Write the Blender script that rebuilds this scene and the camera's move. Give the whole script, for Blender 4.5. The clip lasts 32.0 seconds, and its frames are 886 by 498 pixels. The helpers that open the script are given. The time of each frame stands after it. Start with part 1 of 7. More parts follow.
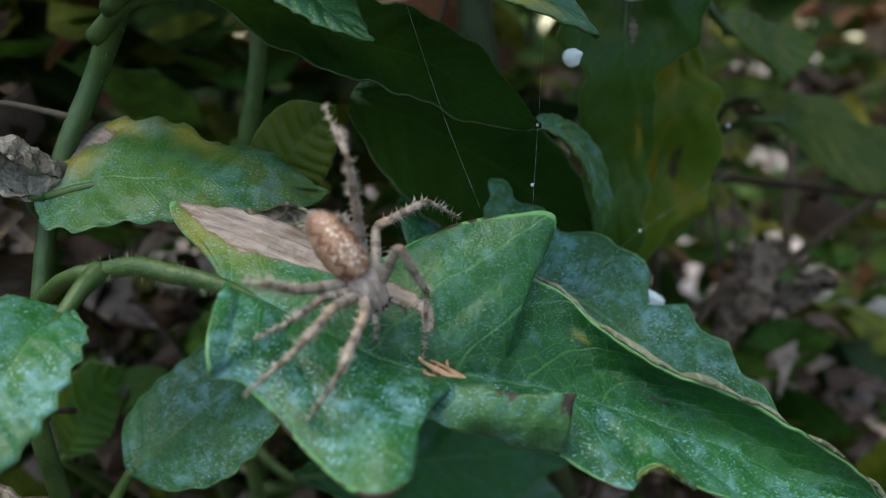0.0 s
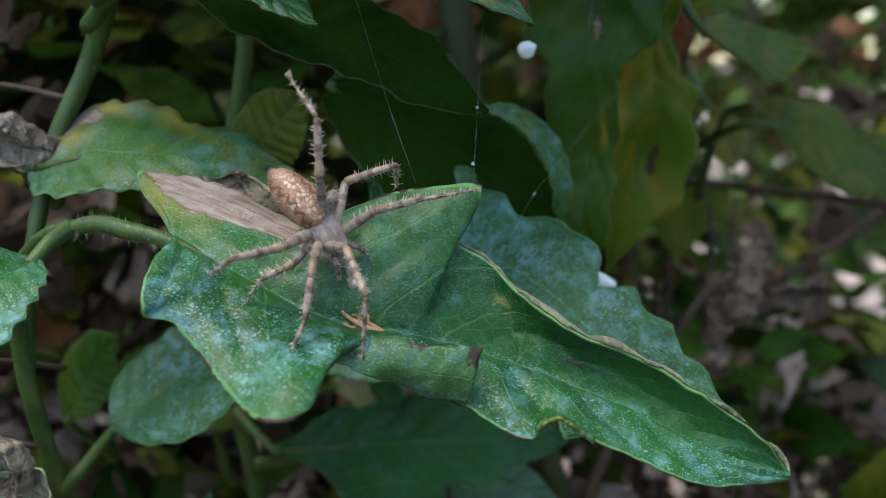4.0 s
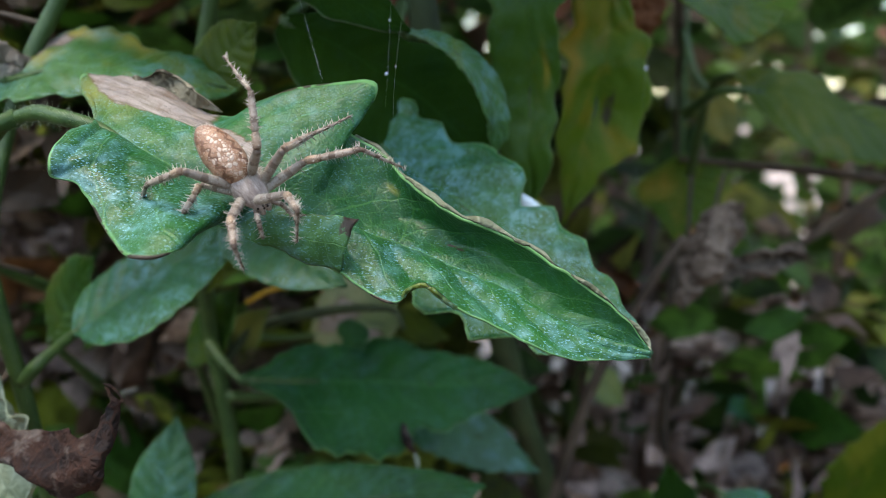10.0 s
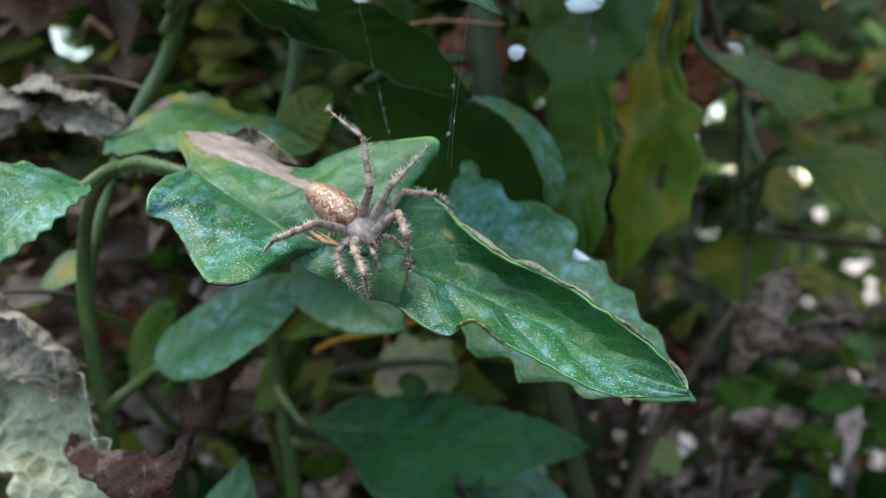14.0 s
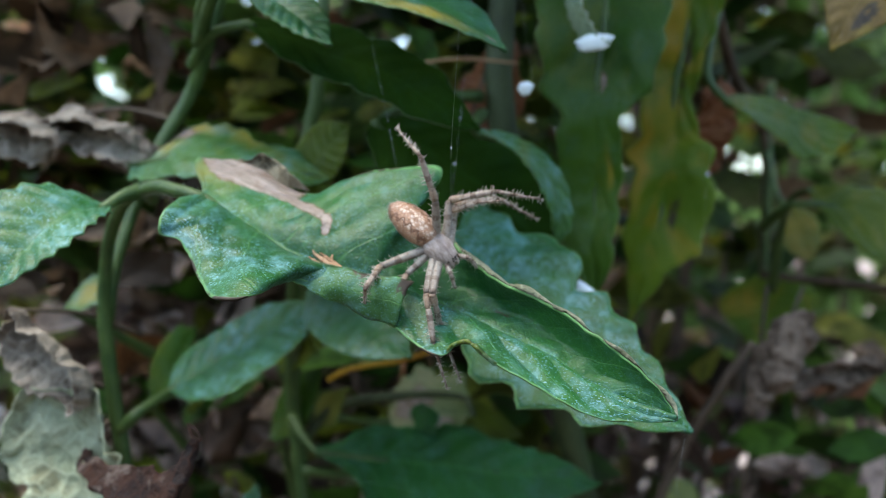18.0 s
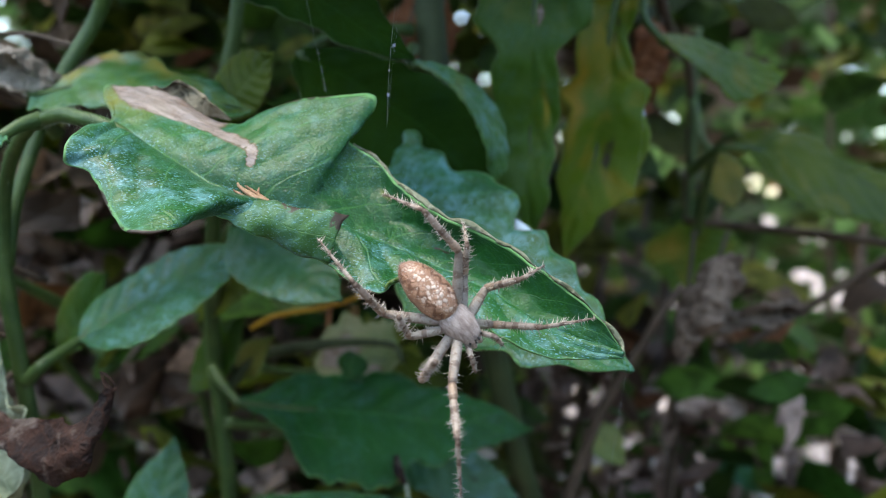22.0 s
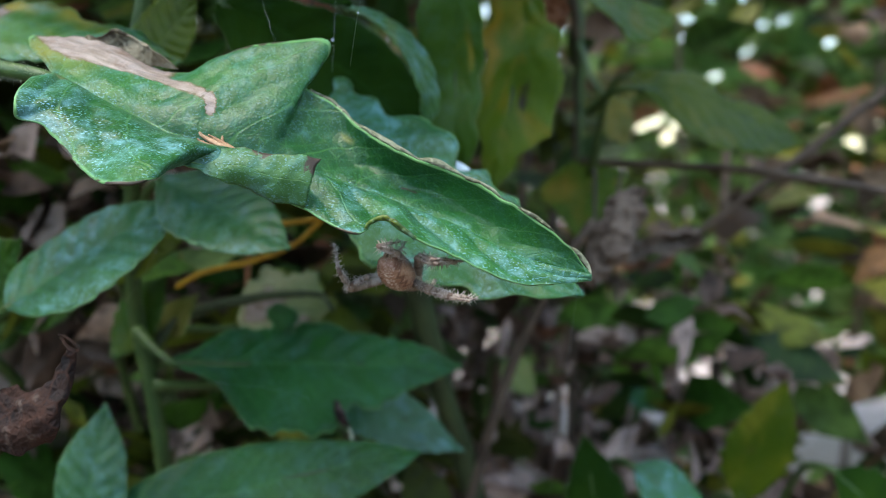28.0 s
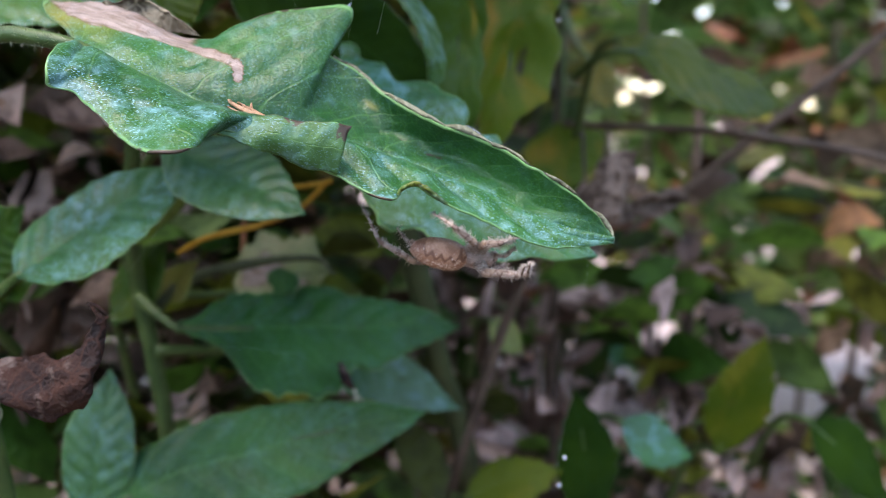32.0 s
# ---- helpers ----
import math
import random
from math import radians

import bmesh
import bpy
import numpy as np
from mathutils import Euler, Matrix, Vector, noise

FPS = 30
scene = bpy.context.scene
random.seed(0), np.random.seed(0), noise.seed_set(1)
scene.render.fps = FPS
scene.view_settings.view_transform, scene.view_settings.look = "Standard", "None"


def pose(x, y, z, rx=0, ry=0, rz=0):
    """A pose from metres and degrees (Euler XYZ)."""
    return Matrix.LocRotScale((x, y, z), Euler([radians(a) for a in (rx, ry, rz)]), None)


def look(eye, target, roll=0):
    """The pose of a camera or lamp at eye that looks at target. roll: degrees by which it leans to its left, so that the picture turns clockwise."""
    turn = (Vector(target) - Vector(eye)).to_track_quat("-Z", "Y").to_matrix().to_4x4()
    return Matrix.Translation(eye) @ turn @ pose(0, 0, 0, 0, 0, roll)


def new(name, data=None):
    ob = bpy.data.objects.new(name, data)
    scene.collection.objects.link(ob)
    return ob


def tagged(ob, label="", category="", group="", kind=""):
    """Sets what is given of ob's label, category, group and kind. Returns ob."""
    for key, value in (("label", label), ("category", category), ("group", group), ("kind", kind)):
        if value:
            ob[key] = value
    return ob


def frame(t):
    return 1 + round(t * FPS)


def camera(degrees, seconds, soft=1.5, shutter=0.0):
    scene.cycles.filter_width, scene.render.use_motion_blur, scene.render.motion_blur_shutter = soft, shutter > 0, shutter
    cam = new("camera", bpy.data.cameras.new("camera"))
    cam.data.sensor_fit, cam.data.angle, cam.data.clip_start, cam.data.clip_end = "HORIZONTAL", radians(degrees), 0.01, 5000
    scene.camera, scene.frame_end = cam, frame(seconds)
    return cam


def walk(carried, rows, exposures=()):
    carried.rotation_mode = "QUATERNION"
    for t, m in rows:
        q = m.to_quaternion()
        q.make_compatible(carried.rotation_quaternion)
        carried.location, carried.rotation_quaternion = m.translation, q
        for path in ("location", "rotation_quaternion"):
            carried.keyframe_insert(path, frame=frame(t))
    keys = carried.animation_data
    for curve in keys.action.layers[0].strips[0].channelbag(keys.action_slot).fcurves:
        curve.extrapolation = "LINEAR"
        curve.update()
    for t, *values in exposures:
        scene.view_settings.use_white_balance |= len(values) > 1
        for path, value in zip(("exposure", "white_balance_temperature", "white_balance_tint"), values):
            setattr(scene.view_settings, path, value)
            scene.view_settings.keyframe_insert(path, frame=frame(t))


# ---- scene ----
cam = camera(55.1, 32.0, 0.8)
METRES, EYE, TILT, LEAN, TURN = 0.15, 0.8, -14.0, 0.0, 0.0
ROWS = [
    (0.0, 0.0, 0.0, 0.0, 0.0, 0.0, -0.0),
    (0.5, 0.0064, -0.0143, -0.0062, 0.56, 0.1, -0.21),
    (1.0, 0.0164, -0.023, -0.0073, 0.84, 0.11, -0.3),
    (1.5, 0.0235, -0.0283, -0.0114, 0.8, 0.2, -0.12),
    (2.0, 0.0522, -0.0286, -0.0173, 0.79, 0.25, -0.04),
    (2.5, 0.076, -0.0289, -0.0243, 1.1, 0.6, -0.23),
    (3.0, 0.0999, -0.0285, -0.0345, 2.24, 0.92, -0.45),
    (3.5, 0.1093, -0.0395, -0.0444, 3.3, 1.26, -0.92),
    (5.5, 0.197, -0.0742, -0.0726, 8.2, 2.38, -3.24),
    (6.0, 0.2096, -0.0635, -0.0865, 9.2, 2.52, -3.46),
    (6.5, 0.2208, -0.0531, -0.0916, 10.14, 2.81, -3.59),
    (7.0, 0.2418, -0.0429, -0.1028, 10.54, 3.74, -3.3),
    (7.5, 0.2736, -0.0442, -0.1095, 10.44, 4.15, -3.41),
    (8.0, 0.2962, -0.0465, -0.1245, 10.26, 4.26, -3.17),
    (8.5, 0.3069, -0.0446, -0.1456, 10.17, 4.08, -3.09),
    (9.0, 0.3087, -0.0525, -0.1563, 9.98, 3.76, -3.09),
    (9.5, 0.3116, -0.0622, -0.1707, 9.68, 3.76, -3.06),
    (10.0, 0.3146, -0.0746, -0.1879, 9.65, 3.88, -3.57),
    (10.5, 0.3126, -0.0864, -0.2013, 10.01, 4.8, -4.13),
    (11.0, 0.3246, -0.1068, -0.2069, 10.59, 5.87, -4.41),
    (11.5, 0.326, -0.1219, -0.2162, 11.19, 6.6, -4.95),
    (12.0, 0.3423, -0.123, -0.2223, 11.95, 7.21, -5.34),
    (12.5, 0.3431, -0.1273, -0.228, 12.77, 7.8, -5.45),
    (13.0, 0.3423, -0.1316, -0.2268, 13.51, 8.25, -5.49),
    (13.5, 0.347, -0.1376, -0.2269, 13.81, 8.62, -5.59),
    (14.0, 0.3472, -0.1338, -0.2334, 14.16, 9.05, -5.7),
    (14.5, 0.3508, -0.1358, -0.2305, 14.47, 9.65, -5.9),
    (16.5, 0.384, -0.1328, -0.2413, 15.71, 11.13, -6.82),
    (17.0, 0.3905, -0.1381, -0.2499, 16.03, 11.36, -7.24),
    (17.5, 0.3977, -0.1444, -0.2556, 16.39, 11.75, -7.21),
    (18.0, 0.3977, -0.1392, -0.2569, 16.66, 11.98, -7.4),
    (18.5, 0.3938, -0.1439, -0.2548, 16.93, 12.37, -7.84),
    (19.0, 0.3993, -0.1423, -0.2559, 17.12, 12.53, -7.98),
    (19.5, 0.4009, -0.1315, -0.2568, 16.72, 12.4, -7.71),
    (20.0, 0.387, -0.1137, -0.2615, 15.55, 12.04, -7.43),
    (20.5, 0.3724, -0.1098, -0.2566, 14.3, 11.39, -7.38),
    (21.0, 0.3796, -0.0999, -0.2695, 12.92, 10.92, -6.66),
    (21.5, 0.3775, -0.0915, -0.2654, 12.05, 10.33, -6.43),
    (22.0, 0.3654, -0.0917, -0.2721, 11.13, 9.72, -6.29),
    (22.5, 0.3554, -0.0889, -0.271, 10.43, 9.35, -6.31),
    (23.0, 0.3518, -0.0834, -0.2704, 9.65, 9.12, -5.97),
    (23.5, 0.336, -0.0822, -0.2703, 8.74, 9.01, -5.57),
    (24.0, 0.3392, -0.081, -0.2745, 7.72, 8.91, -5.09),
    (24.5, 0.3465, -0.0783, -0.2765, 6.95, 8.82, -4.5),
    (25.0, 0.3412, -0.0718, -0.2773, 6.35, 8.58, -4.24),
    (25.5, 0.3365, -0.0867, -0.2823, 5.76, 8.48, -3.87),
    (27.5, 0.281, -0.1277, -0.3144, 2.43, 7.58, -1.66),
    (28.0, 0.2573, -0.1313, -0.3024, 2.02, 7.37, -1.62),
    (28.5, 0.2338, -0.1386, -0.2955, 1.65, 7.01, -1.99),
    (29.0, 0.2207, -0.143, -0.2982, 1.26, 6.64, -1.92),
    (29.5, 0.2122, -0.1561, -0.3062, 0.87, 6.02, -1.79),
    (30.0, 0.2023, -0.1684, -0.3058, 0.31, 5.66, -1.48),
    (30.5, 0.1875, -0.172, -0.3063, -0.08, 5.26, -1.32),
    (31.0, 0.1861, -0.1718, -0.3031, -0.37, 4.99, -1.18),
    (31.5, 0.1796, -0.1679, -0.3016, -0.7, 4.95, -1.01),
    (32.0, 0.184, -0.1541, -0.303, -0.93, 4.82, -0.76),
]
walk(cam, [(t, pose(0, 0, EYE, TILT, LEAN, TURN) @ pose(METRES * x, METRES * y, METRES * z, 90 + pitch, roll, yaw)) for t, x, y, z, yaw, pitch, roll in ROWS], ((0.0, 1.62, 7800, 4), (6.0, 1.90, 7900, 8), (13.0, 2.25, 7700, 5), (19.0, 2.2, 7600, 5), (25.0, 2.32, 7500, 6), (29.0, 2.45, 7600, 5), (31.0, 2.57, 7700, 20), (32.0, 2.57, 7700, 21)))
cam.data.dof.use_dof = True
cam.data.dof.focus_distance = 0.117
cam.data.dof.aperture_fstop = 16.5

# ---- world and light ----
world = bpy.data.worlds.new("sky")
scene.world = world
world.use_nodes = True
wn = world.node_tree.nodes
sky = wn.new("ShaderNodeTexSky")
sky.sky_type, sky.sun_disc = "NISHITA", False
sky.sun_elevation, sky.sun_rotation = radians(71), radians(237)
wn["Background"].inputs["Strength"].default_value = 0.15
world.node_tree.links.new(sky.outputs[0], wn["Background"].inputs["Color"])
sun = new("sun", bpy.data.lights.new("sun", "SUN"))
sun.data.energy, sun.data.angle, sun.data.color = 1.1, radians(40), (0.95, 0.98, 1.0)
sun.matrix_world = look((-0.34, -0.12, 2.0), (0, 0.1, 0.76))


# ---- materials ----
class Mat:
    """A small helper to write node trees."""
    def __init__(self, name):
        self.m = bpy.data.materials.new(name)
        self.m.use_nodes = True
        self.t = self.m.node_tree
        self.b = self.t.nodes["Principled BSDF"]
        self.out = self.t.nodes["Material Output"]

    def put(self, sock, v):
        if isinstance(v, bpy.types.NodeSocket):
            self.t.links.new(v, sock)
        elif isinstance(v, tuple) and len(v) == 3 and sock.type == "RGBA":
            sock.default_value = (*v, 1)
        else:
            sock.default_value = v

    def math(self, op, a, b=0.0, c=0.0, clamp=False):
        n = self.t.nodes.new("ShaderNodeMath")
        n.operation, n.use_clamp = op, clamp
        for s, v in zip(n.inputs, (a, b, c)):
            self.put(s, v)
        return n.outputs[0]

    def step(self, v, lo, hi):
        n = self.t.nodes.new("ShaderNodeMapRange")
        n.interpolation_type = "SMOOTHSTEP"
        self.put(n.inputs[0], v)
        n.inputs[1].default_value, n.inputs[2].default_value = lo, hi
        return n.outputs[0]

    def mix(self, f, a, b, kind="MIX"):
        n = self.t.nodes.new("ShaderNodeMix")
        n.data_type, n.blend_type = "RGBA", kind
        self.put(n.inputs[0], f), self.put(n.inputs[6], a), self.put(n.inputs[7], b)
        return n.outputs[2]

    def coord(self, which="Object"):
        return self.t.nodes.new("ShaderNodeTexCoord").outputs[which]

    def scaled(self, v, s):
        n = self.t.nodes.new("ShaderNodeMapping")
        self.put(n.inputs[0], v)
        n.inputs["Scale"].default_value = s
        return n.outputs[0]

    def noise(self, v, scale, detail=3.0, rough=0.55, warp=0.0):
        n = self.t.nodes.new("ShaderNodeTexNoise")
        self.put(n.inputs["Vector"], v)
        n.inputs["Scale"].default_value, n.inputs["Detail"].default_value = scale, detail
        n.inputs["Roughness"].default_value, n.inputs["Distortion"].default_value = rough, warp
        return n.outputs[0]

    def cells(self, v, scale, feature="DISTANCE_TO_EDGE", out=0):
        n = self.t.nodes.new("ShaderNodeTexVoronoi")
        n.feature = feature
        self.put(n.inputs["Vector"], v)
        n.inputs["Scale"].default_value = scale
        return n.outputs[out]

    def split(self, v):
        n = self.t.nodes.new("ShaderNodeSeparateXYZ")
        self.put(n.inputs[0], v)
        return n.outputs

    def dot(self, v, w):
        n = self.t.nodes.new("ShaderNodeVectorMath")
        n.operation = "DOT_PRODUCT"
        self.put(n.inputs[0], v)
        n.inputs[1].default_value = w
        return n.outputs["Value"]

    def join(self, x, y):
        n = self.t.nodes.new("ShaderNodeCombineXYZ")
        self.put(n.inputs[0], x), self.put(n.inputs[1], y)
        return n.outputs[0]

    def attr(self, name):
        n = self.t.nodes.new("ShaderNodeAttribute")
        n.attribute_name = name
        return n.outputs

    def chance(self, island=False):
        if island:
            return self.t.nodes.new("ShaderNodeNewGeometry").outputs["Random Per Island"]
        return self.t.nodes.new("ShaderNodeObjectInfo").outputs["Random"]

    def bump(self, h, dist, strength=1.0, base=None):
        n = self.t.nodes.new("ShaderNodeBump")
        self.put(n.inputs["Height"], h)
        n.inputs["Distance"].default_value, n.inputs["Strength"].default_value = dist, strength
        if base is not None:
            self.put(n.inputs["Normal"], base)
        return n.outputs[0]

    def done(self, color, rough, normal=None, sheer=0.0, sheer_color=None, spec=0.5):
        self.put(self.b.inputs["Base Color"], color)
        self.put(self.b.inputs["Roughness"], rough)
        self.put(self.b.inputs["Specular IOR Level"], spec)
        if normal is not None:
            self.put(self.b.inputs["Normal"], normal)
        if sheer:
            tr = self.t.nodes.new("ShaderNodeBsdfTranslucent")
            self.put(tr.inputs[0], sheer_color if sheer_color is not None else color)
            mx = self.t.nodes.new("ShaderNodeMixShader")
            mx.inputs[0].default_value = sheer
            self.t.links.new(self.b.outputs[0], mx.inputs[1])
            self.t.links.new(tr.outputs[0], mx.inputs[2])
            self.t.links.new(mx.outputs[0], self.out.inputs[0])
        return self.m


def leaf_material(name, dark, light, dust_glints=0.5, veins=9.0, yellow=(0.30, 0.24, 0.03), dry=(0.25, 0.195, 0.172), vein_color=(0.075, 0.22, 0.05), rough=0.34, sheer=0.22, mottle=0.0, spec=0.42):
    """Leaf skin: veins from the blade's own map, blotches, dusty pale flecks with sky glints put into the colour,
    withered and yellowed areas from the wear map.
    """
    k = Mat(name)
    uv = k.split(k.coord("UV"))
    o = k.coord("Object")
    wob = k.math("MULTIPLY", k.math("SUBTRACT", k.noise(o, 130, 2), 0.5), 0.05)
    v = k.math("ADD", k.math("SUBTRACT", uv[1], 0.5), k.math("MULTIPLY", wob, 0.25))
    a = k.math("MULTIPLY", k.math("ABSOLUTE", v), 2.0)
    mid = k.math("SUBTRACT", 1.0, k.step(a, 0.008, 0.028))
    side = k.math("GREATER_THAN", v, 0.0)
    ph = k.math("ADD", k.math("MULTIPLY", k.math("ADD", uv[0], wob), veins), k.math("MULTIPLY", side, 0.45))
    ph = k.math("SUBTRACT", ph, k.math("MULTIPLY", k.math("POWER", a, 1.3), 1.4))
    d = k.math("ABSOLUTE", k.math("SUBTRACT", k.math("FRACT", ph), 0.5))
    rib = k.math("SUBTRACT", 1.0, k.step(d, 0.008, 0.035))
    vein = k.math("MAXIMUM", mid, k.math("MULTIPLY", rib, 0.7))
    net = k.cells(o, 420)
    net2 = k.cells(o, 1300)
    wear = k.t.nodes.new("ShaderNodeSeparateColor")
    k.put(wear.inputs[0], k.attr("wear")[0])
    big = k.noise(o, 45, 4)
    fine = k.noise(o, 700, 3)
    col = k.mix(k.step(big, 0.32, 0.68), dark, light)
    col = k.mix(k.math("MULTIPLY", fine, 0.35), col, k.mix(0.5, dark, (0.02, 0.05, 0.012)))
    col = k.mix(k.math("MULTIPLY", vein, 0.42), col, vein_color)
    col = k.mix(k.math("MULTIPLY", k.math("SUBTRACT", 1.0, k.step(net, 0.0, 0.06)), 0.22), col, vein_color)
    fy = k.math("MULTIPLY", wear.outputs[2], k.step(k.noise(o, 90, 4), 0.25, 0.6))
    col = k.mix(fy, col, yellow)
    if mottle:
        blot = k.step(k.noise(k.scaled(o, (1.0, 1.0, 0.7)), 85, 5, 0.62, 0.8), 0.50, 0.66)
        col = k.mix(k.math("MULTIPLY", blot, mottle), col, yellow)
        rust = k.step(k.noise(o, 150, 4, 0.6), 0.66, 0.74)
        col = k.mix(k.math("MULTIPLY", rust, mottle), col, (0.13, 0.07, 0.02))
    # pale flecks in drifts, partly glints of sky light put into the colour
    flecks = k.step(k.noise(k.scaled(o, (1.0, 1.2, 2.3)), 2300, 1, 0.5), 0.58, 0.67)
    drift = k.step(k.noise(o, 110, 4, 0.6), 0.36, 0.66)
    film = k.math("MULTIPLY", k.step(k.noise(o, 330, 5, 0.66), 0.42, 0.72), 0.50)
    pw = k.math("MULTIPLY", k.math("MAXIMUM", k.math("MULTIPLY", flecks, k.math("ADD", k.math("MULTIPLY", drift, 0.48), 0.18)), k.math("MULTIPLY", film, drift)), dust_glints)
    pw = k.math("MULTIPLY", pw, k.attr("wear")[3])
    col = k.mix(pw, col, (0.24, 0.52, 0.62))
    edge = k.step(k.math("ADD", a, k.math("MULTIPLY", k.noise(o, 300, 2), 0.02)), 0.975, 0.998)
    col = k.mix(k.math("MULTIPLY", edge, 0.7), col, tuple(min(0.5, 0.06 + 1.5 * c) for c in vein_color))
    # withered skin
    lengthways, across = k.dot(o, (0.926, -0.17, -0.33)), k.dot(o, (0.36, 0.45, 0.81))
    suv = k.join(k.math("MULTIPLY", lengthways, 150.0), k.math("MULTIPLY", across, 1500.0))
    grain = k.noise(suv, 0.8, 4, 0.65, 0.3)
    fibre = k.step(k.noise(suv, 1.7, 3, 0.55, 0.5), 0.57, 0.68)
    dry_col = k.mix(k.step(grain, 0.3, 0.7), (dry[0] * 0.75, dry[1] * 0.70, dry[2] * 0.62), (dry[0] * 1.45, dry[1] * 1.5, dry[2] * 1.5))
    dry_col = k.mix(k.math("MULTIPLY", fibre, 0.58), dry_col, (dry[0] * 0.30, dry[1] * 0.24, dry[2] * 0.2))
    dry_col = k.mix(k.math("MULTIPLY", k.step(k.noise(o, 240, 4, 0.65), 0.54, 0.66), 0.5), dry_col, (0.17, 0.09, 0.05))
    torn = k.math("ADD", wear.outputs[0], k.math("MULTIPLY", k.math("MULTIPLY", k.math("SUBTRACT", k.noise(suv, 1.6, 4, 0.65), 0.5), 1.1), k.math("GREATER_THAN", wear.outputs[0], 0.02)))
    seam = k.math("MULTIPLY", k.step(torn, 0.28, 0.45), k.math("GREATER_THAN", wear.outputs[0], 0.02))
    col = k.mix(k.math("MULTIPLY", seam, 0.8), col, (0.13, 0.06, 0.03))
    col = k.mix(k.step(torn, 0.42, 0.58), col, dry_col)
    rim = k.step(k.math("MULTIPLY", wear.outputs[1], k.step(k.noise(o, 480, 4, 0.6), 0.36, 0.50)), 0.3, 0.7)
    col = k.mix(rim, col, k.mix(fine, (0.012, 0.008, 0.006), (0.085, 0.055, 0.038)))
    h = k.math("SUBTRACT", k.math("MULTIPLY", k.step(net, 0.0, 0.35), 0.30), k.math("MULTIPLY", vein, 0.7))
    h = k.math("ADD", h, k.math("MULTIPLY", k.step(net2, 0.0, 0.3), 0.3))
    nrm = k.bump(h, 0.00012, 0.7)
    nrm = k.bump(k.noise(o, 1900, 2, 0.6), 0.0001, 0.7, k.bump(fine, 0.0001, 0.6, nrm))
    rg = k.math("ADD", rough - 0.06, k.math("MULTIPLY", big, 0.25))
    back = k.mix(0.5, col, (0.13, 0.36, 0.03))
    # the bloom of fine hairs
    k.put(k.b.inputs["Sheen Weight"], 0.03 * dust_glints)
    k.put(k.b.inputs["Sheen Roughness"], 0.45)
    k.put(k.b.inputs["Sheen Tint"], (0.72, 0.92, 1.0))
    return k.done(col, rg, nrm, sheer, back, spec)


def plain_material(name, c1, c2, scale, rough=0.7, bump=0.0003, sheer=0.0, island=False, spec=0.4, c3=None):
    k = Mat(name)
    o = k.coord("Object")
    n = k.noise(o, scale, 5, 0.6)
    f = k.noise(o, scale * 7, 3)
    col = k.mix(k.step(n, 0.3, 0.7), c1, c2)
    if c3 is not None:
        col = k.mix(k.step(k.noise(o, scale * 0.6, 4, 0.7), 0.5, 0.62), col, c3)
    col = k.mix(k.math("MULTIPLY", f, 0.5), col, tuple(x * 0.55 for x in c1))
    if island:
        col = k.mix(k.math("MULTIPLY", k.chance(True), 0.6), col, tuple(x * 0.35 for x in c1))
    return k.done(col, rough, k.bump(k.math("ADD", n, k.math("MULTIPLY", f, 0.5)), bump), sheer, None, spec)


GREEN = leaf_material("leaf_green", (0.003, 0.056, 0.009), (0.015, 0.118, 0.018), 0.95, spec=0.30, sheer=0.13)
GREEN_DEEP = leaf_material("leaf_green_deep", (0.003, 0.052, 0.006), (0.012, 0.105, 0.012), 0.22, spec=0.26)
GREEN_DULL = leaf_material("leaf_green_dull", (0.010, 0.080, 0.018), (0.026, 0.125, 0.026), 0.6, spec=0.5)
# darker copy of the leaf green, with deep shade put into its colour
GREEN_SHADED = leaf_material("leaf_green_shaded", (0.005, 0.020, 0.0015), (0.014, 0.038, 0.003), 0.02, rough=0.8, sheer=0.06, spec=0.03, vein_color=(0.018, 0.060, 0.010))
OLIVE = leaf_material("leaf_olive", (0.040, 0.075, 0.002), (0.095, 0.125, 0.004), 0.03, sheer=0.35, vein_color=(0.10, 0.15, 0.015), mottle=0.22, spec=0.16)
OLIVE_BRIGHT = leaf_material("leaf_olive_bright", (0.060, 0.125, 0.004), (0.125, 0.19, 0.008), 0.04, sheer=0.4, vein_color=(0.14, 0.2, 0.02), mottle=0.55, yellow=(0.30, 0.21, 0.02), spec=0.2)
OLIVE_DARK = leaf_material("leaf_olive_dark", (0.014, 0.070, 0.003), (0.046, 0.115, 0.005), 0.14, sheer=0.4, vein_color=(0.08, 0.15, 0.02), mottle=0.14, spec=0.25)
YELLOWED = leaf_material("leaf_yellowed", (0.12, 0.16, 0.025), (0.24, 0.23, 0.05), 0.05)
ORANGE = leaf_material("leaf_orange_brown", (0.14, 0.085, 0.015), (0.30, 0.17, 0.03), 0.03, mottle=0.5, sheer=0.4, vein_color=(0.3, 0.2, 0.05))
FADED = leaf_material("leaf_faded", (0.17, 0.22, 0.08), (0.38, 0.36, 0.18), 0.1, mottle=0.3, yellow=(0.30, 0.22, 0.10))
GREEN_LIGHT = leaf_material("leaf_green_light", (0.018, 0.095, 0.014), (0.055, 0.150, 0.020), 0.7, mottle=0.2)
UNDERSIDE = leaf_material("leaf_underside", (0.022, 0.105, 0.020), (0.070, 0.19, 0.050), 0.7, rough=0.5)
PALE = leaf_material("leaf_pale_underside", (0.20, 0.28, 0.17), (0.32, 0.40, 0.27), 0.3, vein_color=(0.28, 0.36, 0.2), rough=0.6)
STEM = plain_material("stem_green", (0.024, 0.064, 0.013), (0.066, 0.118, 0.028), 160, 0.5)
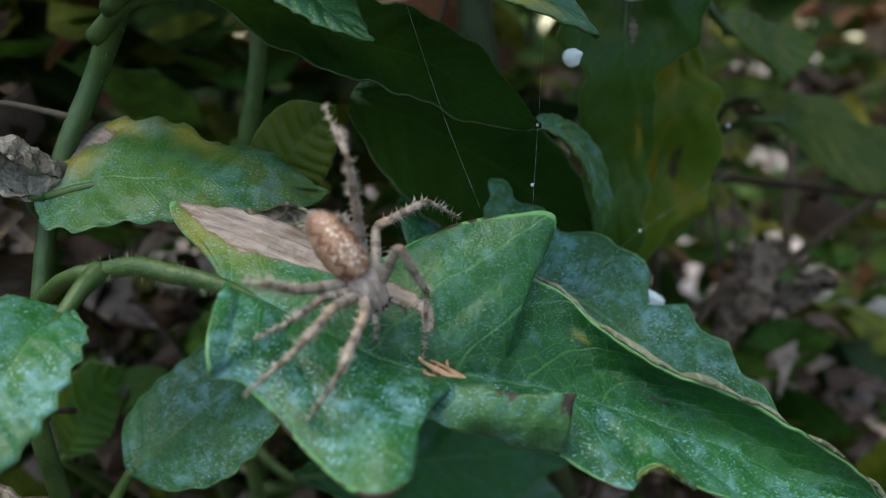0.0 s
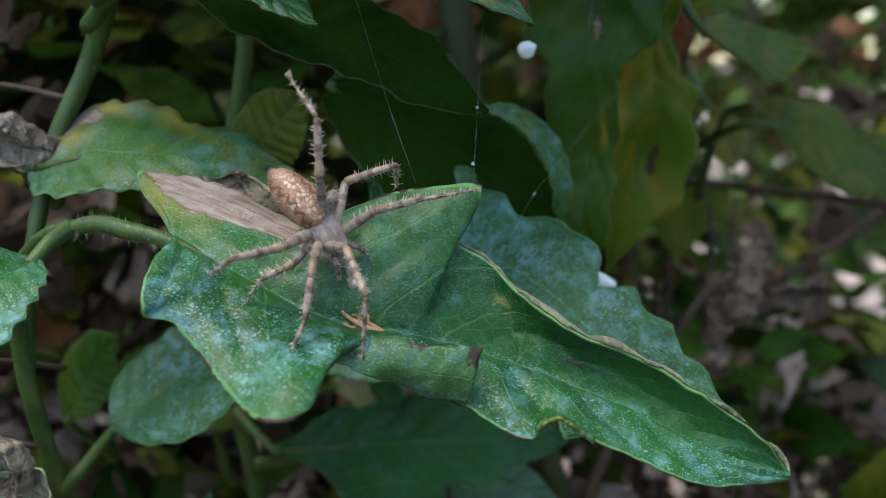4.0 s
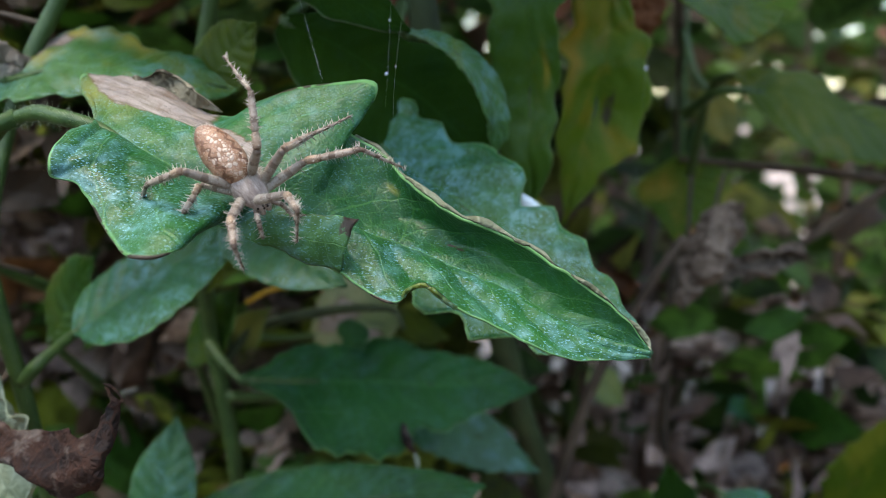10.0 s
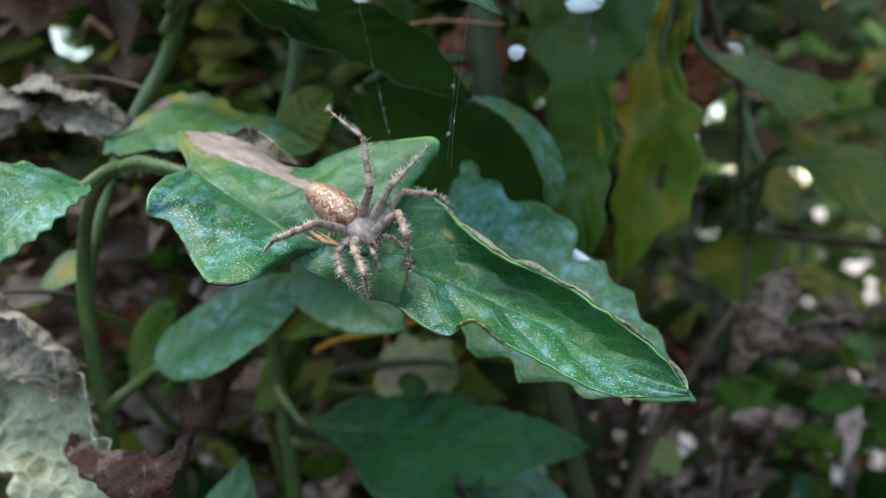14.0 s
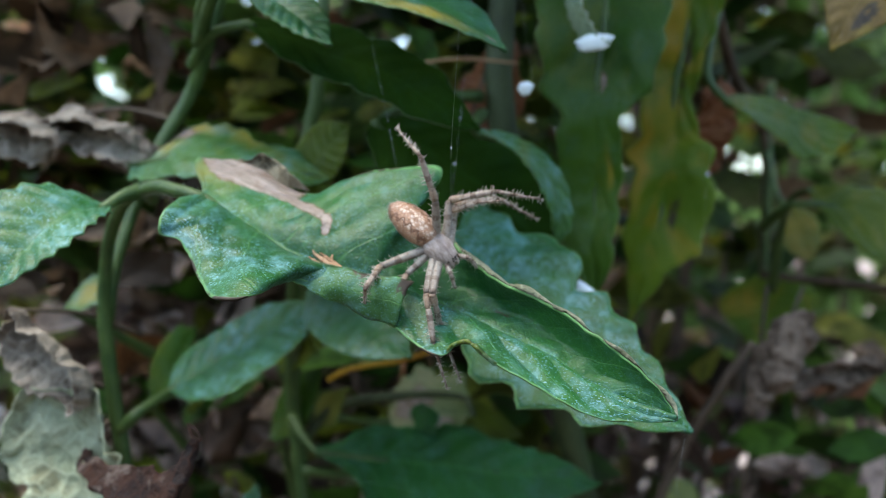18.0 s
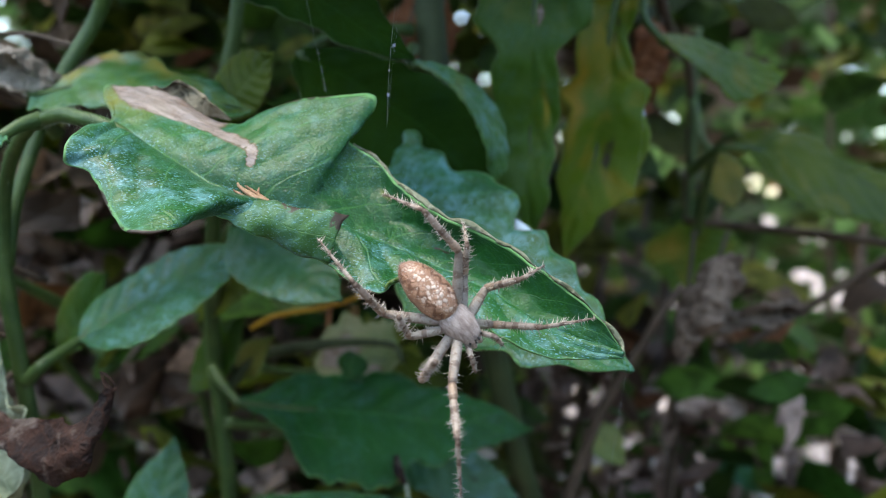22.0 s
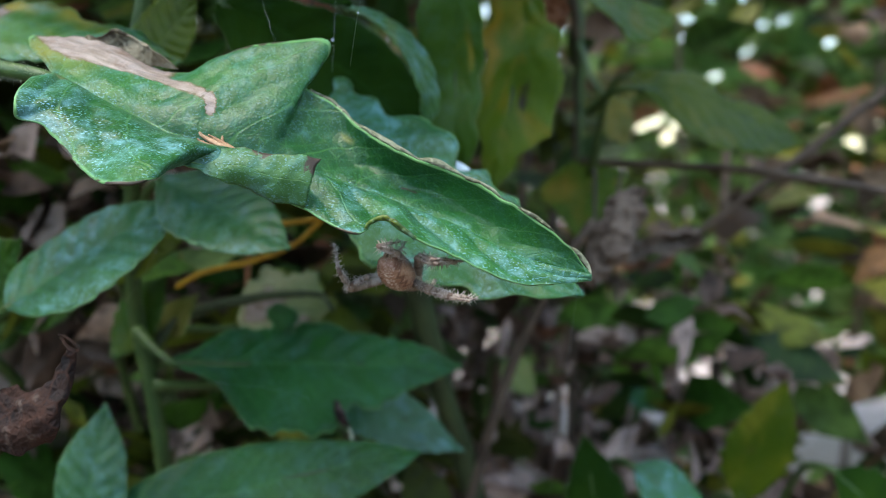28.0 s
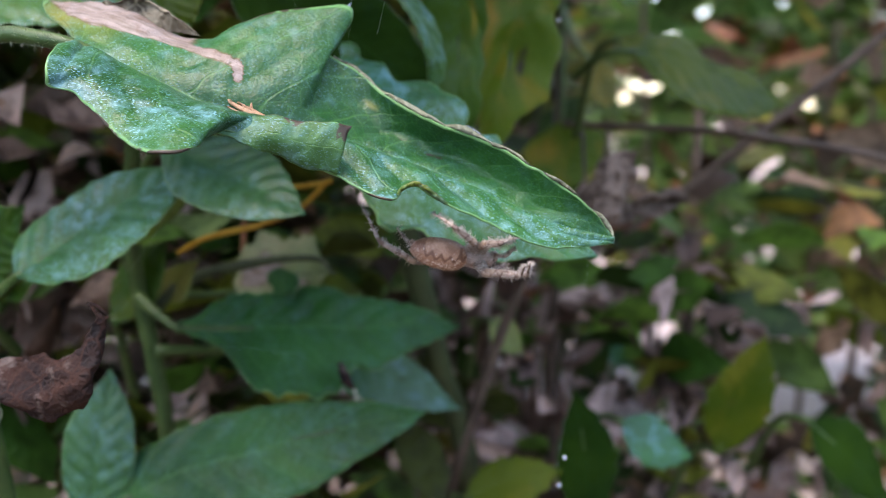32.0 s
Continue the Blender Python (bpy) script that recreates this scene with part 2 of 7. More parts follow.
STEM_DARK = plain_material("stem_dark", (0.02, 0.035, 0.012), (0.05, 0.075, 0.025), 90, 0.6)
TWIG = plain_material("twig_brown", (0.045, 0.03, 0.02), (0.12, 0.085, 0.06), 120, 0.8)


def withered_material(name, dark, light, stain):
    """Dry leaf skin: a net of fine raised veins over blotches and stains."""
    k = Mat(name)
    o = k.coord("Object")
    net, fine = k.cells(o, 260), k.cells(o, 900)
    n = k.noise(o, 75, 5, 0.65)
    col = k.mix(k.step(n, 0.35, 0.65), dark, light)
    col = k.mix(k.step(k.noise(o, 110, 4, 0.7), 0.54, 0.66), col, stain)
    col = k.mix(k.math("MULTIPLY", k.math("SUBTRACT", 1.0, k.step(net, 0.0, 0.09)), 0.5), col, tuple(x * 1.25 for x in light))
    col = k.mix(k.math("MULTIPLY", k.noise(o, 800, 3), 0.5), col, tuple(x * 0.5 for x in dark))
    h = k.math("ADD", k.math("MULTIPLY", k.step(net, 0.0, 0.4), -1.0), k.math("MULTIPLY", k.step(fine, 0.0, 0.4), -0.4))
    return k.done(col, 0.8, k.bump(h, 0.0005, 0.9, k.bump(n, 0.0012, 0.8)), 0.2, None, 0.3)


DEAD = withered_material("dead_leaf", (0.19, 0.15, 0.12), (0.42, 0.37, 0.31), (0.10, 0.07, 0.05))
DEAD_PALE = withered_material("dead_leaf_pale", (0.29, 0.33, 0.21), (0.46, 0.50, 0.36), (0.24, 0.24, 0.15))
DEAD_DARK = withered_material("dead_leaf_dark", (0.010, 0.007, 0.007), (0.070, 0.026, 0.014), (0.19, 0.14, 0.115))
DEAD_BROWN = withered_material("dead_leaf_brown", (0.10, 0.072, 0.055), (0.28, 0.21, 0.165), (0.05, 0.03, 0.02))
FLAKE = withered_material("withered_flake", (0.15, 0.12, 0.075), (0.36, 0.31, 0.22), (0.06, 0.045, 0.03))
EDGE_DRY = withered_material("dry_turned_edge", (0.13, 0.14, 0.08), (0.31, 0.32, 0.22), (0.075, 0.048, 0.034))
DEAD_RED = plain_material("dead_leaf_red", (0.14, 0.045, 0.02), (0.28, 0.11, 0.04), 80, 0.75, 0.0005, 0.2)
STALK_YELLOW = plain_material("stalk_yellow", (0.42, 0.22, 0.012), (0.62, 0.40, 0.04), 300, 0.5)
STALK_RUST = plain_material("stalk_rust", (0.20, 0.075, 0.03), (0.34, 0.15, 0.07), 200, 0.6)
STRAW = plain_material("straw", (0.26, 0.13, 0.065), (0.50, 0.32, 0.19), 300, 0.6)


# ---- geometry helpers ----
def crom(pts, n, at=None):
    """n samples of a smooth curve through the points; at: the parameter of each point."""
    p = np.array(pts, float)
    if at is None:
        at = np.r_[0, np.cumsum(np.linalg.norm(np.diff(p, axis=0), axis=1) ** 0.7)]
        at = at / at[-1]
    at = np.array(at, float)
    m = np.zeros_like(p)
    m[1:-1] = (p[2:] - p[:-2]) / (at[2:] - at[:-2])[:, None]
    m[0], m[-1] = (p[1] - p[0]) / (at[1] - at[0]), (p[-1] - p[-2]) / (at[-1] - at[-2])
    x = np.linspace(0, 1, n)
    i = np.clip(np.searchsorted(at, x, "right") - 1, 0, len(at) - 2)
    h = (at[i + 1] - at[i])[:, None]
    t = ((x - at[i])[:, None]) / h
    return (2 * t**3 - 3 * t**2 + 1) * p[i] + (t**3 - 2 * t**2 + t) * h * m[i] + (-2 * t**3 + 3 * t**2) * p[i + 1] + (t**3 - t**2) * h * m[i + 1]


def lerp(x, pairs):
    a = np.array(pairs, float)
    return np.interp(x, a[:, 0], a[:, 1])


def unit(v):
    v = np.array(v, float)
    return v / np.linalg.norm(v, axis=-1, keepdims=True)


def smooth(me):
    me.polygons.foreach_set("use_smooth", [True] * len(me.polygons))


def mesh_part(name, verts, faces, mat, parent=None, label="", shade=True):
    me = bpy.data.meshes.new(name)
    me.from_pydata([tuple(map(float, v)) for v in verts], [], faces)
    me.materials.append(mat)
    if shade:
        smooth(me)
    ob = new(name, me)
    ob.parent = parent
    if label:
        ob["label"] = label
    return ob


def grid_faces(n, m):
    return [(i * m + j, i * m + j + 1, (i + 1) * m + j + 1, (i + 1) * m + j) for i in range(n - 1) for j in range(m - 1)]


def sheet(name, P, mat, parent, wear=None, uv=None, thick=0.0003, label="", dust_glint_mask=None):
    """A grid of points P[n][m] as a thin solid blade with its own map and wear."""
    n, m, _ = P.shape
    ob = mesh_part(name, P.reshape(-1, 3), grid_faces(n, m), mat, parent, label)
    me = ob.data
    if uv is None:
        uu, vv = np.meshgrid(np.linspace(0, 1, n), np.linspace(0, 1, m), indexing="ij")
        uv = np.stack([uu, vv], -1)
    lay = me.uv_layers.new(name="map")
    idx = np.zeros(len(me.loops), int)
    me.loops.foreach_get("vertex_index", idx)
    lay.data.foreach_set("uv", uv.reshape(-1, 2)[idx].astype(np.float32).ravel())
    at = me.attributes.new("wear", "FLOAT_COLOR", "POINT")
    w = np.zeros((n * m, 4), np.float32)
    w[:, 3] = 1 if dust_glint_mask is None else dust_glint_mask.ravel()
    if wear is not None:
        w[:, :3] = wear.reshape(-1, 3)
    at.data.foreach_set("color", w.ravel())
    if thick:
        so = ob.modifiers.new("thickness", "SOLIDIFY")
        so.thickness, so.offset = thick, -1
    return ob


def tube(name, pts, radii, mat, parent=None, seg=10, n=28, label="", rough=0.0):
    c = crom(pts, n)
    r = np.interp(np.linspace(0, 1, n), np.linspace(0, 1, len(radii)), radii)
    t = unit(np.gradient(c, axis=0))
    ref = np.array([0.0, 0.0, 1.0]) if abs(t[0][2]) < 0.8 else np.array([1.0, 0.0, 0.0])
    verts = []
    s = np.cross(t[0], ref)
    for i in range(n):
        s = s - t[i] * (s @ t[i])
        s = s / np.linalg.norm(s)
        b = np.cross(t[i], s)
        for j in range(seg):
            a = 2 * math.pi * j / seg
            k = r[i] * (1 + rough * noise.noise(Vector(c[i] * 400) + Vector((math.cos(a), math.sin(a), 0))))
            verts.append(c[i] + k * (math.cos(a) * s + math.sin(a) * b))
    faces = [(i * seg + j, i * seg + (j + 1) % seg, (i + 1) * seg + (j + 1) % seg, (i + 1) * seg + j) for i in range(n - 1) for j in range(seg)]
    faces += [tuple(range(seg))[::-1], tuple(range((n - 1) * seg, n * seg))]
    return mesh_part(name, verts, faces, mat, parent, label)


def thing(name, label, category, group="", kind=""):
    return tagged(new(name), label, category, group, kind)


def rough_noise(P, amp, scale, seed=0.0):
    out = P.copy()
    flat = out.reshape(-1, 3)
    for i, p in enumerate(flat):
        flat[i] = p + np.array(noise.noise_vector(Vector(p * scale) + Vector((seed, 0, 0)))) * amp
    return out


def leaf(label, mid, face, widths, mat, stalk=None, serrate=0.05, teeth=9, cup=0.0, cup_left=None, droop=0.0, wave=0.0004, wear=(0, 0.5, 0), yellow_at=None, name="tomato_leaf", seed=1, ns=56, nv=9, quilt=0.0005, group="tomato leaves", stalk_mat=None, vary=0.0):
    """A leaf as one thing: blade, midrib and stalk. mid: its midrib from base to tip; face: the way its upper side looks;
    widths: rows of (s, left, right) in metres, left being the side of face x tangent; cup: how far the sides lift; droop: how far the margins fall."""
    top = thing(name, label, "leaf", group)
    M = crom(mid, ns)
    T = unit(np.gradient(M, axis=0))
    f = np.array(face, float)
    side = unit(np.cross(f, T))
    up = unit(np.cross(T, side))
    s = np.linspace(0, 1, ns)
    w = np.array(widths, float)
    tooth = 1 + serrate * (np.abs(((s * teeth) % 1.0) - 0.4) * 2 - 0.5) + 0.5 * serrate * np.sin(s * 57 + seed)
    v = np.linspace(-1, 1, 2 * nv + 1)
    P = np.zeros((ns, 2 * nv + 1, 3))
    W = np.zeros((ns, 2 * nv + 1, 3))
    for sgn, col in ((1, 1), (-1, 2)):
        wid = crom(np.c_[w[:, col], w[:, 0]], ns, w[:, 0])[:, 0].clip(0.0001) * tooth
        for j, vv in enumerate(v):
            if (vv > 0) == (sgn > 0) or vv == 0:
                a = abs(vv)
                q = quilt * np.abs(np.sin(math.pi * (s * 9 - a**1.3 * 1.4 + (0.45 if vv > 0 else 0)))) * min(1, a * 3)
                lift = (cup if vv < 0 or cup_left is None else cup_left) * a * wid - droop * a**2.5 * wid + q
                P[:, j] = M + side * (sgn * a * wid)[:, None] + up * lift[:, None]
                W[:, j] = (wear[0], wear[1] * max(0, (a - 0.86) / 0.14), wear[2])
    P = rough_noise(P, wave * 2.2, 70, seed)
    P = rough_noise(P, wave * 0.5, 320, seed)
    if yellow_at:
        for yx, yv, yr, chan in yellow_at:
            dd = np.sqrt(((s[:, None] - yx) * 1.6) ** 2 + (v[None, :] - yv) ** 2)
            W[..., chan] = np.maximum(W[..., chan], np.clip(1.6 - dd / yr * 1.6, 0, 1))
    sheet("blade", P, mat, top, W)
    L = np.linalg.norm(M[-1] - M[0])
    tube("midrib", [M[i] - up[i] * 0.00045 for i in (0, ns // 4, ns // 2, 3 * ns // 4, ns - 3)], [0.012 * L + 0.0003, 0.0002], stalk_mat or STEM, top, 6, 16)
    if stalk:
        tube("stalk", list(stalk) + [tuple(M[0]), tuple(M[2] - up[2] * 0.0003)], [0.0016, 0.0011, 0.0009], stalk_mat or STEM, top, 8, 20)
    return top


# ---- the ground and what closes the place ----
def build_ground():
    n = 60
    xs = np.sign(np.linspace(-1, 1, n)) * np.abs(np.linspace(-1, 1, n)) ** 3 * 400
    P = np.zeros((n, n, 3))
    P[..., 0], P[..., 1] = xs[:, None], xs[None, :] + 0.4
    for i in range(n):
        for j in range(n):
            P[i, j, 2] = 0.02 * noise.noise(Vector(P[i, j]) * 3.0) if max(abs(P[i, j, 0]), abs(P[i, j, 1])) < 4 else -0.02
    k = Mat("soil")
    o = k.coord("Object")
    a, b = k.noise(o, 6, 6, 0.65), k.noise(o, 90, 4, 0.6)
    col = k.mix(k.step(a, 0.35, 0.65), (0.10, 0.07, 0.05), (0.22, 0.16, 0.12))
    col = k.mix(k.math("MULTIPLY", b, 0.6), col, (0.05, 0.035, 0.025))
    gy = k.split(o)
    # paler farther off: bright light on the ground put into its colour
    col = k.mix(k.step(k.math("ADD", gy[1], k.math("MULTIPLY", a, 0.6)), 0.95, 1.5), col, k.mix(b, (0.34, 0.26, 0.235), (0.56, 0.45, 0.41)))
    g = sheet("ground", P, k.done(col, 0.95, k.bump(b, 0.01)), None, thick=0)
    tagged(g, "brown crumbly soil giving way to pale ground coloured as if brightly lit", "ground", kind="structure")


# ---- the leaf on which the spider walks ----
def build_main_leaf():
    top = thing("tomato_leaf", "large green tomato leaf, withered beige base, one margin rolled", "leaf", "tomato leaves")
    ns, nv = 230, 28
    s = np.linspace(0, 1, ns)
    M = crom([(-0.0262, 0.0995, 0.7705), (-0.007, 0.0955, 0.7628), (0.006, 0.0965, 0.7592), (0.0199, 0.0990, 0.7552), (0.034, 0.0980, 0.7500), (0.047, 0.0965, 0.7450), (0.0558, 0.0952, 0.7424)], ns, (0, 0.25, 0.4, 0.57, 0.75, 0.9, 1))
    # the near margin: base lobe, lower lobe, the stretch that rolls up, the small raised lobe, the tip
    near = crom([(-0.0262, 0.0993, 0.7705), (-0.0258, 0.0921, 0.7702), (-0.0261, 0.0878, 0.7683), (-0.0257, 0.0856, 0.7655), (-0.0256, 0.0863, 0.7640), (-0.0226, 0.0871, 0.7632), (-0.0205, 0.0864, 0.7615), (-0.0127, 0.0805, 0.7569),
                 (-0.0095, 0.0770, 0.7560), (-0.0069, 0.0756, 0.7558), (-0.0050, 0.0765, 0.7559), (-0.0038, 0.0790, 0.7565), (-0.0041, 0.0848, 0.7574), (-0.0037, 0.0894, 0.7580), (-0.0022, 0.0905, 0.7583), (0.0008, 0.0908, 0.7565), (0.0069, 0.0918, 0.7543), (0.0133, 0.0920, 0.7519),
                 (0.0183, 0.0900, 0.7496), (0.0216, 0.0890, 0.7488), (0.0228, 0.0903, 0.7492), (0.0232, 0.0909, 0.7501), (0.0257, 0.0918, 0.7507), (0.0282, 0.0914, 0.7492), (0.0318, 0.0916, 0.7471), (0.0396, 0.0919, 0.7435), (0.0445, 0.0931, 0.7416), (0.0500, 0.0942, 0.7416), (0.0558, 0.0950, 0.7424)],
                ns, (0, 0.05, 0.085, 0.125, 0.145, 0.165, 0.18, 0.22, 0.245, 0.268, 0.288, 0.315, 0.35, 0.375, 0.39, 0.415, 0.47, 0.54, 0.585, 0.615, 0.63, 0.64, 0.67, 0.695, 0.73, 0.82, 0.88, 0.94, 1))
    # the far margin: withered base, upper lobe, the notch and the ridge that runs to the tip
    far = crom([(-0.0262, 0.0998, 0.7706), (-0.0364, 0.1120, 0.7779), (-0.0290, 0.1110, 0.7778), (-0.0221, 0.1095, 0.7760), (-0.0141, 0.1085, 0.7727), (-0.0081, 0.1062, 0.7718), (-0.0039, 0.1058, 0.7742), (0.0023, 0.1071, 0.7768), (0.0066, 0.1080, 0.7774), (0.0115, 0.1081, 0.7778), (0.0141, 0.1081, 0.7773),
                (0.0140, 0.1074, 0.7753), (0.0121, 0.1062, 0.7732), (0.0103, 0.1054, 0.7709), (0.0106, 0.1063, 0.7700), (0.0146, 0.1061, 0.7680), (0.0168, 0.1056, 0.7666), (0.0203, 0.1033, 0.7640), (0.0244, 0.1005, 0.7616), (0.0281, 0.0981, 0.7600), (0.0356, 0.0971, 0.7573), (0.0440, 0.0959, 0.7530), (0.0482, 0.0954, 0.7501), (0.0525, 0.0952, 0.7469), (0.0550, 0.0953, 0.7440), (0.0558, 0.0950, 0.7424)],
               ns, (0, 0.03, 0.08, 0.125, 0.17, 0.205, 0.24, 0.29, 0.325, 0.36, 0.378, 0.392, 0.405, 0.42, 0.435, 0.475, 0.50, 0.54, 0.59, 0.64, 0.73, 0.84, 0.89, 0.95, 0.98, 1))
    up = np.array((0.2561, -0.6174, 0.7438))
    v = np.linspace(-1, 1, 2 * nv + 1)
    P = np.zeros((ns, 2 * nv + 1, 3))
    W = np.zeros((ns, 2 * nv + 1, 3))
    inner = np.sin(math.pi * s) ** 0.5
    ker = np.exp(-np.linspace(-2.2, 2.2, 15) ** 2)
    ker = ker / ker.sum()
    soften = lambda E: np.stack([np.convolve(np.pad(E[:, q], 7, mode="edge"), ker, "valid") for q in range(3)], -1)
    far_soft, near_soft = soften(far), soften(near)
    for j, vv in enumerate(v):
        a = abs(vv)
        E = far * a**4 + far_soft * (1 - a**4) if vv > 0 else near * a**4 + near_soft * (1 - a**4)
        bulge = a * (1 - a) * 4
        amp = lerp(s, [(0, 0.0), (0.2, 0.0008), (0.5, -0.0006), (0.66, -0.0006), (0.85, -0.0006), (1, 0)]) if vv > 0 else lerp(s, [(0, 0), (0.25, 0.0012), (0.45, 0.0004), (0.8, -0.0010), (1, 0)])
        ph = s * 9 - a**1.3 * 1.4 + (0.45 if vv > 0 else 0)
        quilt = (0.00035 if vv > 0 else 0.0006) * np.abs(np.sin(math.pi * ph)) * min(1, a * 4) * 1.3 * (1 - a**4)
        trough = -0.0005 * math.exp(-(a / 0.06) ** 2)
        hollow = lerp(s, [(0, 0), (0.40, 0), (0.50, 0.0022), (0.63, 0.0040), (0.80, 0.0026), (0.95, 0.0006), (1, 0)]) * bulge if vv > 0 else s * 0
        P[:, j] = M + (E - M) * a + up * ((bulge * amp + quilt + trough * inner)[:, None]) + np.array((0.0, 0.97, -0.15)) * hollow[:, None]
        W[:, j, 1] = (0.35 if vv > 0 else 0.42) * max(0, (a - 0.965) / 0.035)
    # the withered part at the base
    S, V = np.meshgrid(s, v, indexing="ij")
    d1 = np.clip((V - 0.40 - 1.0 * np.clip(S - 0.05, 0, 1)) / 0.10, 0, 1) * np.clip((0.205 - S) / 0.03, 0, 1) * np.clip((S - 0.034 - 0.03 * (1 - V)) / 0.02, 0, 1)
    d2 = np.clip(1.4 - np.abs(V - 0.66 + (S - 0.19) * 3.2) / (0.05 + 0.35 * np.clip(0.27 - S, 0, 1)), 0, 1) * np.clip((0.285 - S) / 0.02, 0, 1) * np.clip((S - 0.16) / 0.02, 0, 1)
    d3 = np.clip((-V - 0.975) / 0.015, 0, 1) * (np.clip(1.3 - np.abs(S - 0.275) / 0.05, 0, 1) + np.clip(1.2 - np.abs(S - 0.60) / 0.02, 0, 1) + np.clip(1.2 - np.abs(S - 0.20) / 0.015, 0, 1))
    d4 = np.clip((V - 0.97) / 0.012, 0, 1) * np.clip(1.3 - np.abs(S - 0.29) / 0.045, 0, 1)
    spot = lambda a, b, r: np.clip(1.5 - np.hypot((S - a) * 4.0, V - b) / r, 0, 1)
    d5 = np.clip(1.4 - np.abs(S - 0.276 - (0.42 - V) * 0.10) / 0.009, 0, 1) * np.clip((0.46 - V) / 0.05, 0, 1) * np.clip((V - 0.20) / 0.06, 0, 1)
    W[..., 0] = np.maximum(np.maximum(d1, d2), d5) * 0.95
    W[..., 1] = np.maximum(W[..., 1], spot(0.655, 0.34, 0.035) + spot(0.672, 0.30, 0.03) + 0.7 * spot(0.60, 0.40, 0.05))
    W[..., 1] = np.maximum(W[..., 1], np.clip(d3 + d4, 0, 1) * 1.6)
    crease = np.zeros_like(W[..., 0])
    for i in range(ns):
        for j in range(2 * nv + 1):
            if W[i, j, 0] > 0.05:
                q = P[i, j]
                crease[i, j] = W[i, j, 0] * (noise.noise(Vector((q @ np.array((0.926, -0.17, -0.33)) * 90, q @ np.array((0.36, 0.45, 0.81)) * 700, 0.0))) * 0.0009 + abs(noise.noise(Vector(q * 260))) * 0.0009)
    P = P + up * crease[..., None]
    W[..., 2] = np.clip(1 - np.hypot((S - 0.03) * 9, (V - 0.7) * 1.6), 0, 1) * 0.6 + 0.5 * spot(0.52, 0.72, 0.05)
    P = rough_noise(P, 0.0007, 75, 3.0)
    P = rough_noise(P, 0.00022, 420, 5.0)
    # painted glints, dusty flecks: dense facing the sky, sparse on the steep far side
    dust_glint_mask = np.where(V > 0.04, lerp(S, [(0, 0.9), (0.18, 0.75), (0.26, 0.36), (0.36, 0.32), (0.46, 0.36), (0.6, 0.22), (1, 0.3)]), lerp(S, [(0, 1.0), (0.4, 1.0), (0.6, 0.8), (1, 0.9)]))
    blade = sheet("blade", P, GREEN, top, W, label="dark green quilted blade with dusty pale flecks and painted glints", dust_glint_mask=dust_glint_mask)
    # rolled margin on the near side
    n, m = 44, 16
    fold = crom([(-0.0030, 0.0898, 0.7580), (0.0008, 0.0905, 0.7564), (0.0069, 0.0915, 0.7542), (0.0133, 0.0918, 0.7518)], n)
    lip = crom([(-0.0032, 0.0902, 0.7583), (-0.0005, 0.0930, 0.7600), (0.0045, 0.0925, 0.7602), (0.0090, 0.0915, 0.7600), (0.0128, 0.0922, 0.7596), (0.0159, 0.0935, 0.7587)], n)
    R = np.zeros((n, m, 3))
    wv = np.zeros((n, m, 3))
    grow = np.sin(np.linspace(0.05, 1, n) * math.pi * 0.62)
    for j in range(m):
        a = j / (m - 1)
        arch = math.sin(math.pi * a) * (0.0013 * grow)
        R[:, j] = fold + (lip - fold) * a + np.array((0.05, -0.93, 0.2)) * arch[:, None]
        k = np.linspace(0, 1, n)
        wv[:, j, 1] = np.clip(1.5 - np.hypot((k - 0.97) / 0.06, (a - 0.86) / 0.28), 0, 1) + np.clip(1.4 - np.hypot((k - 0.58) / 0.05, (a - 1.0) / 0.20), 0, 1) + (0.6 if a > 0.96 else 0.0)
    R = rough_noise(R, 0.0008, 170, 8.0)
    R = rough_noise(R, 0.0003, 600, 9.0)
    sheet("rolled_margin", R, UNDERSIDE, blade, wv, label="rolled-up leaf margin showing the paler underside")
    # lobe of the near margin that stands up and shows its underside
    n, m = 30, 8
    fold = near[np.linspace(0.632 * ns, 0.71 * ns, n).astype(int)] + np.array((0, -0.0001, 0))
    lip = fold + np.array((0.0002, -0.0009, 0.0004)) * np.sin(np.linspace(0, math.pi, n))[:, None]
    R = np.stack([fold + (lip - fold) * (j / (m - 1)) + np.array((0, -0.0005, 0)) * math.sin(math.pi * j / (m - 1)) for j in range(m)], 1)
    wv = np.zeros((n, m, 3))
    wv[:, -1:, 1] = 0.9
    wv[:, -4:, 2] = 0.2
    sheet("raised_lobe", rough_noise(R, 0.0002, 300, 6.0), GREEN_LIGHT, blade, wv, label="small upturned lobe, yellowish green")
    # pale turned edge along the far ridge
    i0, n, m = int(0.44 * ns), ns - int(0.44 * ns), 6
    E = P[i0:, -1]
    R = np.zeros((n, m, 3))
    wide = lerp(np.linspace(0, 1, n), [(0, 0.25), (0.1, 0.75), (0.3, 0.9), (0.45, 0.9), (0.6, 0.45), (0.8, 0.18), (1, 0.08)])
    for j in range(m):
        a = j / (m - 1)
        R[:, j] = E + np.array((0.2, 0.45, 0.75)) * (0.0010 * wide * (1 + 0.5 * np.sin(np.linspace(0, 33, n))) * math.sin(a * 1.7))[:, None] + np.array((-0.1, 0.5, -0.9)) * (0.0012 * wide * a * a)[:, None]
    wv = np.zeros((n, m, 3))
    wv[:, -1, 1] = 1
    wv[..., 0] = 0.10
    wv[:, 1:, 1] = 0.62 * (np.sin(np.linspace(0, 31, n)) + np.sin(np.linspace(1, 55, n)) > 0.5)[:, None]
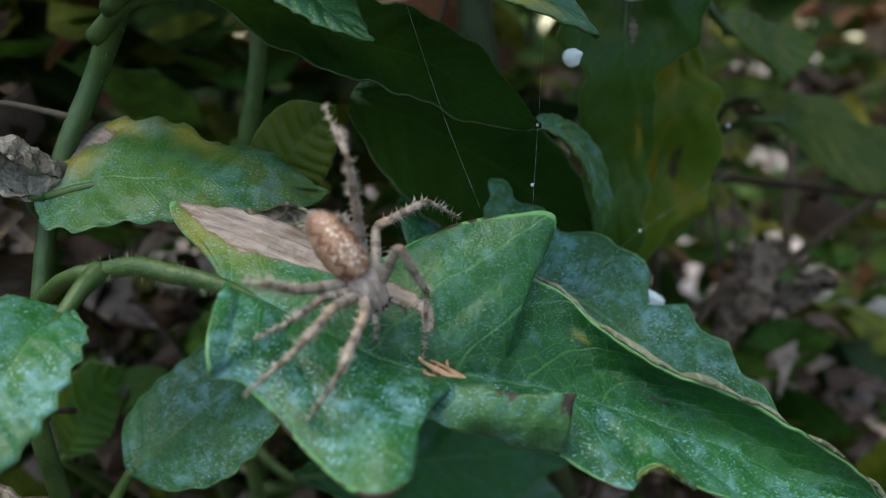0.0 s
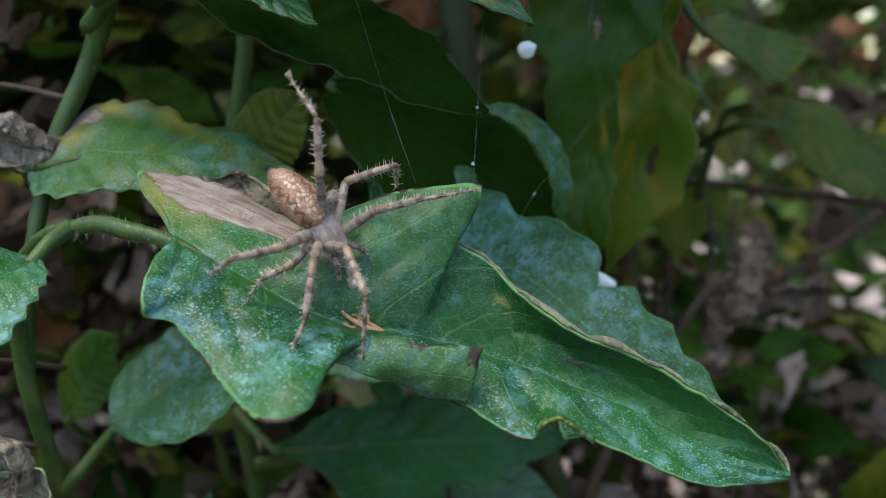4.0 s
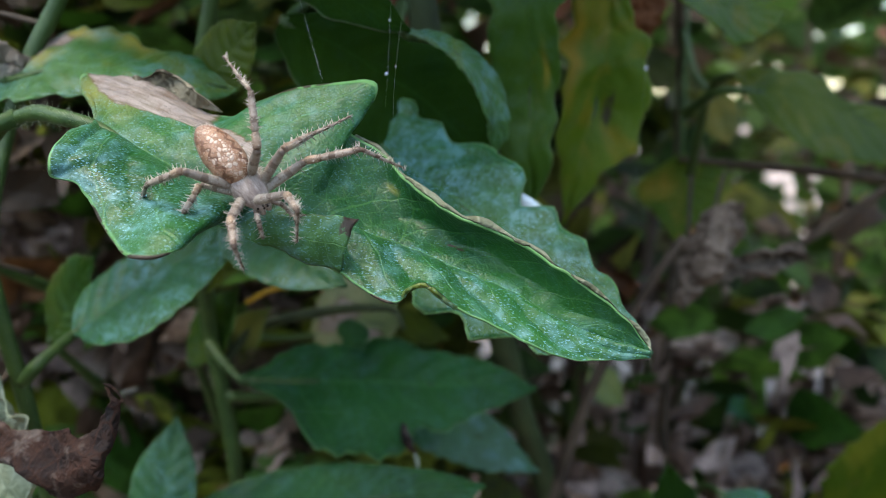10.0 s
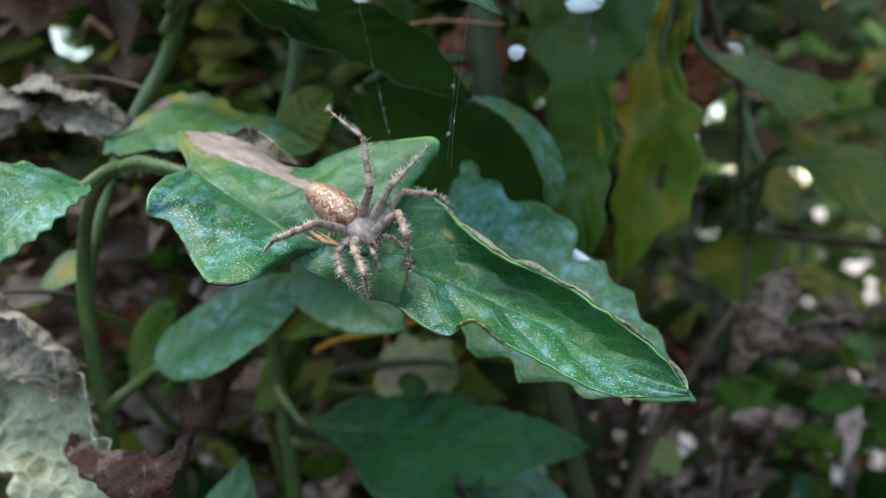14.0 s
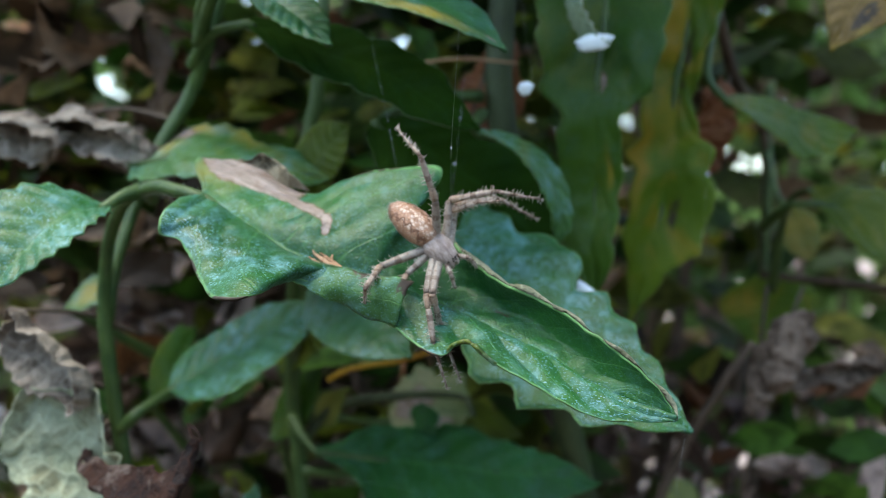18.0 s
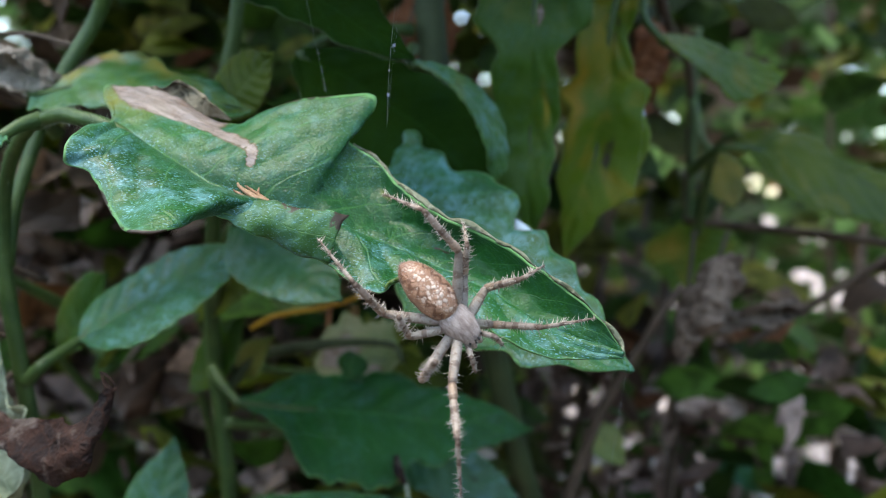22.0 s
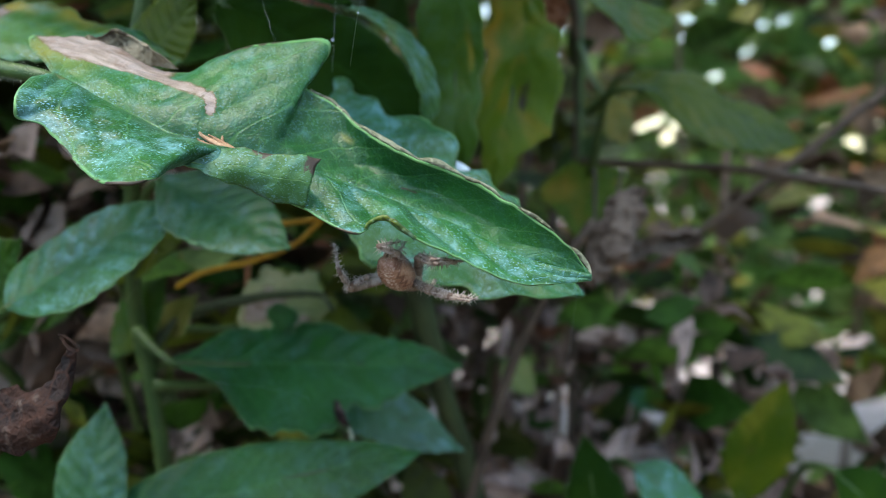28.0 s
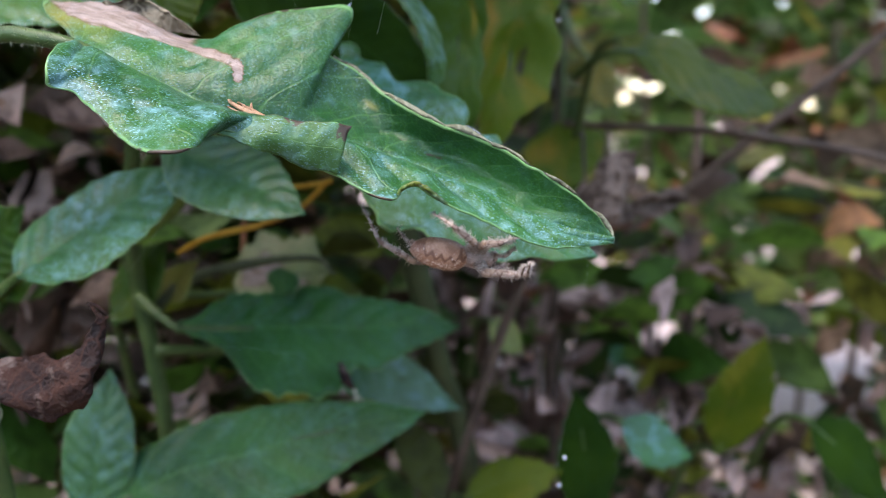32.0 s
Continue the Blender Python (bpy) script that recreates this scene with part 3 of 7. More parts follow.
    wv[:, 0, 1] = 0.9 * (np.sin(np.linspace(0, 47, n)) > 0.1)
    R = rough_noise(R, 0.0006, 260, 2.0)
    R[:, 0] = E
    sheet("turned_edge", R, EDGE_DRY, blade, wv, label="pale, brown-stained turned-over leaf edge")
    # crumpled brown flake standing up from the withered part
    n, m = 26, 9
    base = crom([(-0.0275, 0.1098, 0.7772), (-0.0225, 0.1090, 0.7760), (-0.0165, 0.1085, 0.7738), (-0.0105, 0.1070, 0.7722)], n)
    R = np.zeros((n, m, 3))
    hgt = lerp(np.linspace(0, 1, n), [(0, 0.0003), (0.2, 0.0014), (0.34, 0.0036), (0.5, 0.0030), (0.72, 0.0036), (0.9, 0.0016), (1, 0.0001)])
    for j in range(m):
        a = j / (m - 1)
        R[:, j] = base + np.array((0.1, 0.25, 0.95)) * (hgt * math.sin(a * 2.0))[:, None] + np.array((0.2, -0.9, 0.1)) * (hgt * 0.45 * a * a)[:, None]
    R = rough_noise(R, 0.0014, 300, 4.0)
    sheet("withered_flake", R, FLAKE, blade, thick=0.0002, label="curled brown withered flake")
    # midrib beneath, stalk to the fork and hairs on it
    tube("midrib", [M[i] - up * 0.0014 for i in (0, 57, 115, 172, 224)], [0.0011, 0.0007, 0.0003], STEM, top, 8, 30)
    stalk = tube("stalk", [(-0.0432, 0.1040, 0.7712), (-0.0385, 0.1025, 0.7722), (-0.0330, 0.1008, 0.7716), (-0.0275, 0.0998, 0.7706), (-0.0215, 0.0985, 0.7684)], [0.0012, 0.0013, 0.0013, 0.0011, 0.0007], STEM, top, 12, 40, "hairy green leaf stalk")
    rng = random.Random(5)
    hv, hf = [], []
    line = crom([(-0.0445, 0.1043, 0.7710), (-0.0385, 0.1025, 0.7722), (-0.0330, 0.1008, 0.7716), (-0.0275, 0.0998, 0.7706)], 50)
    for q in range(260):
        p = line[rng.randrange(50)]
        d = unit((rng.uniform(-0.4, 0.4), rng.uniform(-1, 0.4), rng.uniform(-1, 1)))
        a, b = p + d * 0.0010, p + d * rng.uniform(0.0016, 0.0026)
        e = np.array((0.00003, 0, 0.00002))
        hv += [a - e, a + e, b]
        hf.append((3 * q, 3 * q + 1, 3 * q + 2))
    tagged(mesh_part("hair", hv, hf, PALE, stalk, "fine pale hairs"), kind="stuff")
    return top


# ---- the other leaves ----
def leaf_fold(parent):
    """The shiny pale fold on the margin of the broad leaf behind."""
    n, m = 16, 8
    p, q = crom([(0.0318, 0.1400, 0.7600), (0.0345, 0.1405, 0.7585), (0.0378, 0.1400, 0.7568)], n), crom([(0.0325, 0.1395, 0.7572), (0.0350, 0.1392, 0.7556), (0.0380, 0.1390, 0.7552)], n)
    R = np.stack([p + (q - p) * (j / (m - 1)) + np.array((0, -0.0008, 0.0004)) * math.sin(math.pi * j / (m - 1)) for j in range(m)], 1)
    return sheet("folded_margin", R, PALE, parent, label="shiny pale folded margin")


def build_leaves():
    # leaflet on the same stalk, hanging towards the viewer
    leaf("green tomato leaflet with dusty pale flecks and painted glints, tip brown", [(-0.0455, 0.0975, 0.7680), (-0.0470, 0.0905, 0.7665), (-0.0488, 0.0830, 0.7605), (-0.0500, 0.0765, 0.7530)], (0.2, -0.5, 0.8),
         [(0, 0.001, 0.001), (0.12, 0.0045, 0.006), (0.4, 0.0068, 0.0105), (0.7, 0.006, 0.009), (0.92, 0.002, 0.003), (1, 0, 0)], GREEN, [(-0.0435, 0.1040, 0.7712), (-0.0445, 0.1005, 0.7700)], cup=0.15, seed=2)
    # yellowing leaf behind the withered base
    leaf("green leaf with a yellow and brown blotched end", [(-0.0600, 0.1225, 0.7772), (-0.0480, 0.1228, 0.7797), (-0.0340, 0.1255, 0.7796), (-0.0178, 0.1310, 0.7770)], (0.05, -0.60, 0.80),
         [(0, 0.001, 0.002), (0.08, 0.010, 0.007), (0.3, 0.0130, 0.0095), (0.55, 0.0115, 0.0085), (0.8, 0.0062, 0.006), (1, 0, 0)], GREEN_LIGHT, [(-0.0600, 0.1310, 0.7700), (-0.0615, 0.1260, 0.7750)], cup=-0.1, seed=3, serrate=0.09, teeth=4, wave=0.0010,
         yellow_at=[(0.05, 0.4, 0.42, 2), (0.16, 0.72, 0.26, 0), (0.3, 0.95, 0.4, 2), (0.5, 0.95, 0.3, 2)])
    leaf("small olive leaf behind the yellowing one", [(-0.0300, 0.1400, 0.7740), (-0.0255, 0.1405, 0.7810), (-0.0175, 0.1400, 0.7890)], (-0.1, -0.95, 0.3),
         [(0, 0.001, 0.001), (0.3, 0.006, 0.007), (0.7, 0.006, 0.006), (1, 0, 0)], OLIVE, [(-0.0370, 0.1500, 0.7600), (-0.0330, 0.1450, 0.7690)], seed=4)
    # wide leaf behind and below the main one, its tip showing under it
    leaf("broad green leaf with dusty whitish flecks, painted glints and a folded shiny margin", [(-0.0060, 0.1500, 0.7740), (0.0100, 0.1420, 0.7640), (0.0300, 0.1320, 0.7525), (0.0460, 0.1235, 0.7420), (0.0573, 0.1180, 0.7355)], (0.25, -0.37, 0.9),
         [(0, 0.003, 0.004), (0.15, 0.0085, 0.012), (0.28, 0.0075, 0.0140), (0.36, 0.0085, 0.0140), (0.45, 0.0108, 0.0152), (0.50, 0.0100, 0.0166), (0.545, 0.0058, 0.0180), (0.60, 0.0080, 0.0176), (0.70, 0.0066, 0.0150), (0.82, 0.0048, 0.0104), (0.93, 0.0024, 0.0050), (1, 0, 0)], GREEN, [(0.0010, 0.1700, 0.7800), (-0.0040, 0.1600, 0.7790)],
         cup=-0.45, cup_left=0.7, seed=5, serrate=0.12, teeth=7)
    leaf_fold(bpy.data.objects["tomato_leaf.004"])
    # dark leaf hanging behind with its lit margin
    leaf("green leaf in painted shade with a curled lighter margin", [(-0.0150, 0.1470, 0.7900), (0.0000, 0.1500, 0.7830), (0.0150, 0.1530, 0.7730), (0.0285, 0.1520, 0.7620)], (0.15, -0.85, 0.5),
         [(0, 0.002, 0.003), (0.2, 0.007, 0.013), (0.5, 0.011, 0.017), (0.8, 0.008, 0.012), (1, 0, 0)], GREEN_SHADED, [(0.0030, 0.1700, 0.8000), (-0.0080, 0.1560, 0.7970)], cup=0.1, seed=6)
    leaf("narrow green leaf bending down in an arc", [(0.0130, 0.1335, 0.7868), (0.0190, 0.1395, 0.7855), (0.0245, 0.1445, 0.7800), (0.0278, 0.1480, 0.7725), (0.0275, 0.1500, 0.7660)], (0.35, -0.6, 0.65),
         [(0, 0.0005, 0.0005), (0.2, 0.0025, 0.0022), (0.6, 0.0042, 0.0035), (0.9, 0.002, 0.002), (1, 0, 0)], GREEN_LIGHT, [(0.0050, 0.1650, 0.7950), (0.0090, 0.1450, 0.7900)], seed=7)
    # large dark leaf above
    leaf("large green leaf overhead in painted shade with a brown tip", [(-0.0320, 0.1200, 0.8060), (-0.0180, 0.1230, 0.8010), (-0.0030, 0.1260, 0.7965), (0.0140, 0.1290, 0.7868)], (0.15, -0.75, 0.6),
         [(0, 0.001, 0.001), (0.2, 0.006, 0.0045), (0.45, 0.008, 0.0065), (0.75, 0.0068, 0.006), (0.92, 0.003, 0.003), (1, 0, 0)], GREEN_SHADED, [(-0.0520, 0.1310, 0.8000), (-0.0440, 0.1250, 0.8050)], seed=8, serrate=0.14, teeth=5)
    leaf("green leaf with a brown withered edge, seen from the side", [(-0.0180, 0.1090, 0.8125), (-0.0060, 0.1110, 0.8095), (0.0080, 0.1150, 0.8070), (0.0210, 0.1200, 0.8003)], (0.1, -0.55, 0.83),
         [(0, 0.001, 0.001), (0.2, 0.007, 0.005), (0.5, 0.011, 0.006), (0.8, 0.009, 0.0045), (1, 0, 0)], GREEN_DULL, [(-0.0480, 0.1270, 0.8040), (-0.0330, 0.1120, 0.8120)], seed=9, yellow_at=[(0.3, -0.9, 0.16, 0), (0.6, -0.6, 0.5, 2), (0.97, 0, 0.2, 0)])
    leaf("small green leaf hanging from above, tip browned", [(-0.0300, 0.1150, 0.8120), (-0.0220, 0.1140, 0.8080), (-0.0150, 0.1125, 0.8035), (-0.0090, 0.1110, 0.7990)], (0.2, -0.7, 0.65),
         [(0, 0.001, 0.001), (0.3, 0.0055, 0.004), (0.7, 0.0045, 0.0035), (1, 0, 0)], GREEN_DULL, [(-0.0480, 0.1275, 0.8042), (-0.0400, 0.1170, 0.8110)], seed=10, yellow_at=[(1, 0, 0.15, 0)])
    # tall hanging strap leaf with a hole-like spot
    leaf("long green leaf hanging upright with brown specks", [(0.0330, 0.1600, 0.8420), (0.0335, 0.1585, 0.8180), (0.0325, 0.1575, 0.7980), (0.0330, 0.1600, 0.7780), (0.0345, 0.1610, 0.7560)], (-0.05, -0.98, 0.15),
         [(0, 0.004, 0.004), (0.2, 0.0115, 0.0125), (0.38, 0.0142, 0.0150), (0.45, 0.0130, 0.0120), (0.55, 0.0068, 0.0080), (0.72, 0.0058, 0.0075), (0.9, 0.0062, 0.0068), (1, 0.001, 0.001)], OLIVE_DARK, [(0.0130, 0.1710, 0.8300), (0.0280, 0.1640, 0.8480)], cup=0.25, seed=11, serrate=0.16, teeth=6,
         wave=0.0010, yellow_at=[(0.47, 0.12, 0.05, 0), (0.68, 0.5, 0.12, 2)])
    leaf("hanging olive leaf turning yellow and rust brown", [(0.0520, 0.1800, 0.8420), (0.0500, 0.1800, 0.8200), (0.0470, 0.1800, 0.7990), (0.0475, 0.1800, 0.7780), (0.0400, 0.1800, 0.7480)], (0.1, -0.95, 0.2),
         [(0, 0.003, 0.003), (0.2, 0.0075, 0.009), (0.42, 0.0055, 0.008), (0.65, 0.011, 0.009), (0.85, 0.008, 0.005), (1, 0, 0)], OLIVE_BRIGHT, [(0.0130, 0.1710, 0.8290), (0.0400, 0.1780, 0.8500)], cup=0.2, seed=12,
         wave=0.0012, serrate=0.2, teeth=5, yellow_at=[(0.28, -0.4, 0.5, 2), (0.36, 0.2, 0.22, 1), (0.60, -0.8, 0.3, 2), (0.75, 0.3, 0.12, 1)])
    leaf("curled bluish leaf end with a pale rim", [(0.0255, 0.1490, 0.8240), (0.0285, 0.1490, 0.8160), (0.0330, 0.1490, 0.8095), (0.0362, 0.1480, 0.8078)], (-0.4, -0.5, -0.7),
         [(0, 0.001, 0.001), (0.4, 0.003, 0.003), (0.8, 0.002, 0.0025), (1, 0, 0)], PALE, [(0.0285, 0.1600, 0.8460), (0.0260, 0.1520, 0.8320)], seed=13)
    # right-hand distance
    leaf("olive green leaf with a bluish sheen below", [(0.0600, 0.1850, 0.8015), (0.0700, 0.2000, 0.8000), (0.0800, 0.2090, 0.7985), (0.0932, 0.2184, 0.8000)], (-0.1, -0.88, 0.45),
         [(0, 0.001, 0.001), (0.2, 0.0055, 0.009), (0.5, 0.0072, 0.0115), (0.82, 0.0045, 0.0060), (1, 0, 0)], OLIVE_BRIGHT, [(0.0560, 0.1980, 0.8280), (0.0550, 0.1850, 0.8080)], seed=14)
    leaf("pointed olive leaf on a thin stalk", [(0.0760, 0.2860, 0.7590), (0.0770, 0.2840, 0.7480), (0.0760, 0.2780, 0.7290)], (0.0, -0.7, 0.7),
         [(0, 0.001, 0.001), (0.25, 0.015, 0.013), (0.5, 0.014, 0.015), (0.8, 0.006, 0.007), (1, 0, 0)], OLIVE_BRIGHT, [(0.0740, 0.2900, 0.8250), (0.0755, 0.2870, 0.7850)], seed=15, yellow_at=[(0.4, -0.5, 0.5, 2)])
    leaf("lobed olive leaf with a wavy lower margin", [(0.0845, 0.2170, 0.7795), (0.1020, 0.2210, 0.7770), (0.1200, 0.2270, 0.7710), (0.1370, 0.2330, 0.7645)], (0.0, -0.7, 0.7),
         [(0, 0.001, 0.001), (0.18, 0.008, 0.016), (0.36, 0.0100, 0.020), (0.48, 0.004, 0.018), (0.68, 0.0075, 0.0140), (0.88, 0.005, 0.006), (1, 0, 0)], OLIVE, [(0.0720, 0.2360, 0.7730), (0.0780, 0.2200, 0.7790)], seed=16)
    leaf("small orange-yellow leaf on a twig", [(0.0800, 0.2600, 0.7800), (0.0840, 0.2600, 0.7735), (0.0870, 0.2590, 0.7640)], (0, -0.95, 0.2),
         [(0, 0.001, 0.001), (0.4, 0.006, 0.006), (0.8, 0.004, 0.005), (1, 0, 0)], YELLOWED, [(0.0745, 0.2890, 0.8000), (0.0770, 0.2650, 0.7850)], seed=17, yellow_at=[(0.5, 0, 1.5, 2)])
    leaf("orange-brown leaf at the end of a twig", [(0.0900, 0.1650, 0.8330), (0.0860, 0.1640, 0.8230), (0.0800, 0.1620, 0.8090)], (0, -0.95, 0.25),
         [(0, 0.001, 0.001), (0.3, 0.010, 0.008), (0.6, 0.009, 0.007), (1, 0, 0)], ORANGE, [(0.0620, 0.1980, 0.8420), (0.0800, 0.1750, 0.8420)], seed=18, yellow_at=[(0.7, 0.4, 0.3, 1)])
    # lower layer
    leaf("oval green leaf with faint dusty flecks and painted glints", [(-0.0530, 0.1300, 0.7282), (-0.0455, 0.1340, 0.7342), (-0.0350, 0.1400, 0.7422), (-0.0228, 0.1462, 0.7490)], (-0.25, -0.62, 0.74),
         [(0, 0.001, 0.001), (0.08, 0.0078, 0.008), (0.3, 0.0115, 0.0140), (0.6, 0.0108, 0.0130), (0.85, 0.0055, 0.0070), (1, 0, 0)], GREEN, [(-0.0580, 0.1200, 0.7210), (-0.0545, 0.1215, 0.7250)], seed=19, serrate=0.04)
    leaf("pointed green leaf under the main one", [(-0.0300, 0.1500, 0.7530), (-0.0170, 0.1420, 0.7490), (-0.0060, 0.1340, 0.7455), (0.0034, 0.1284, 0.7413)], (0.1, -0.75, 0.6),
         [(0, 0.001, 0.001), (0.3, 0.009, 0.009), (0.6, 0.0085, 0.0095), (0.85, 0.004, 0.006), (1, 0, 0)], GREEN_DULL, [(-0.0430, 0.1690, 0.7300), (-0.0370, 0.1600, 0.7480)], seed=20, serrate=0.03)
    leaf("deeply lobed dark green leaf spread out flat", [(-0.0310, 0.1600, 0.7105), (-0.0150, 0.1690, 0.7085), (0.0050, 0.1770, 0.7070), (0.0200, 0.1820, 0.7060), (0.0354, 0.1859, 0.7049)], (0.05, -0.78, 0.62),
         [(0, 0.001, 0.001), (0.08, 0.004, 0.003), (0.15, 0.0080, 0.0070), (0.22, 0.0095, 0.0150), (0.29, 0.0095, 0.0178), (0.355, 0.0098, 0.0175), (0.46, 0.0120, 0.0190), (0.52, 0.0118, 0.0170), (0.56, 0.0100, 0.0115), (0.66, 0.0088, 0.0125), (0.80, 0.0066, 0.0075), (0.92, 0.0028, 0.003), (1, 0, 0)],
         GREEN_DEEP, [(-0.0430, 0.1690, 0.7160), (-0.0370, 0.1640, 0.7130)], seed=21, serrate=0.06, teeth=16, ns=90)
    lobed = [ob for ob in bpy.data.objects if ob.name.startswith("tomato_leaf")][-1]
    h, v = np.meshgrid(np.linspace(0, 1, 16), np.linspace(-1, 1, 11), indexing="ij")
    w = lerp(h, [(0, 0.0030), (0.25, 0.0026), (0.5, 0.0042), (0.75, 0.0042), (0.92, 0.0026), (1, 0.0003)])
    R = np.stack([-0.0092 - 0.0008 * h + v * w, 0.1762 + 0.003 * h - 0.0008 * np.cos(v * 1.5), 0.7150 + 0.0070 * h - 0.0005 * v * v], -1)
    sheet("lobe", rough_noise(R, 0.0006, 220, 3.0), GREEN_DEEP, lobed, label="small rounded side lobe")
    shred = tube("withered_tip", [(0.0060, 0.1668, 0.7005), (0.0078, 0.1635, 0.6975), (0.0098, 0.1625, 0.6955)], [0.0006, 0.0014, 0.0004], DEAD_DARK, lobed, 8, 14, "dark withered shred at the margin")
    tube("shred_end", [(0.0098, 0.1625, 0.6957), (0.0106, 0.1620, 0.6930), (0.0110, 0.1620, 0.6908)], [0.0004, 0.0005, 0.0001], DEAD_PALE, shred, 6, 10)
    leaf("green leaf with a toothed point below the lobed one", [(-0.0050, 0.1900, 0.6950), (0.0130, 0.1940, 0.6900), (0.0363, 0.1965, 0.6785)], (0.05, -0.78, 0.62),
         [(0, 0.001, 0.001), (0.3, 0.009, 0.008), (0.7, 0.006, 0.007), (1, 0, 0)], GREEN_DULL, [(-0.0400, 0.1710, 0.7020), (-0.0200, 0.1850, 0.6980)], seed=22)
    leaf("broad dark green leaf low down with pale flecks", [(-0.0480, 0.1500, 0.6690), (-0.0250, 0.1530, 0.6800), (0.0000, 0.1550, 0.6865), (0.0270, 0.1556, 0.6926)], (0.1, -0.80, 0.6),
         [(0, 0.001, 0.001), (0.2, 0.0085, 0.010), (0.5, 0.0095, 0.014), (0.8, 0.0055, 0.0085), (0.94, 0.002, 0.003), (1, 0, 0)], GREEN_DEEP, [(-0.0380, 0.1690, 0.6500), (-0.0470, 0.1550, 0.6600)], seed=23)
    leaf("narrow upright green leaf low down", [(-0.0490, 0.1500, 0.6650), (-0.0475, 0.1530, 0.6850), (-0.0460, 0.1590, 0.7010)], (0.1, -0.95, 0.2),
         [(0, 0.001, 0.001), (0.3, 0.007, 0.0075), (0.65, 0.0075, 0.007), (1, 0, 0)], GREEN_DULL, [(-0.0560, 0.1200, 0.6300), (-0.0520, 0.1400, 0.6480)], seed=24)
    leaf("yellow-green leaf fading to beige", [(-0.0250, 0.1950, 0.7120), (-0.0150, 0.1930, 0.7170), (0.0010, 0.1860, 0.7190)], (-0.05, -0.9, 0.4),
         [(0, 0.002, 0.002), (0.2, 0.0095, 0.009), (0.4, 0.0115, 0.012), (0.55, 0.009, 0.011), (0.75, 0.0105, 0.010), (1, 0, 0)], FADED, [(-0.0460, 0.1800, 0.7170), (-0.0350, 0.1900, 0.7120)], seed=25, serrate=0.12, teeth=5, yellow_at=[(0.3, 0.2, 0.5, 0), (0.7, -0.4, 0.3, 0)])
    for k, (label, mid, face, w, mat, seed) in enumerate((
            ("green leaf low in the shade", [(0.0780, 0.2050, 0.6400), (0.0740, 0.2020, 0.6620), (0.0700, 0.2000, 0.6830)], (0, -0.75, 0.65), 0.0095, GREEN_SHADED, 31),
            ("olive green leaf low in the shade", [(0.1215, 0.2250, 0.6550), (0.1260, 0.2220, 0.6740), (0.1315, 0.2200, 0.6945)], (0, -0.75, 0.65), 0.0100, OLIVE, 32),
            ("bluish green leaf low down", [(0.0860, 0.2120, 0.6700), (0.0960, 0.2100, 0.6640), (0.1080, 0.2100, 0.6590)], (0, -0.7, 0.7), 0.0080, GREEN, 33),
            ("dark green leaf low down", [(0.1480, 0.2220, 0.6670), (0.1610, 0.2200, 0.6560), (0.1750, 0.2200, 0.6420)], (0, -0.7, 0.7), 0.0110, GREEN_SHADED, 34),
            ("dark green leaf behind dry twigs", [(0.1260, 0.3000, 0.6990), (0.1380, 0.3000, 0.6880), (0.1500, 0.3000, 0.6760)], (0, -0.7, 0.7), 0.0100, GREEN_SHADED, 35),
            ("olive leaf near the ground", [(0.0390, 0.2000, 0.6490), (0.0520, 0.2000, 0.6550), (0.0670, 0.2000, 0.6590)], (0, -0.7, 0.7), 0.0080, OLIVE, 36),
            ("curled green leaf in dry litter", [(0.0900, 0.3000, 0.6730), (0.1010, 0.2980, 0.6680), (0.1140, 0.3000, 0.6590)], (0, -0.6, 0.8), 0.0060, GREEN_DULL, 37),
            ("small yellow-green leaf far back", [(0.0490, 0.2500, 0.6910), (0.0540, 0.2490, 0.6860), (0.0600, 0.2500, 0.6800)], (0, -0.7, 0.7), 0.0060, YELLOWED, 38),
            ("olive leaf beside the stem", [(-0.0900, 0.2000, 0.7080), (-0.0800, 0.1990, 0.7140), (-0.0680, 0.2000, 0.7190)], (0, -0.7, 0.7), 0.0060, OLIVE_DARK, 39),
            ("olive leaf in the shade of the stem", [(-0.0520, 0.1760, 0.7080), (-0.0450, 0.1750, 0.7180), (-0.0370, 0.1740, 0.7290)], (0, -0.8, 0.6), 0.0065, OLIVE_DARK, 40),
            ("broad olive leaf at the edge of the thicket", [(0.0830, 0.2300, 0.7840), (0.0950, 0.2280, 0.7790), (0.1100, 0.2300, 0.7700)], (0, -0.7, 0.7), 0.0085, OLIVE, 41))):
        tip, base = mid[-1], mid[0]
        leaf(label, mid, face, [(0, 0.001, 0.001), (0.2, w * 0.75, w * 0.7), (0.45, w, w), (0.75, w * 0.65, w * 0.7), (1, 0, 0)], mat, [(base[0] - 0.006, base[1] + 0.03, base[2] - 0.03), (base[0] - 0.004, base[1] + 0.012, base[2] - 0.004)], seed=seed, ns=36, nv=6, serrate=0.1, teeth=6)
    leaf("yellowish olive leaf behind the stem", [(-0.0760, 0.1550, 0.7180), (-0.0690, 0.1540, 0.7300), (-0.0600, 0.1500, 0.7400)], (-0.1, -0.85, 0.5),
         [(0, 0.001, 0.001), (0.3, 0.007, 0.006), (0.7, 0.006, 0.006), (1, 0, 0)], OLIVE_DARK, [(-0.0760, 0.1750, 0.7000)], seed=51)
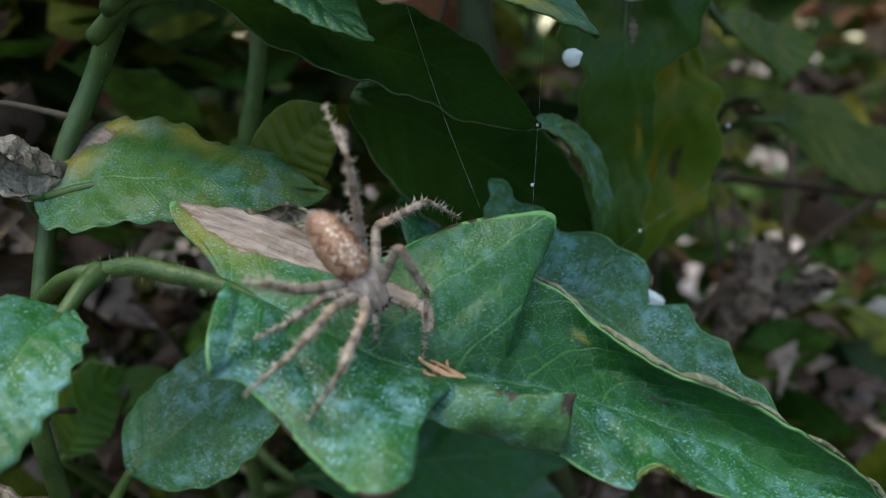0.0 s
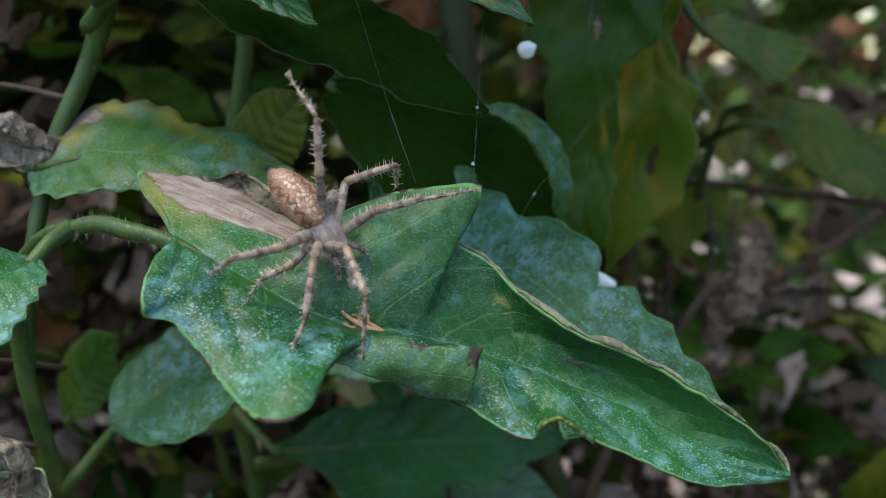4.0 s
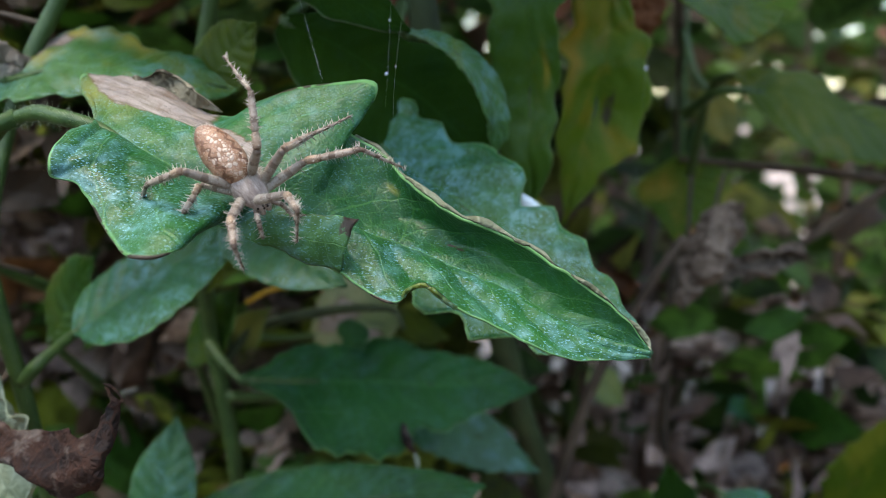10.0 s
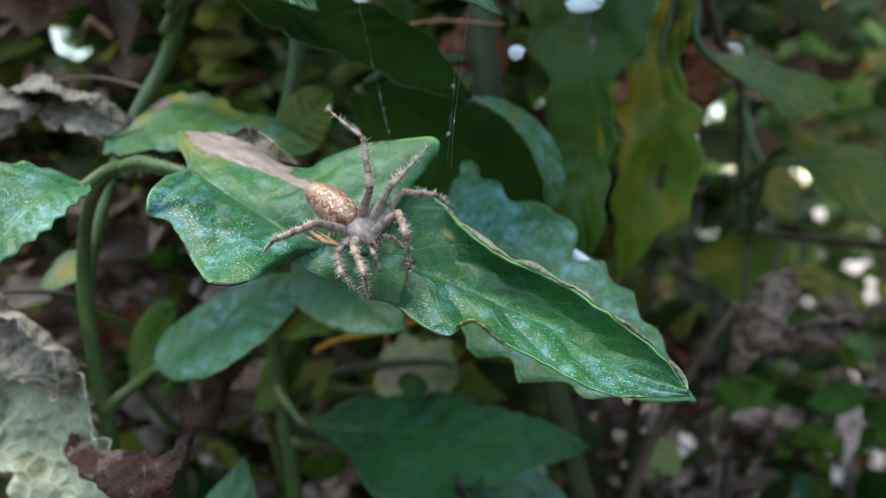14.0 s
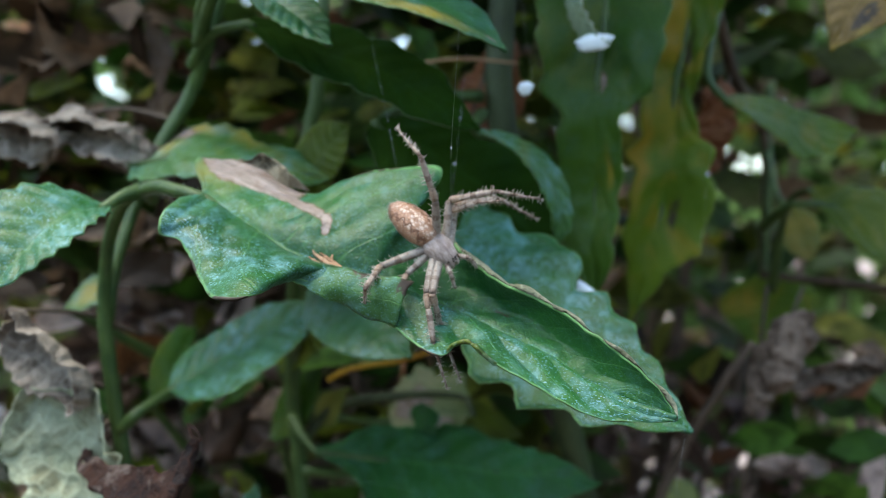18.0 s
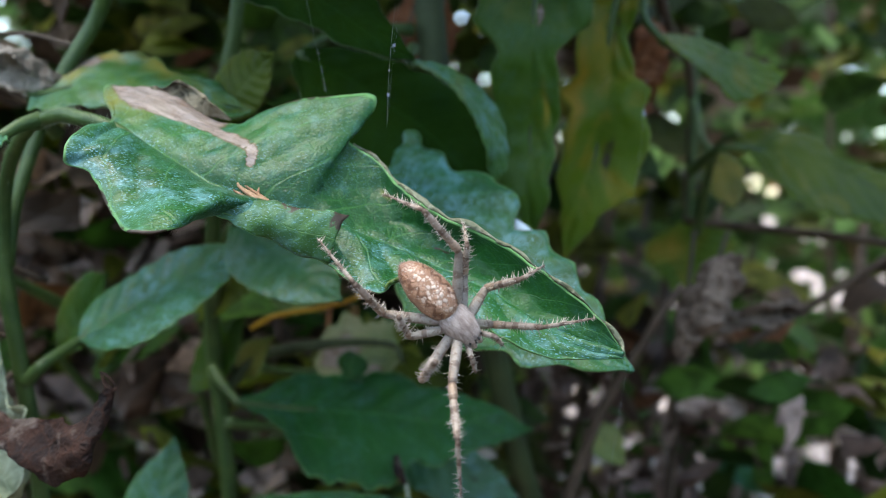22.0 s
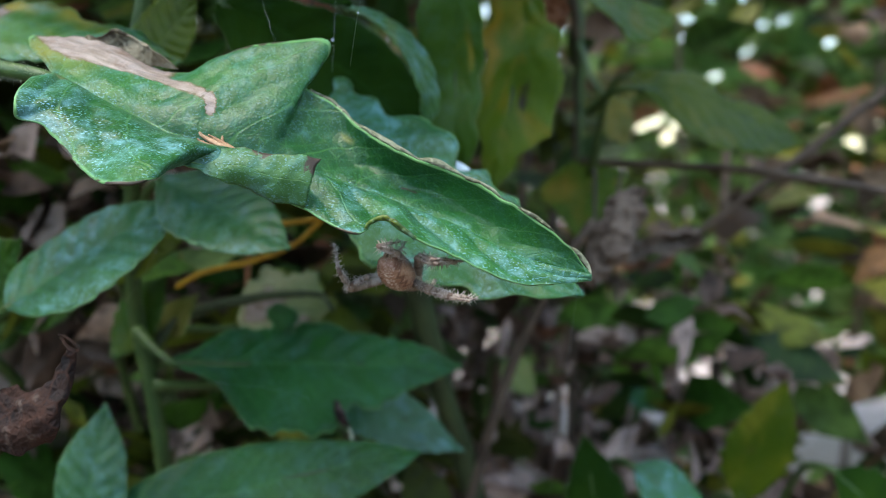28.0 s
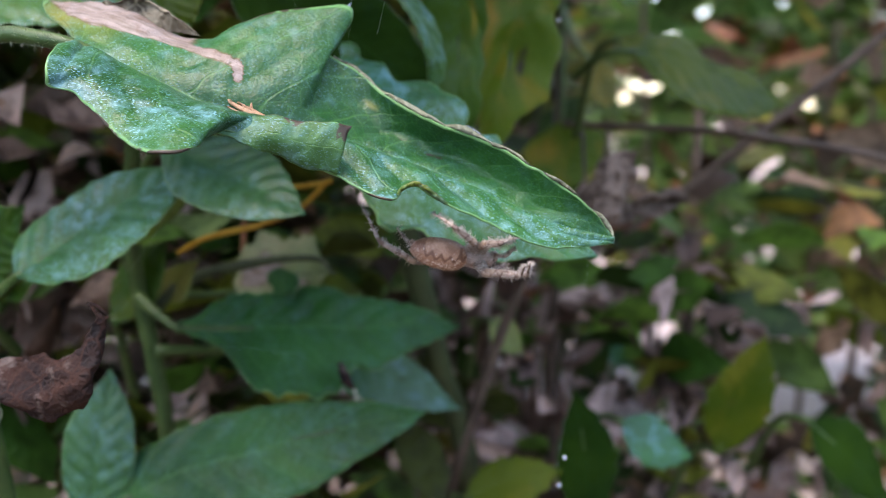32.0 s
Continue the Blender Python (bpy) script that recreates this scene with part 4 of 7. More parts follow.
    leaf("small light green leaf beside a dead one", [(-0.0860, 0.1350, 0.7435), (-0.0800, 0.1345, 0.7470), (-0.0720, 0.1330, 0.7475)], (-0.1, -0.75, 0.65),
         [(0, 0.001, 0.001), (0.35, 0.0050, 0.0045), (0.7, 0.0045, 0.004), (1, 0, 0)], GREEN_LIGHT, [(-0.0800, 0.1600, 0.7300)], seed=52, yellow_at=[(0.5, 0, 0.9, 2)])
    leaf("dim green leaf in the undergrowth", [(-0.0480, 0.1700, 0.7280), (-0.0400, 0.1690, 0.7370), (-0.0270, 0.1680, 0.7430)], (-0.1, -0.85, 0.5),
         [(0, 0.001, 0.001), (0.3, 0.007, 0.006), (0.7, 0.006, 0.006), (1, 0, 0)], OLIVE, [(-0.0460, 0.1740, 0.7220)], seed=53)
    leaf("small yellow-green leaf on a stem", [(-0.0420, 0.1800, 0.7120), (-0.0370, 0.1790, 0.7170), (-0.0300, 0.1760, 0.7240)], (-0.1, -0.9, 0.4),
         [(0, 0.001, 0.001), (0.4, 0.005, 0.005), (1, 0, 0)], YELLOWED, [(-0.0440, 0.1800, 0.7160)], seed=26)


def build_drops():
    milk = Mat("milky_drop")
    o = milk.coord("Object")
    milky = milk.done(milk.mix(milk.noise(o, 600, 3), (0.50, 0.60, 0.64), (0.74, 0.80, 0.82)), 0.18, milk.bump(milk.noise(o, 900, 2), 0.0002))
    for x, y, z, a, b, c, turn in ((0.0328, 0.1480, 0.8082, 0.0040, 0.0009, 0.0022, -8), (0.0208, 0.1400, 0.7972, 0.0016, 0.0007, 0.0018, 0), (0.0352, 0.1380, 0.7572, 0.0029, 0.0006, 0.0018, 28)):
        bm = bmesh.new()
        bmesh.ops.create_icosphere(bm, subdivisions=3, radius=1)
        for v in bm.verts:
            k = 1 + 0.25 * noise.noise(v.co * 1.7 + Vector((x * 900, 0, 0)))
            v.co = Vector((v.co.x * a * k, v.co.y * b, (v.co.z if v.co.z < 0 else v.co.z * 0.6) * c * k))
        me = bpy.data.meshes.new("milky_drop")
        bm.to_mesh(me)
        bm.free()
        smooth(me)
        me.materials.append(milky)
        ob = new("milky_drop", me)
        ob.matrix_world = pose(x, y, z, 0, turn, 0)
        tagged(ob, "milky white smear on a leaf edge", "drop", "milky drops")


def build_stems():
    def stem(label, pts, radii, mat=STEM, name="plant_stem", rough=0.15):
        ob = tube(name, pts, radii, mat, None, 12, 60, "", rough)
        c = crom(pts, 60)
        r = np.interp(np.linspace(0, 1, 60), np.linspace(0, 1, len(radii)), radii)
        if max(radii) > 0.001:
            for i in (26, 44):
                tube("node", [c[i - 1], c[i], c[i + 1]], [r[i] * 0.8, r[i] * 1.22, r[i] * 0.8], mat, ob, 10, 9)
        if mat in (STEM, STEM_DARK):
            rng = random.Random(len(label))
            hv, hf = [], []
            for q in range(420):
                i = rng.randrange(14, 56)
                p = c[i] + (c[i + 1] - c[i]) * rng.random()
                d = unit((rng.uniform(-1, 1), rng.uniform(-1, 0.4), rng.uniform(-1, 1)))
                a, b, e = p + d * r[i] * 0.8, p + d * (r[i] + rng.uniform(0.0006, 0.0013)), np.array((0.00003, 0, 0.00002))
                hf.append((len(hv), len(hv) + 1, len(hv) + 2))
                hv += [a - e, a + e, b]
            tagged(mesh_part("hair", hv, hf, PALE, ob, "fine pale hairs"), kind="stuff")
        return tagged(ob, label, "stem", "plant stems")
    stem("green tomato stem forking at a leaf stalk", [(-0.0250, 0.2100, 0.0), (-0.0420, 0.1700, 0.4), (-0.0560, 0.1230, 0.70), (-0.0610, 0.1180, 0.7420), (-0.0590, 0.1150, 0.7600), (-0.0500, 0.1080, 0.7690), (-0.0430, 0.1040, 0.7712)], [0.006, 0.004, 0.0022, 0.0019, 0.0018, 0.0016, 0.0011])
    stem("green stem slanting upward", [(-0.0606, 0.1180, 0.7440), (-0.0608, 0.1200, 0.7560), (-0.0600, 0.1260, 0.7720), (-0.0580, 0.1300, 0.7830), (-0.0530, 0.1330, 0.7950), (-0.0460, 0.1290, 0.8100), (-0.0300, 0.1400, 0.90), (0.0, 0.15, 1.1)], [0.0012, 0.0015, 0.0017, 0.0018, 0.0018, 0.0018, 0.0015, 0.001])
    stem("thin green side stem in the shade", [(-0.0350, 0.2200, 0.0), (-0.0380, 0.1750, 0.66), (-0.0440, 0.1700, 0.7250), (-0.0370, 0.1550, 0.7650), (-0.0350, 0.1530, 0.7830), (-0.0320, 0.1520, 0.7990), (-0.0300, 0.1500, 0.86)], [0.005, 0.0023, 0.002, 0.002, 0.002, 0.0018, 0.001])
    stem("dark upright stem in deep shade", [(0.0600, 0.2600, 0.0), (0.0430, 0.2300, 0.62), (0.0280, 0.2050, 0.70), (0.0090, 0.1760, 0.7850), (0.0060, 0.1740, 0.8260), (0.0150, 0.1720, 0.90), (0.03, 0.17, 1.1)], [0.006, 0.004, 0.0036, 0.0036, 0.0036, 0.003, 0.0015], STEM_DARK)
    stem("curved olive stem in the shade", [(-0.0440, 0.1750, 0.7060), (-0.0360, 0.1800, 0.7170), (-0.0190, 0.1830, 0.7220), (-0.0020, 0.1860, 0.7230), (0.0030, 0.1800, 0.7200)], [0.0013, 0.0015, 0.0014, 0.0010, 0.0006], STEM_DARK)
    stem("brown twig beside the far leaves", [(0.1000, 0.3200, 0.0), (0.0780, 0.2960, 0.65), (0.0740, 0.2900, 0.80), (0.0600, 0.2300, 0.8200), (0.0500, 0.1900, 0.86), (0.05, 0.18, 1.0)], [0.006, 0.0022, 0.0018, 0.0016, 0.0016, 0.001], TWIG)
    stem("level dark twig among far leaves", [(0.0740, 0.2700, 0.7580), (0.1250, 0.2400, 0.7560), (0.1800, 0.2400, 0.7480), (0.24, 0.25, 0.735)], [0.0012, 0.0013, 0.0012], TWIG)
    stem("slanting dark twig among far leaves", [(0.0950, 0.2600, 0.72), (0.1500, 0.2600, 0.7640), (0.1950, 0.2600, 0.8030), (0.2600, 0.2700, 0.86)], [0.0012, 0.0015, 0.0017, 0.0015], TWIG)
    stem("withered slanting stalk of a dead leaf", [(0.0300, 0.2300, 0.62), (0.0500, 0.2100, 0.70), (0.0640, 0.2000, 0.7330), (0.0700, 0.2000, 0.7430)], [0.0022, 0.0019, 0.0014, 0.001], TWIG)
    stem("fine yellow stalk under the leaf", [(-0.0330, 0.1690, 0.7270), (-0.0251, 0.1650, 0.7313), (-0.0122, 0.1650, 0.7347), (-0.0035, 0.1650, 0.7385), (0.0032, 0.1650, 0.7447)], [0.0007, 0.0007, 0.0006], STALK_YELLOW)
    stem("fine yellow stalk joining another under the leaf", [(-0.0180, 0.1680, 0.7415), (-0.0068, 0.1650, 0.7432), (-0.0014, 0.1650, 0.7440), (0.0045, 0.1648, 0.7452)], [0.0006, 0.0007, 0.0006], STALK_YELLOW)
    stem("thin rust-coloured upright stalk", [(-0.0253, 0.2, 0.6942), (-0.0247, 0.2, 0.714), (-0.0242, 0.2, 0.7253), (-0.0239, 0.2, 0.7325)], [0.0009, 0.0008, 0.0007], STALK_RUST)
    stem("thin yellow stalk in the shade", [(-0.0120, 0.1600, 0.8060), (0.0000, 0.1620, 0.8075), (0.0120, 0.1700, 0.8080)], [0.0004, 0.0004, 0.0003], STRAW)


def crumpled(label, centre, ax, ay, size, mat, seed, amp=0.35, roll=0.0, name="dead_leaf", hang=None):
    """A withered, creased leaf: a sheet bent along ax and crumpled."""
    top = thing(name, label, "dead leaf", "dead leaves")
    n, m = 60, 40
    ax, ay = unit(ax), unit(ay)
    az = np.cross(ax, ay)
    u, v = np.meshgrid(np.linspace(-1, 1, n), np.linspace(-1, 1, m), indexing="ij")
    wid = np.sqrt(np.clip(1 - (np.abs(u) ** 2.2), 0.0005, 1)) * (1 + 0.14 * np.sin(u * 7 + seed) + 0.04 * np.sin(u * 23))
    P = np.array(centre) + ax * (u * size[0])[..., None] + ay * (v * wid * size[1] * np.cos(roll * v))[..., None] + az * ((v * v * np.sin(abs(roll)) * size[1] * 1.2)[..., None])
    k = 1.0 / max(size)
    P = rough_noise(P, amp * size[1], 1.1 * k, seed)
    P = rough_noise(P, amp * 0.45 * size[1], 3.1 * k, seed + 3)
    for i in range(n):
        for j in range(m):
            q = Vector(P[i, j] * 2.6 * k) + Vector((seed, 4, 0))
            P[i, j] += az * (abs(noise.noise(q)) + 0.45 * abs(noise.noise(q * 2.3))) * size[1] * amp * 1.1
    P = rough_noise(P, amp * 0.14 * size[1], 9.0 * k, seed + 5)
    sheet("blade", P, mat, top, thick=0.0003)
    if hang:
        tube("stalk", [hang, tuple(np.array(hang) * 0.5 + P[0, m // 2] * 0.5 + np.array((0, 0, 0.002))), tuple(P[0, m // 2]), tuple(P[4, m // 2])], [0.0006, 0.0005, 0.0004], TWIG, top, 6, 14)
    return top


def build_dead_leaves():
    # boat-shaped dead leaf with an upturned tip
    top = thing("dead_leaf", "dark curled dead leaf with rusty patches and a thin tip", "dead leaf", "dead leaves")
    n, m = 56, 20
    rim = crom([(-0.0570, 0.1080, 0.7195), (-0.0460, 0.0990, 0.7200), (-0.0340, 0.0960, 0.7212), (-0.0290, 0.0952, 0.7232), (-0.0258, 0.0956, 0.7262), (-0.0248, 0.0962, 0.7290), (-0.0252, 0.0970, 0.7312)], n)
    keel = crom([(-0.0570, 0.1070, 0.7180), (-0.0440, 0.0960, 0.7165), (-0.0330, 0.0938, 0.7130), (-0.0275, 0.0932, 0.7142), (-0.0238, 0.0942, 0.7200), (-0.0232, 0.0958, 0.7265), (-0.0251, 0.0970, 0.7312)], n)
    R = np.zeros((n, m, 3))
    deep = np.sin(np.linspace(0, 1, n) * math.pi) ** 0.6
    for j in range(m):
        a = j / (m - 1)
        R[:, j] = rim + (keel - rim) * a + np.array((0.15, -0.9, -0.1)) * (0.0022 * deep * math.sin(math.pi * a))[:, None]
    R = rough_noise(R, 0.0014, 190, 2.0)
    R = rough_noise(R, 0.0006, 600, 5.0)
    sheet("blade", R, DEAD_DARK, top, thick=0.0003)
    inner = R + np.array((0.0008, 0.0024, 0.0006)) * deep[:, None, None]
    sheet("inner_fold", rough_noise(inner[:, :12], 0.0012, 260, 8.0), DEAD_DARK, top, thick=0.0002, label="brown inner fold")
    tube("stalk", [(-0.0600, 0.1200, 0.7230), (-0.0585, 0.1130, 0.7215), tuple(R[0, m // 2]), tuple(R[3, m // 2])], [0.0007, 0.0005, 0.0004], TWIG, top, 6, 14)
    crumpled("pale grey-green withered leaf hanging in folds", (-0.0582, 0.1095, 0.7175), (0.62, -0.1, -0.75), (0.7, 0.1, 0.6), (0.0175, 0.0120), DEAD_PALE, 4.7, 0.20, 0.35, hang=(-0.0600, 0.1190, 0.7300))
    crumpled("crumpled grey-brown dead leaf beside the stem", (-0.0640, 0.1090, 0.7385), (0.80, 0, -0.6), (0.4, -0.3, 1), (0.0125, 0.0085), DEAD, 7.1, 0.28, 0.6, hang=(-0.0610, 0.1300, 0.7400))
    crumpled("curled grey dead leaf at a stem", (-0.0690, 0.1290, 0.7862), (0.93, -0.1, -0.3), (0.1, -0.4, 0.9), (0.0145, 0.0075), DEAD, 9.2, 0.45, 1.0, hang=(-0.0560, 0.1310, 0.7880))
    crumpled("shrivelled brown dead leaf", (-0.0930, 0.1300, 0.7850), (0.9, 0, -0.1), (0.1, -0.4, 0.9), (0.0150, 0.0075), DEAD, 12.4, 0.5, 1.0, hang=(-0.0610, 0.1300, 0.7740))
    crumpled("grey-brown dead leaf hanging in a point", (0.0755, 0.1985, 0.7400), (0.35, 0, 0.95), (1, -0.2, -0.2), (0.0150, 0.0075), DEAD_BROWN, 15.8, 0.4, 0.7, hang=(0.0740, 0.2300, 0.7560))
    crumpled("shrivelled dead leaf on a twig", (0.0880, 0.2150, 0.7370), (0.9, 0.1, 0.2), (0, -0.4, 0.9), (0.0120, 0.0055), DEAD_BROWN, 18.1, 0.6, 1.0, hang=(0.0850, 0.2450, 0.7560))
    crumpled("rust-red dead leaf behind the hanging leaves", (0.0560, 0.2100, 0.8000), (0.2, 0, 1), (1, -0.2, -0.2), (0.0130, 0.0060), DEAD_RED, 21.4, 0.4, 0.5, hang=(0.0610, 0.2350, 0.8190))
    crumpled("orange dead leaf in the shade", (-0.0020, 0.1850, 0.8000), (0.2, 0, 1), (1, -0.2, -0.2), (0.0200, 0.0110), DEAD_RED, 24.9, 0.3, 0.4, hang=(0.0060, 0.1760, 0.8220))


# lanes along the camera's sight lines kept clear of leaves, and the materials whose leaves are crumpled
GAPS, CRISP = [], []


def leaf_cloud(label, count, box, size, mats, seed, keep=None, name="foliage", flat=0.35):
    """Distant foliage: many small folded leaves, one joined mesh for each colour."""
    rng = np.random.default_rng(seed)
    shape = np.array([(-1, 0, 0), (-0.45, 0.42, 0.10), (0.25, 0.46, 0.12), (1, 0, -0.12), (0.25, -0.46, 0.12), (-0.45, -0.42, 0.10), (-0.2, 0, -0.02), (0.4, 0, -0.03)])
    quads = [(0, 6, 1), (1, 6, 7, 2), (2, 7, 3), (3, 7, 4), (4, 7, 6, 5), (5, 6, 0)]
    for mi, (mat, share) in enumerate(mats):
        verts, faces = [], []
        for q in range(int(count * share)):
            p = np.array([rng.uniform(a, b) for a, b in box])
            if keep is not None and not keep(p, rng):
                continue
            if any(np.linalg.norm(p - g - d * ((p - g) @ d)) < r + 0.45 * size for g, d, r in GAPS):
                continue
            k = size * rng.uniform(0.5, 1.4)
            e = Euler((rng.normal(0.6, 0.6), rng.normal(0, flat), rng.uniform(0, 6.3))).to_matrix()
            s = shape * k
            s[:, 2] *= rng.uniform(-2, 3)
            if mat in CRISP:
                s += rng.normal(0, 0.20 * k, s.shape)
            base = len(verts)
            verts += [np.array(e @ Vector(x)) + p for x in s]
            faces += [tuple(base + i for i in f) for f in quads]
        ob = mesh_part(name, verts, faces, mat)
        tagged(ob, label[mi], "foliage", kind="stuff")


# ---- the distance ----
def far_material(name, c1, c2, sheer=0.3):
    k = Mat(name)
    # mostly near black, few bright: the thicket's shade and gaps put into the tones
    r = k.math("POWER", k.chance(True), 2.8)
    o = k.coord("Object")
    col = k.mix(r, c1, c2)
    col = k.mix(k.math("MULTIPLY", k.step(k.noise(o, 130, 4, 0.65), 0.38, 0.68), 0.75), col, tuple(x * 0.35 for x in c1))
    return k.done(col, 0.55, k.bump(k.noise(o, 200, 3), 0.002), sheer, None, 0.25)


def build_distance():
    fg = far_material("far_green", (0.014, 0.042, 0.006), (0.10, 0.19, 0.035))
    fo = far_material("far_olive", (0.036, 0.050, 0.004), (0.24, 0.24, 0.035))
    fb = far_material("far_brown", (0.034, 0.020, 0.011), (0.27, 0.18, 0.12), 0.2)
    fr = far_material("far_rust", (0.16, 0.06, 0.025), (0.26, 0.13, 0.05), 0.15)
    # brighter copy of far_green: open light on the hedge put into the colour
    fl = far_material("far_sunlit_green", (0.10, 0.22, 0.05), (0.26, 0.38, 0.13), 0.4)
    fq = far_material("far_pale_brown", (0.12, 0.075, 0.055), (0.72, 0.56, 0.48), 0.25)
    CRISP.extend((fb, fr, fq))
    # each lane follows a view ray, so bright spots show through
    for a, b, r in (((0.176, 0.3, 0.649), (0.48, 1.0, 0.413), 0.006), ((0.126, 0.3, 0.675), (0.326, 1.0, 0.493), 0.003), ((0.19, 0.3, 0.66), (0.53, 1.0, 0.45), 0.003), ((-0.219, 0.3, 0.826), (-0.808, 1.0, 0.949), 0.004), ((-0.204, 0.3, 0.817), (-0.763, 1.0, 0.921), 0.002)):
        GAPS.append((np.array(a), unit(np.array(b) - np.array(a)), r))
    names = ["green leaves of the thicket behind", "olive leaves of the thicket behind", "dry brown leaves hanging in the thicket", "rust-coloured dead leaves in the thicket"]

    def thin(p, rng):
        if p[2] < 0.64 and p[0] > 0.02:
            return rng.random() < 0.22
        return rng.random() < (1.0 if p[0] < 0.06 + 0.1 * (p[2] - 0.8) else 0.42)

    def sparse(p, rng):
        return rng.random() < (0.32 if p[2] < 0.58 and p[0] > 0.0 else 1.0)

    def back(p, rng):
        return rng.random() < 0.8 and not (0.02 < p[0] and p[1] < 0.31)
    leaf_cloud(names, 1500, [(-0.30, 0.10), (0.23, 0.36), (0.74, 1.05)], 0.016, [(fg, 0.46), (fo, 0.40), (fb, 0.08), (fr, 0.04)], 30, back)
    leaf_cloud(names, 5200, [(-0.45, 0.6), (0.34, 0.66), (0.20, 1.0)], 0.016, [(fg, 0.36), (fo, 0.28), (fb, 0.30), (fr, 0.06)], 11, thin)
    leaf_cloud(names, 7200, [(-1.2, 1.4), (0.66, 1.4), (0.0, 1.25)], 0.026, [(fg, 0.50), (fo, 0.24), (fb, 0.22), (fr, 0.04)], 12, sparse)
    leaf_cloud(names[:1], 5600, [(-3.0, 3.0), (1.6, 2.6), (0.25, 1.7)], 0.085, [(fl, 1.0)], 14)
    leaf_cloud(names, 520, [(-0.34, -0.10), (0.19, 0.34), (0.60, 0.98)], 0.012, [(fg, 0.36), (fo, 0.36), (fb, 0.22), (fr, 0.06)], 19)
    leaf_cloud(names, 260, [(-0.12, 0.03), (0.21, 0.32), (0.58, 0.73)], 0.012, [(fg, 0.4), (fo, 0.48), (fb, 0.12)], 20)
    leaf_cloud(["pale dry leaves low behind the stem"], 230, [(-0.15, -0.03), (0.20, 0.27), (0.64, 0.76)], 0.010, [(fq, 1.0)], 24, None, "foliage", 0.6)
    leaf_cloud(names, 330, [(0.03, 0.30), (0.26, 0.40), (0.50, 0.74)], 0.014, [(fg, 0.46), (fo, 0.26), (fb, 0.20), (fr, 0.08)], 21)
    leaf_cloud(["pale crumpled dead leaves beside the stem"], 130, [(-0.20, -0.085), (0.155, 0.21), (0.74, 0.86)], 0.010, [(fb, 1.0)], 23, None, "foliage", 0.6)
    fp = far_material("far_pinkish_brown", (0.10, 0.06, 0.045), (0.74, 0.55, 0.48), 0.2)
    CRISP.append(fp)
    leaf_cloud(["pale pinkish-brown dry leaves hanging low"], 560, [(0.02, 0.16), (0.255, 0.40), (0.50, 0.71)], 0.0075, [(fp, 1.0)], 22, None, "foliage", 0.5)
    # leaves of the same bed, low behind the stems, half-lit by their colours
    fw = far_material("far_pale_pink", (0.36, 0.25, 0.22), (0.74, 0.60, 0.55), 0.25)
    CRISP.append(fw)
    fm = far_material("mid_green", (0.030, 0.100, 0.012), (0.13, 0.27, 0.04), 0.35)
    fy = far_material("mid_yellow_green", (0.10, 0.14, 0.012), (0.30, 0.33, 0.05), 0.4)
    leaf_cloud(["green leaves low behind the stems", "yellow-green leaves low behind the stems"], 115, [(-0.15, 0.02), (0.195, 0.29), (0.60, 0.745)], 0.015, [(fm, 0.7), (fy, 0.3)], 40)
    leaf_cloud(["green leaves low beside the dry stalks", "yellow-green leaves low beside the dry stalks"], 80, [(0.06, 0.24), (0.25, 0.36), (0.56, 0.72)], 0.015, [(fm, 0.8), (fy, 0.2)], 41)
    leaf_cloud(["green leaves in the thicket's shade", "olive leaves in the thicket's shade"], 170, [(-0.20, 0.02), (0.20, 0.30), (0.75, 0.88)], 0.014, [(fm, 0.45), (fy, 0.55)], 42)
    # stands for pale ground behind, boxed along the camera's rays
    leaf_cloud(["pale pinkish leaves standing in for pale ground beyond the bed"], 110, [(-0.165, -0.115), (0.225, 0.25), (0.665, 0.735)], 0.011, [(fw, 1.0)], 43, None, "foliage", 0.6)
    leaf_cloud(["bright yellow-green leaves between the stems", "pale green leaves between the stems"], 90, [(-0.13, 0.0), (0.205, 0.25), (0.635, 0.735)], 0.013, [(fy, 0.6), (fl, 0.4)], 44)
    # extra pale leaves, added to brighten the lower right
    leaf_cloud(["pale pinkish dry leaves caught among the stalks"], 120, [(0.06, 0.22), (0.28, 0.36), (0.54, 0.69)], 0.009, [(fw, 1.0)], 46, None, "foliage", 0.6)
    # added to brighten the upper left of the view, in place of sunlit ground
    leaf_cloud(["pale green leaves standing in for sunlit ground behind the bed", "pale dry leaves standing in for sunlit ground behind the bed"], 80, [(-0.205, -0.15), (0.26, 0.28), (0.755, 0.825)], 0.010, [(fl, 0.55), (fw, 0.45)], 47)
    # crown leaves added out of view overhead, to shade what hangs below
    leaf_cloud(["unseen green leaves overhead, added to shade the right-hand leaves"], 90, [(0.05, 0.16), (0.14, 0.25), (0.92, 1.05)], 0.028, [(fg, 1.0)], 45)
    leaf_cloud(["unseen green crown leaves, added to shade the tomato plant below"], 300, [(-0.12, 0.030), (0.10, 0.26), (0.87, 1.02)], 0.028, [(fg, 1.0)], 18)
    # unseen hedges added behind and beside the viewer, to cut low sky light
    leaf_cloud(names[:1], 5000, [(-2.6, 2.6), (-2.2, -1.5), (0.0, 1.0)], 0.07, [(fg, 1.0)], 15)
    leaf_cloud(names[:1], 3000, [(-2.6, -1.6), (-1.4, 1.6), (0.0, 1.3)], 0.07, [(fg, 1.0)], 16)
    leaf_cloud(names[:1], 3000, [(1.6, 2.6), (-1.4, 1.6), (0.0, 1.5)], 0.07, [(fg, 1.0)], 17)
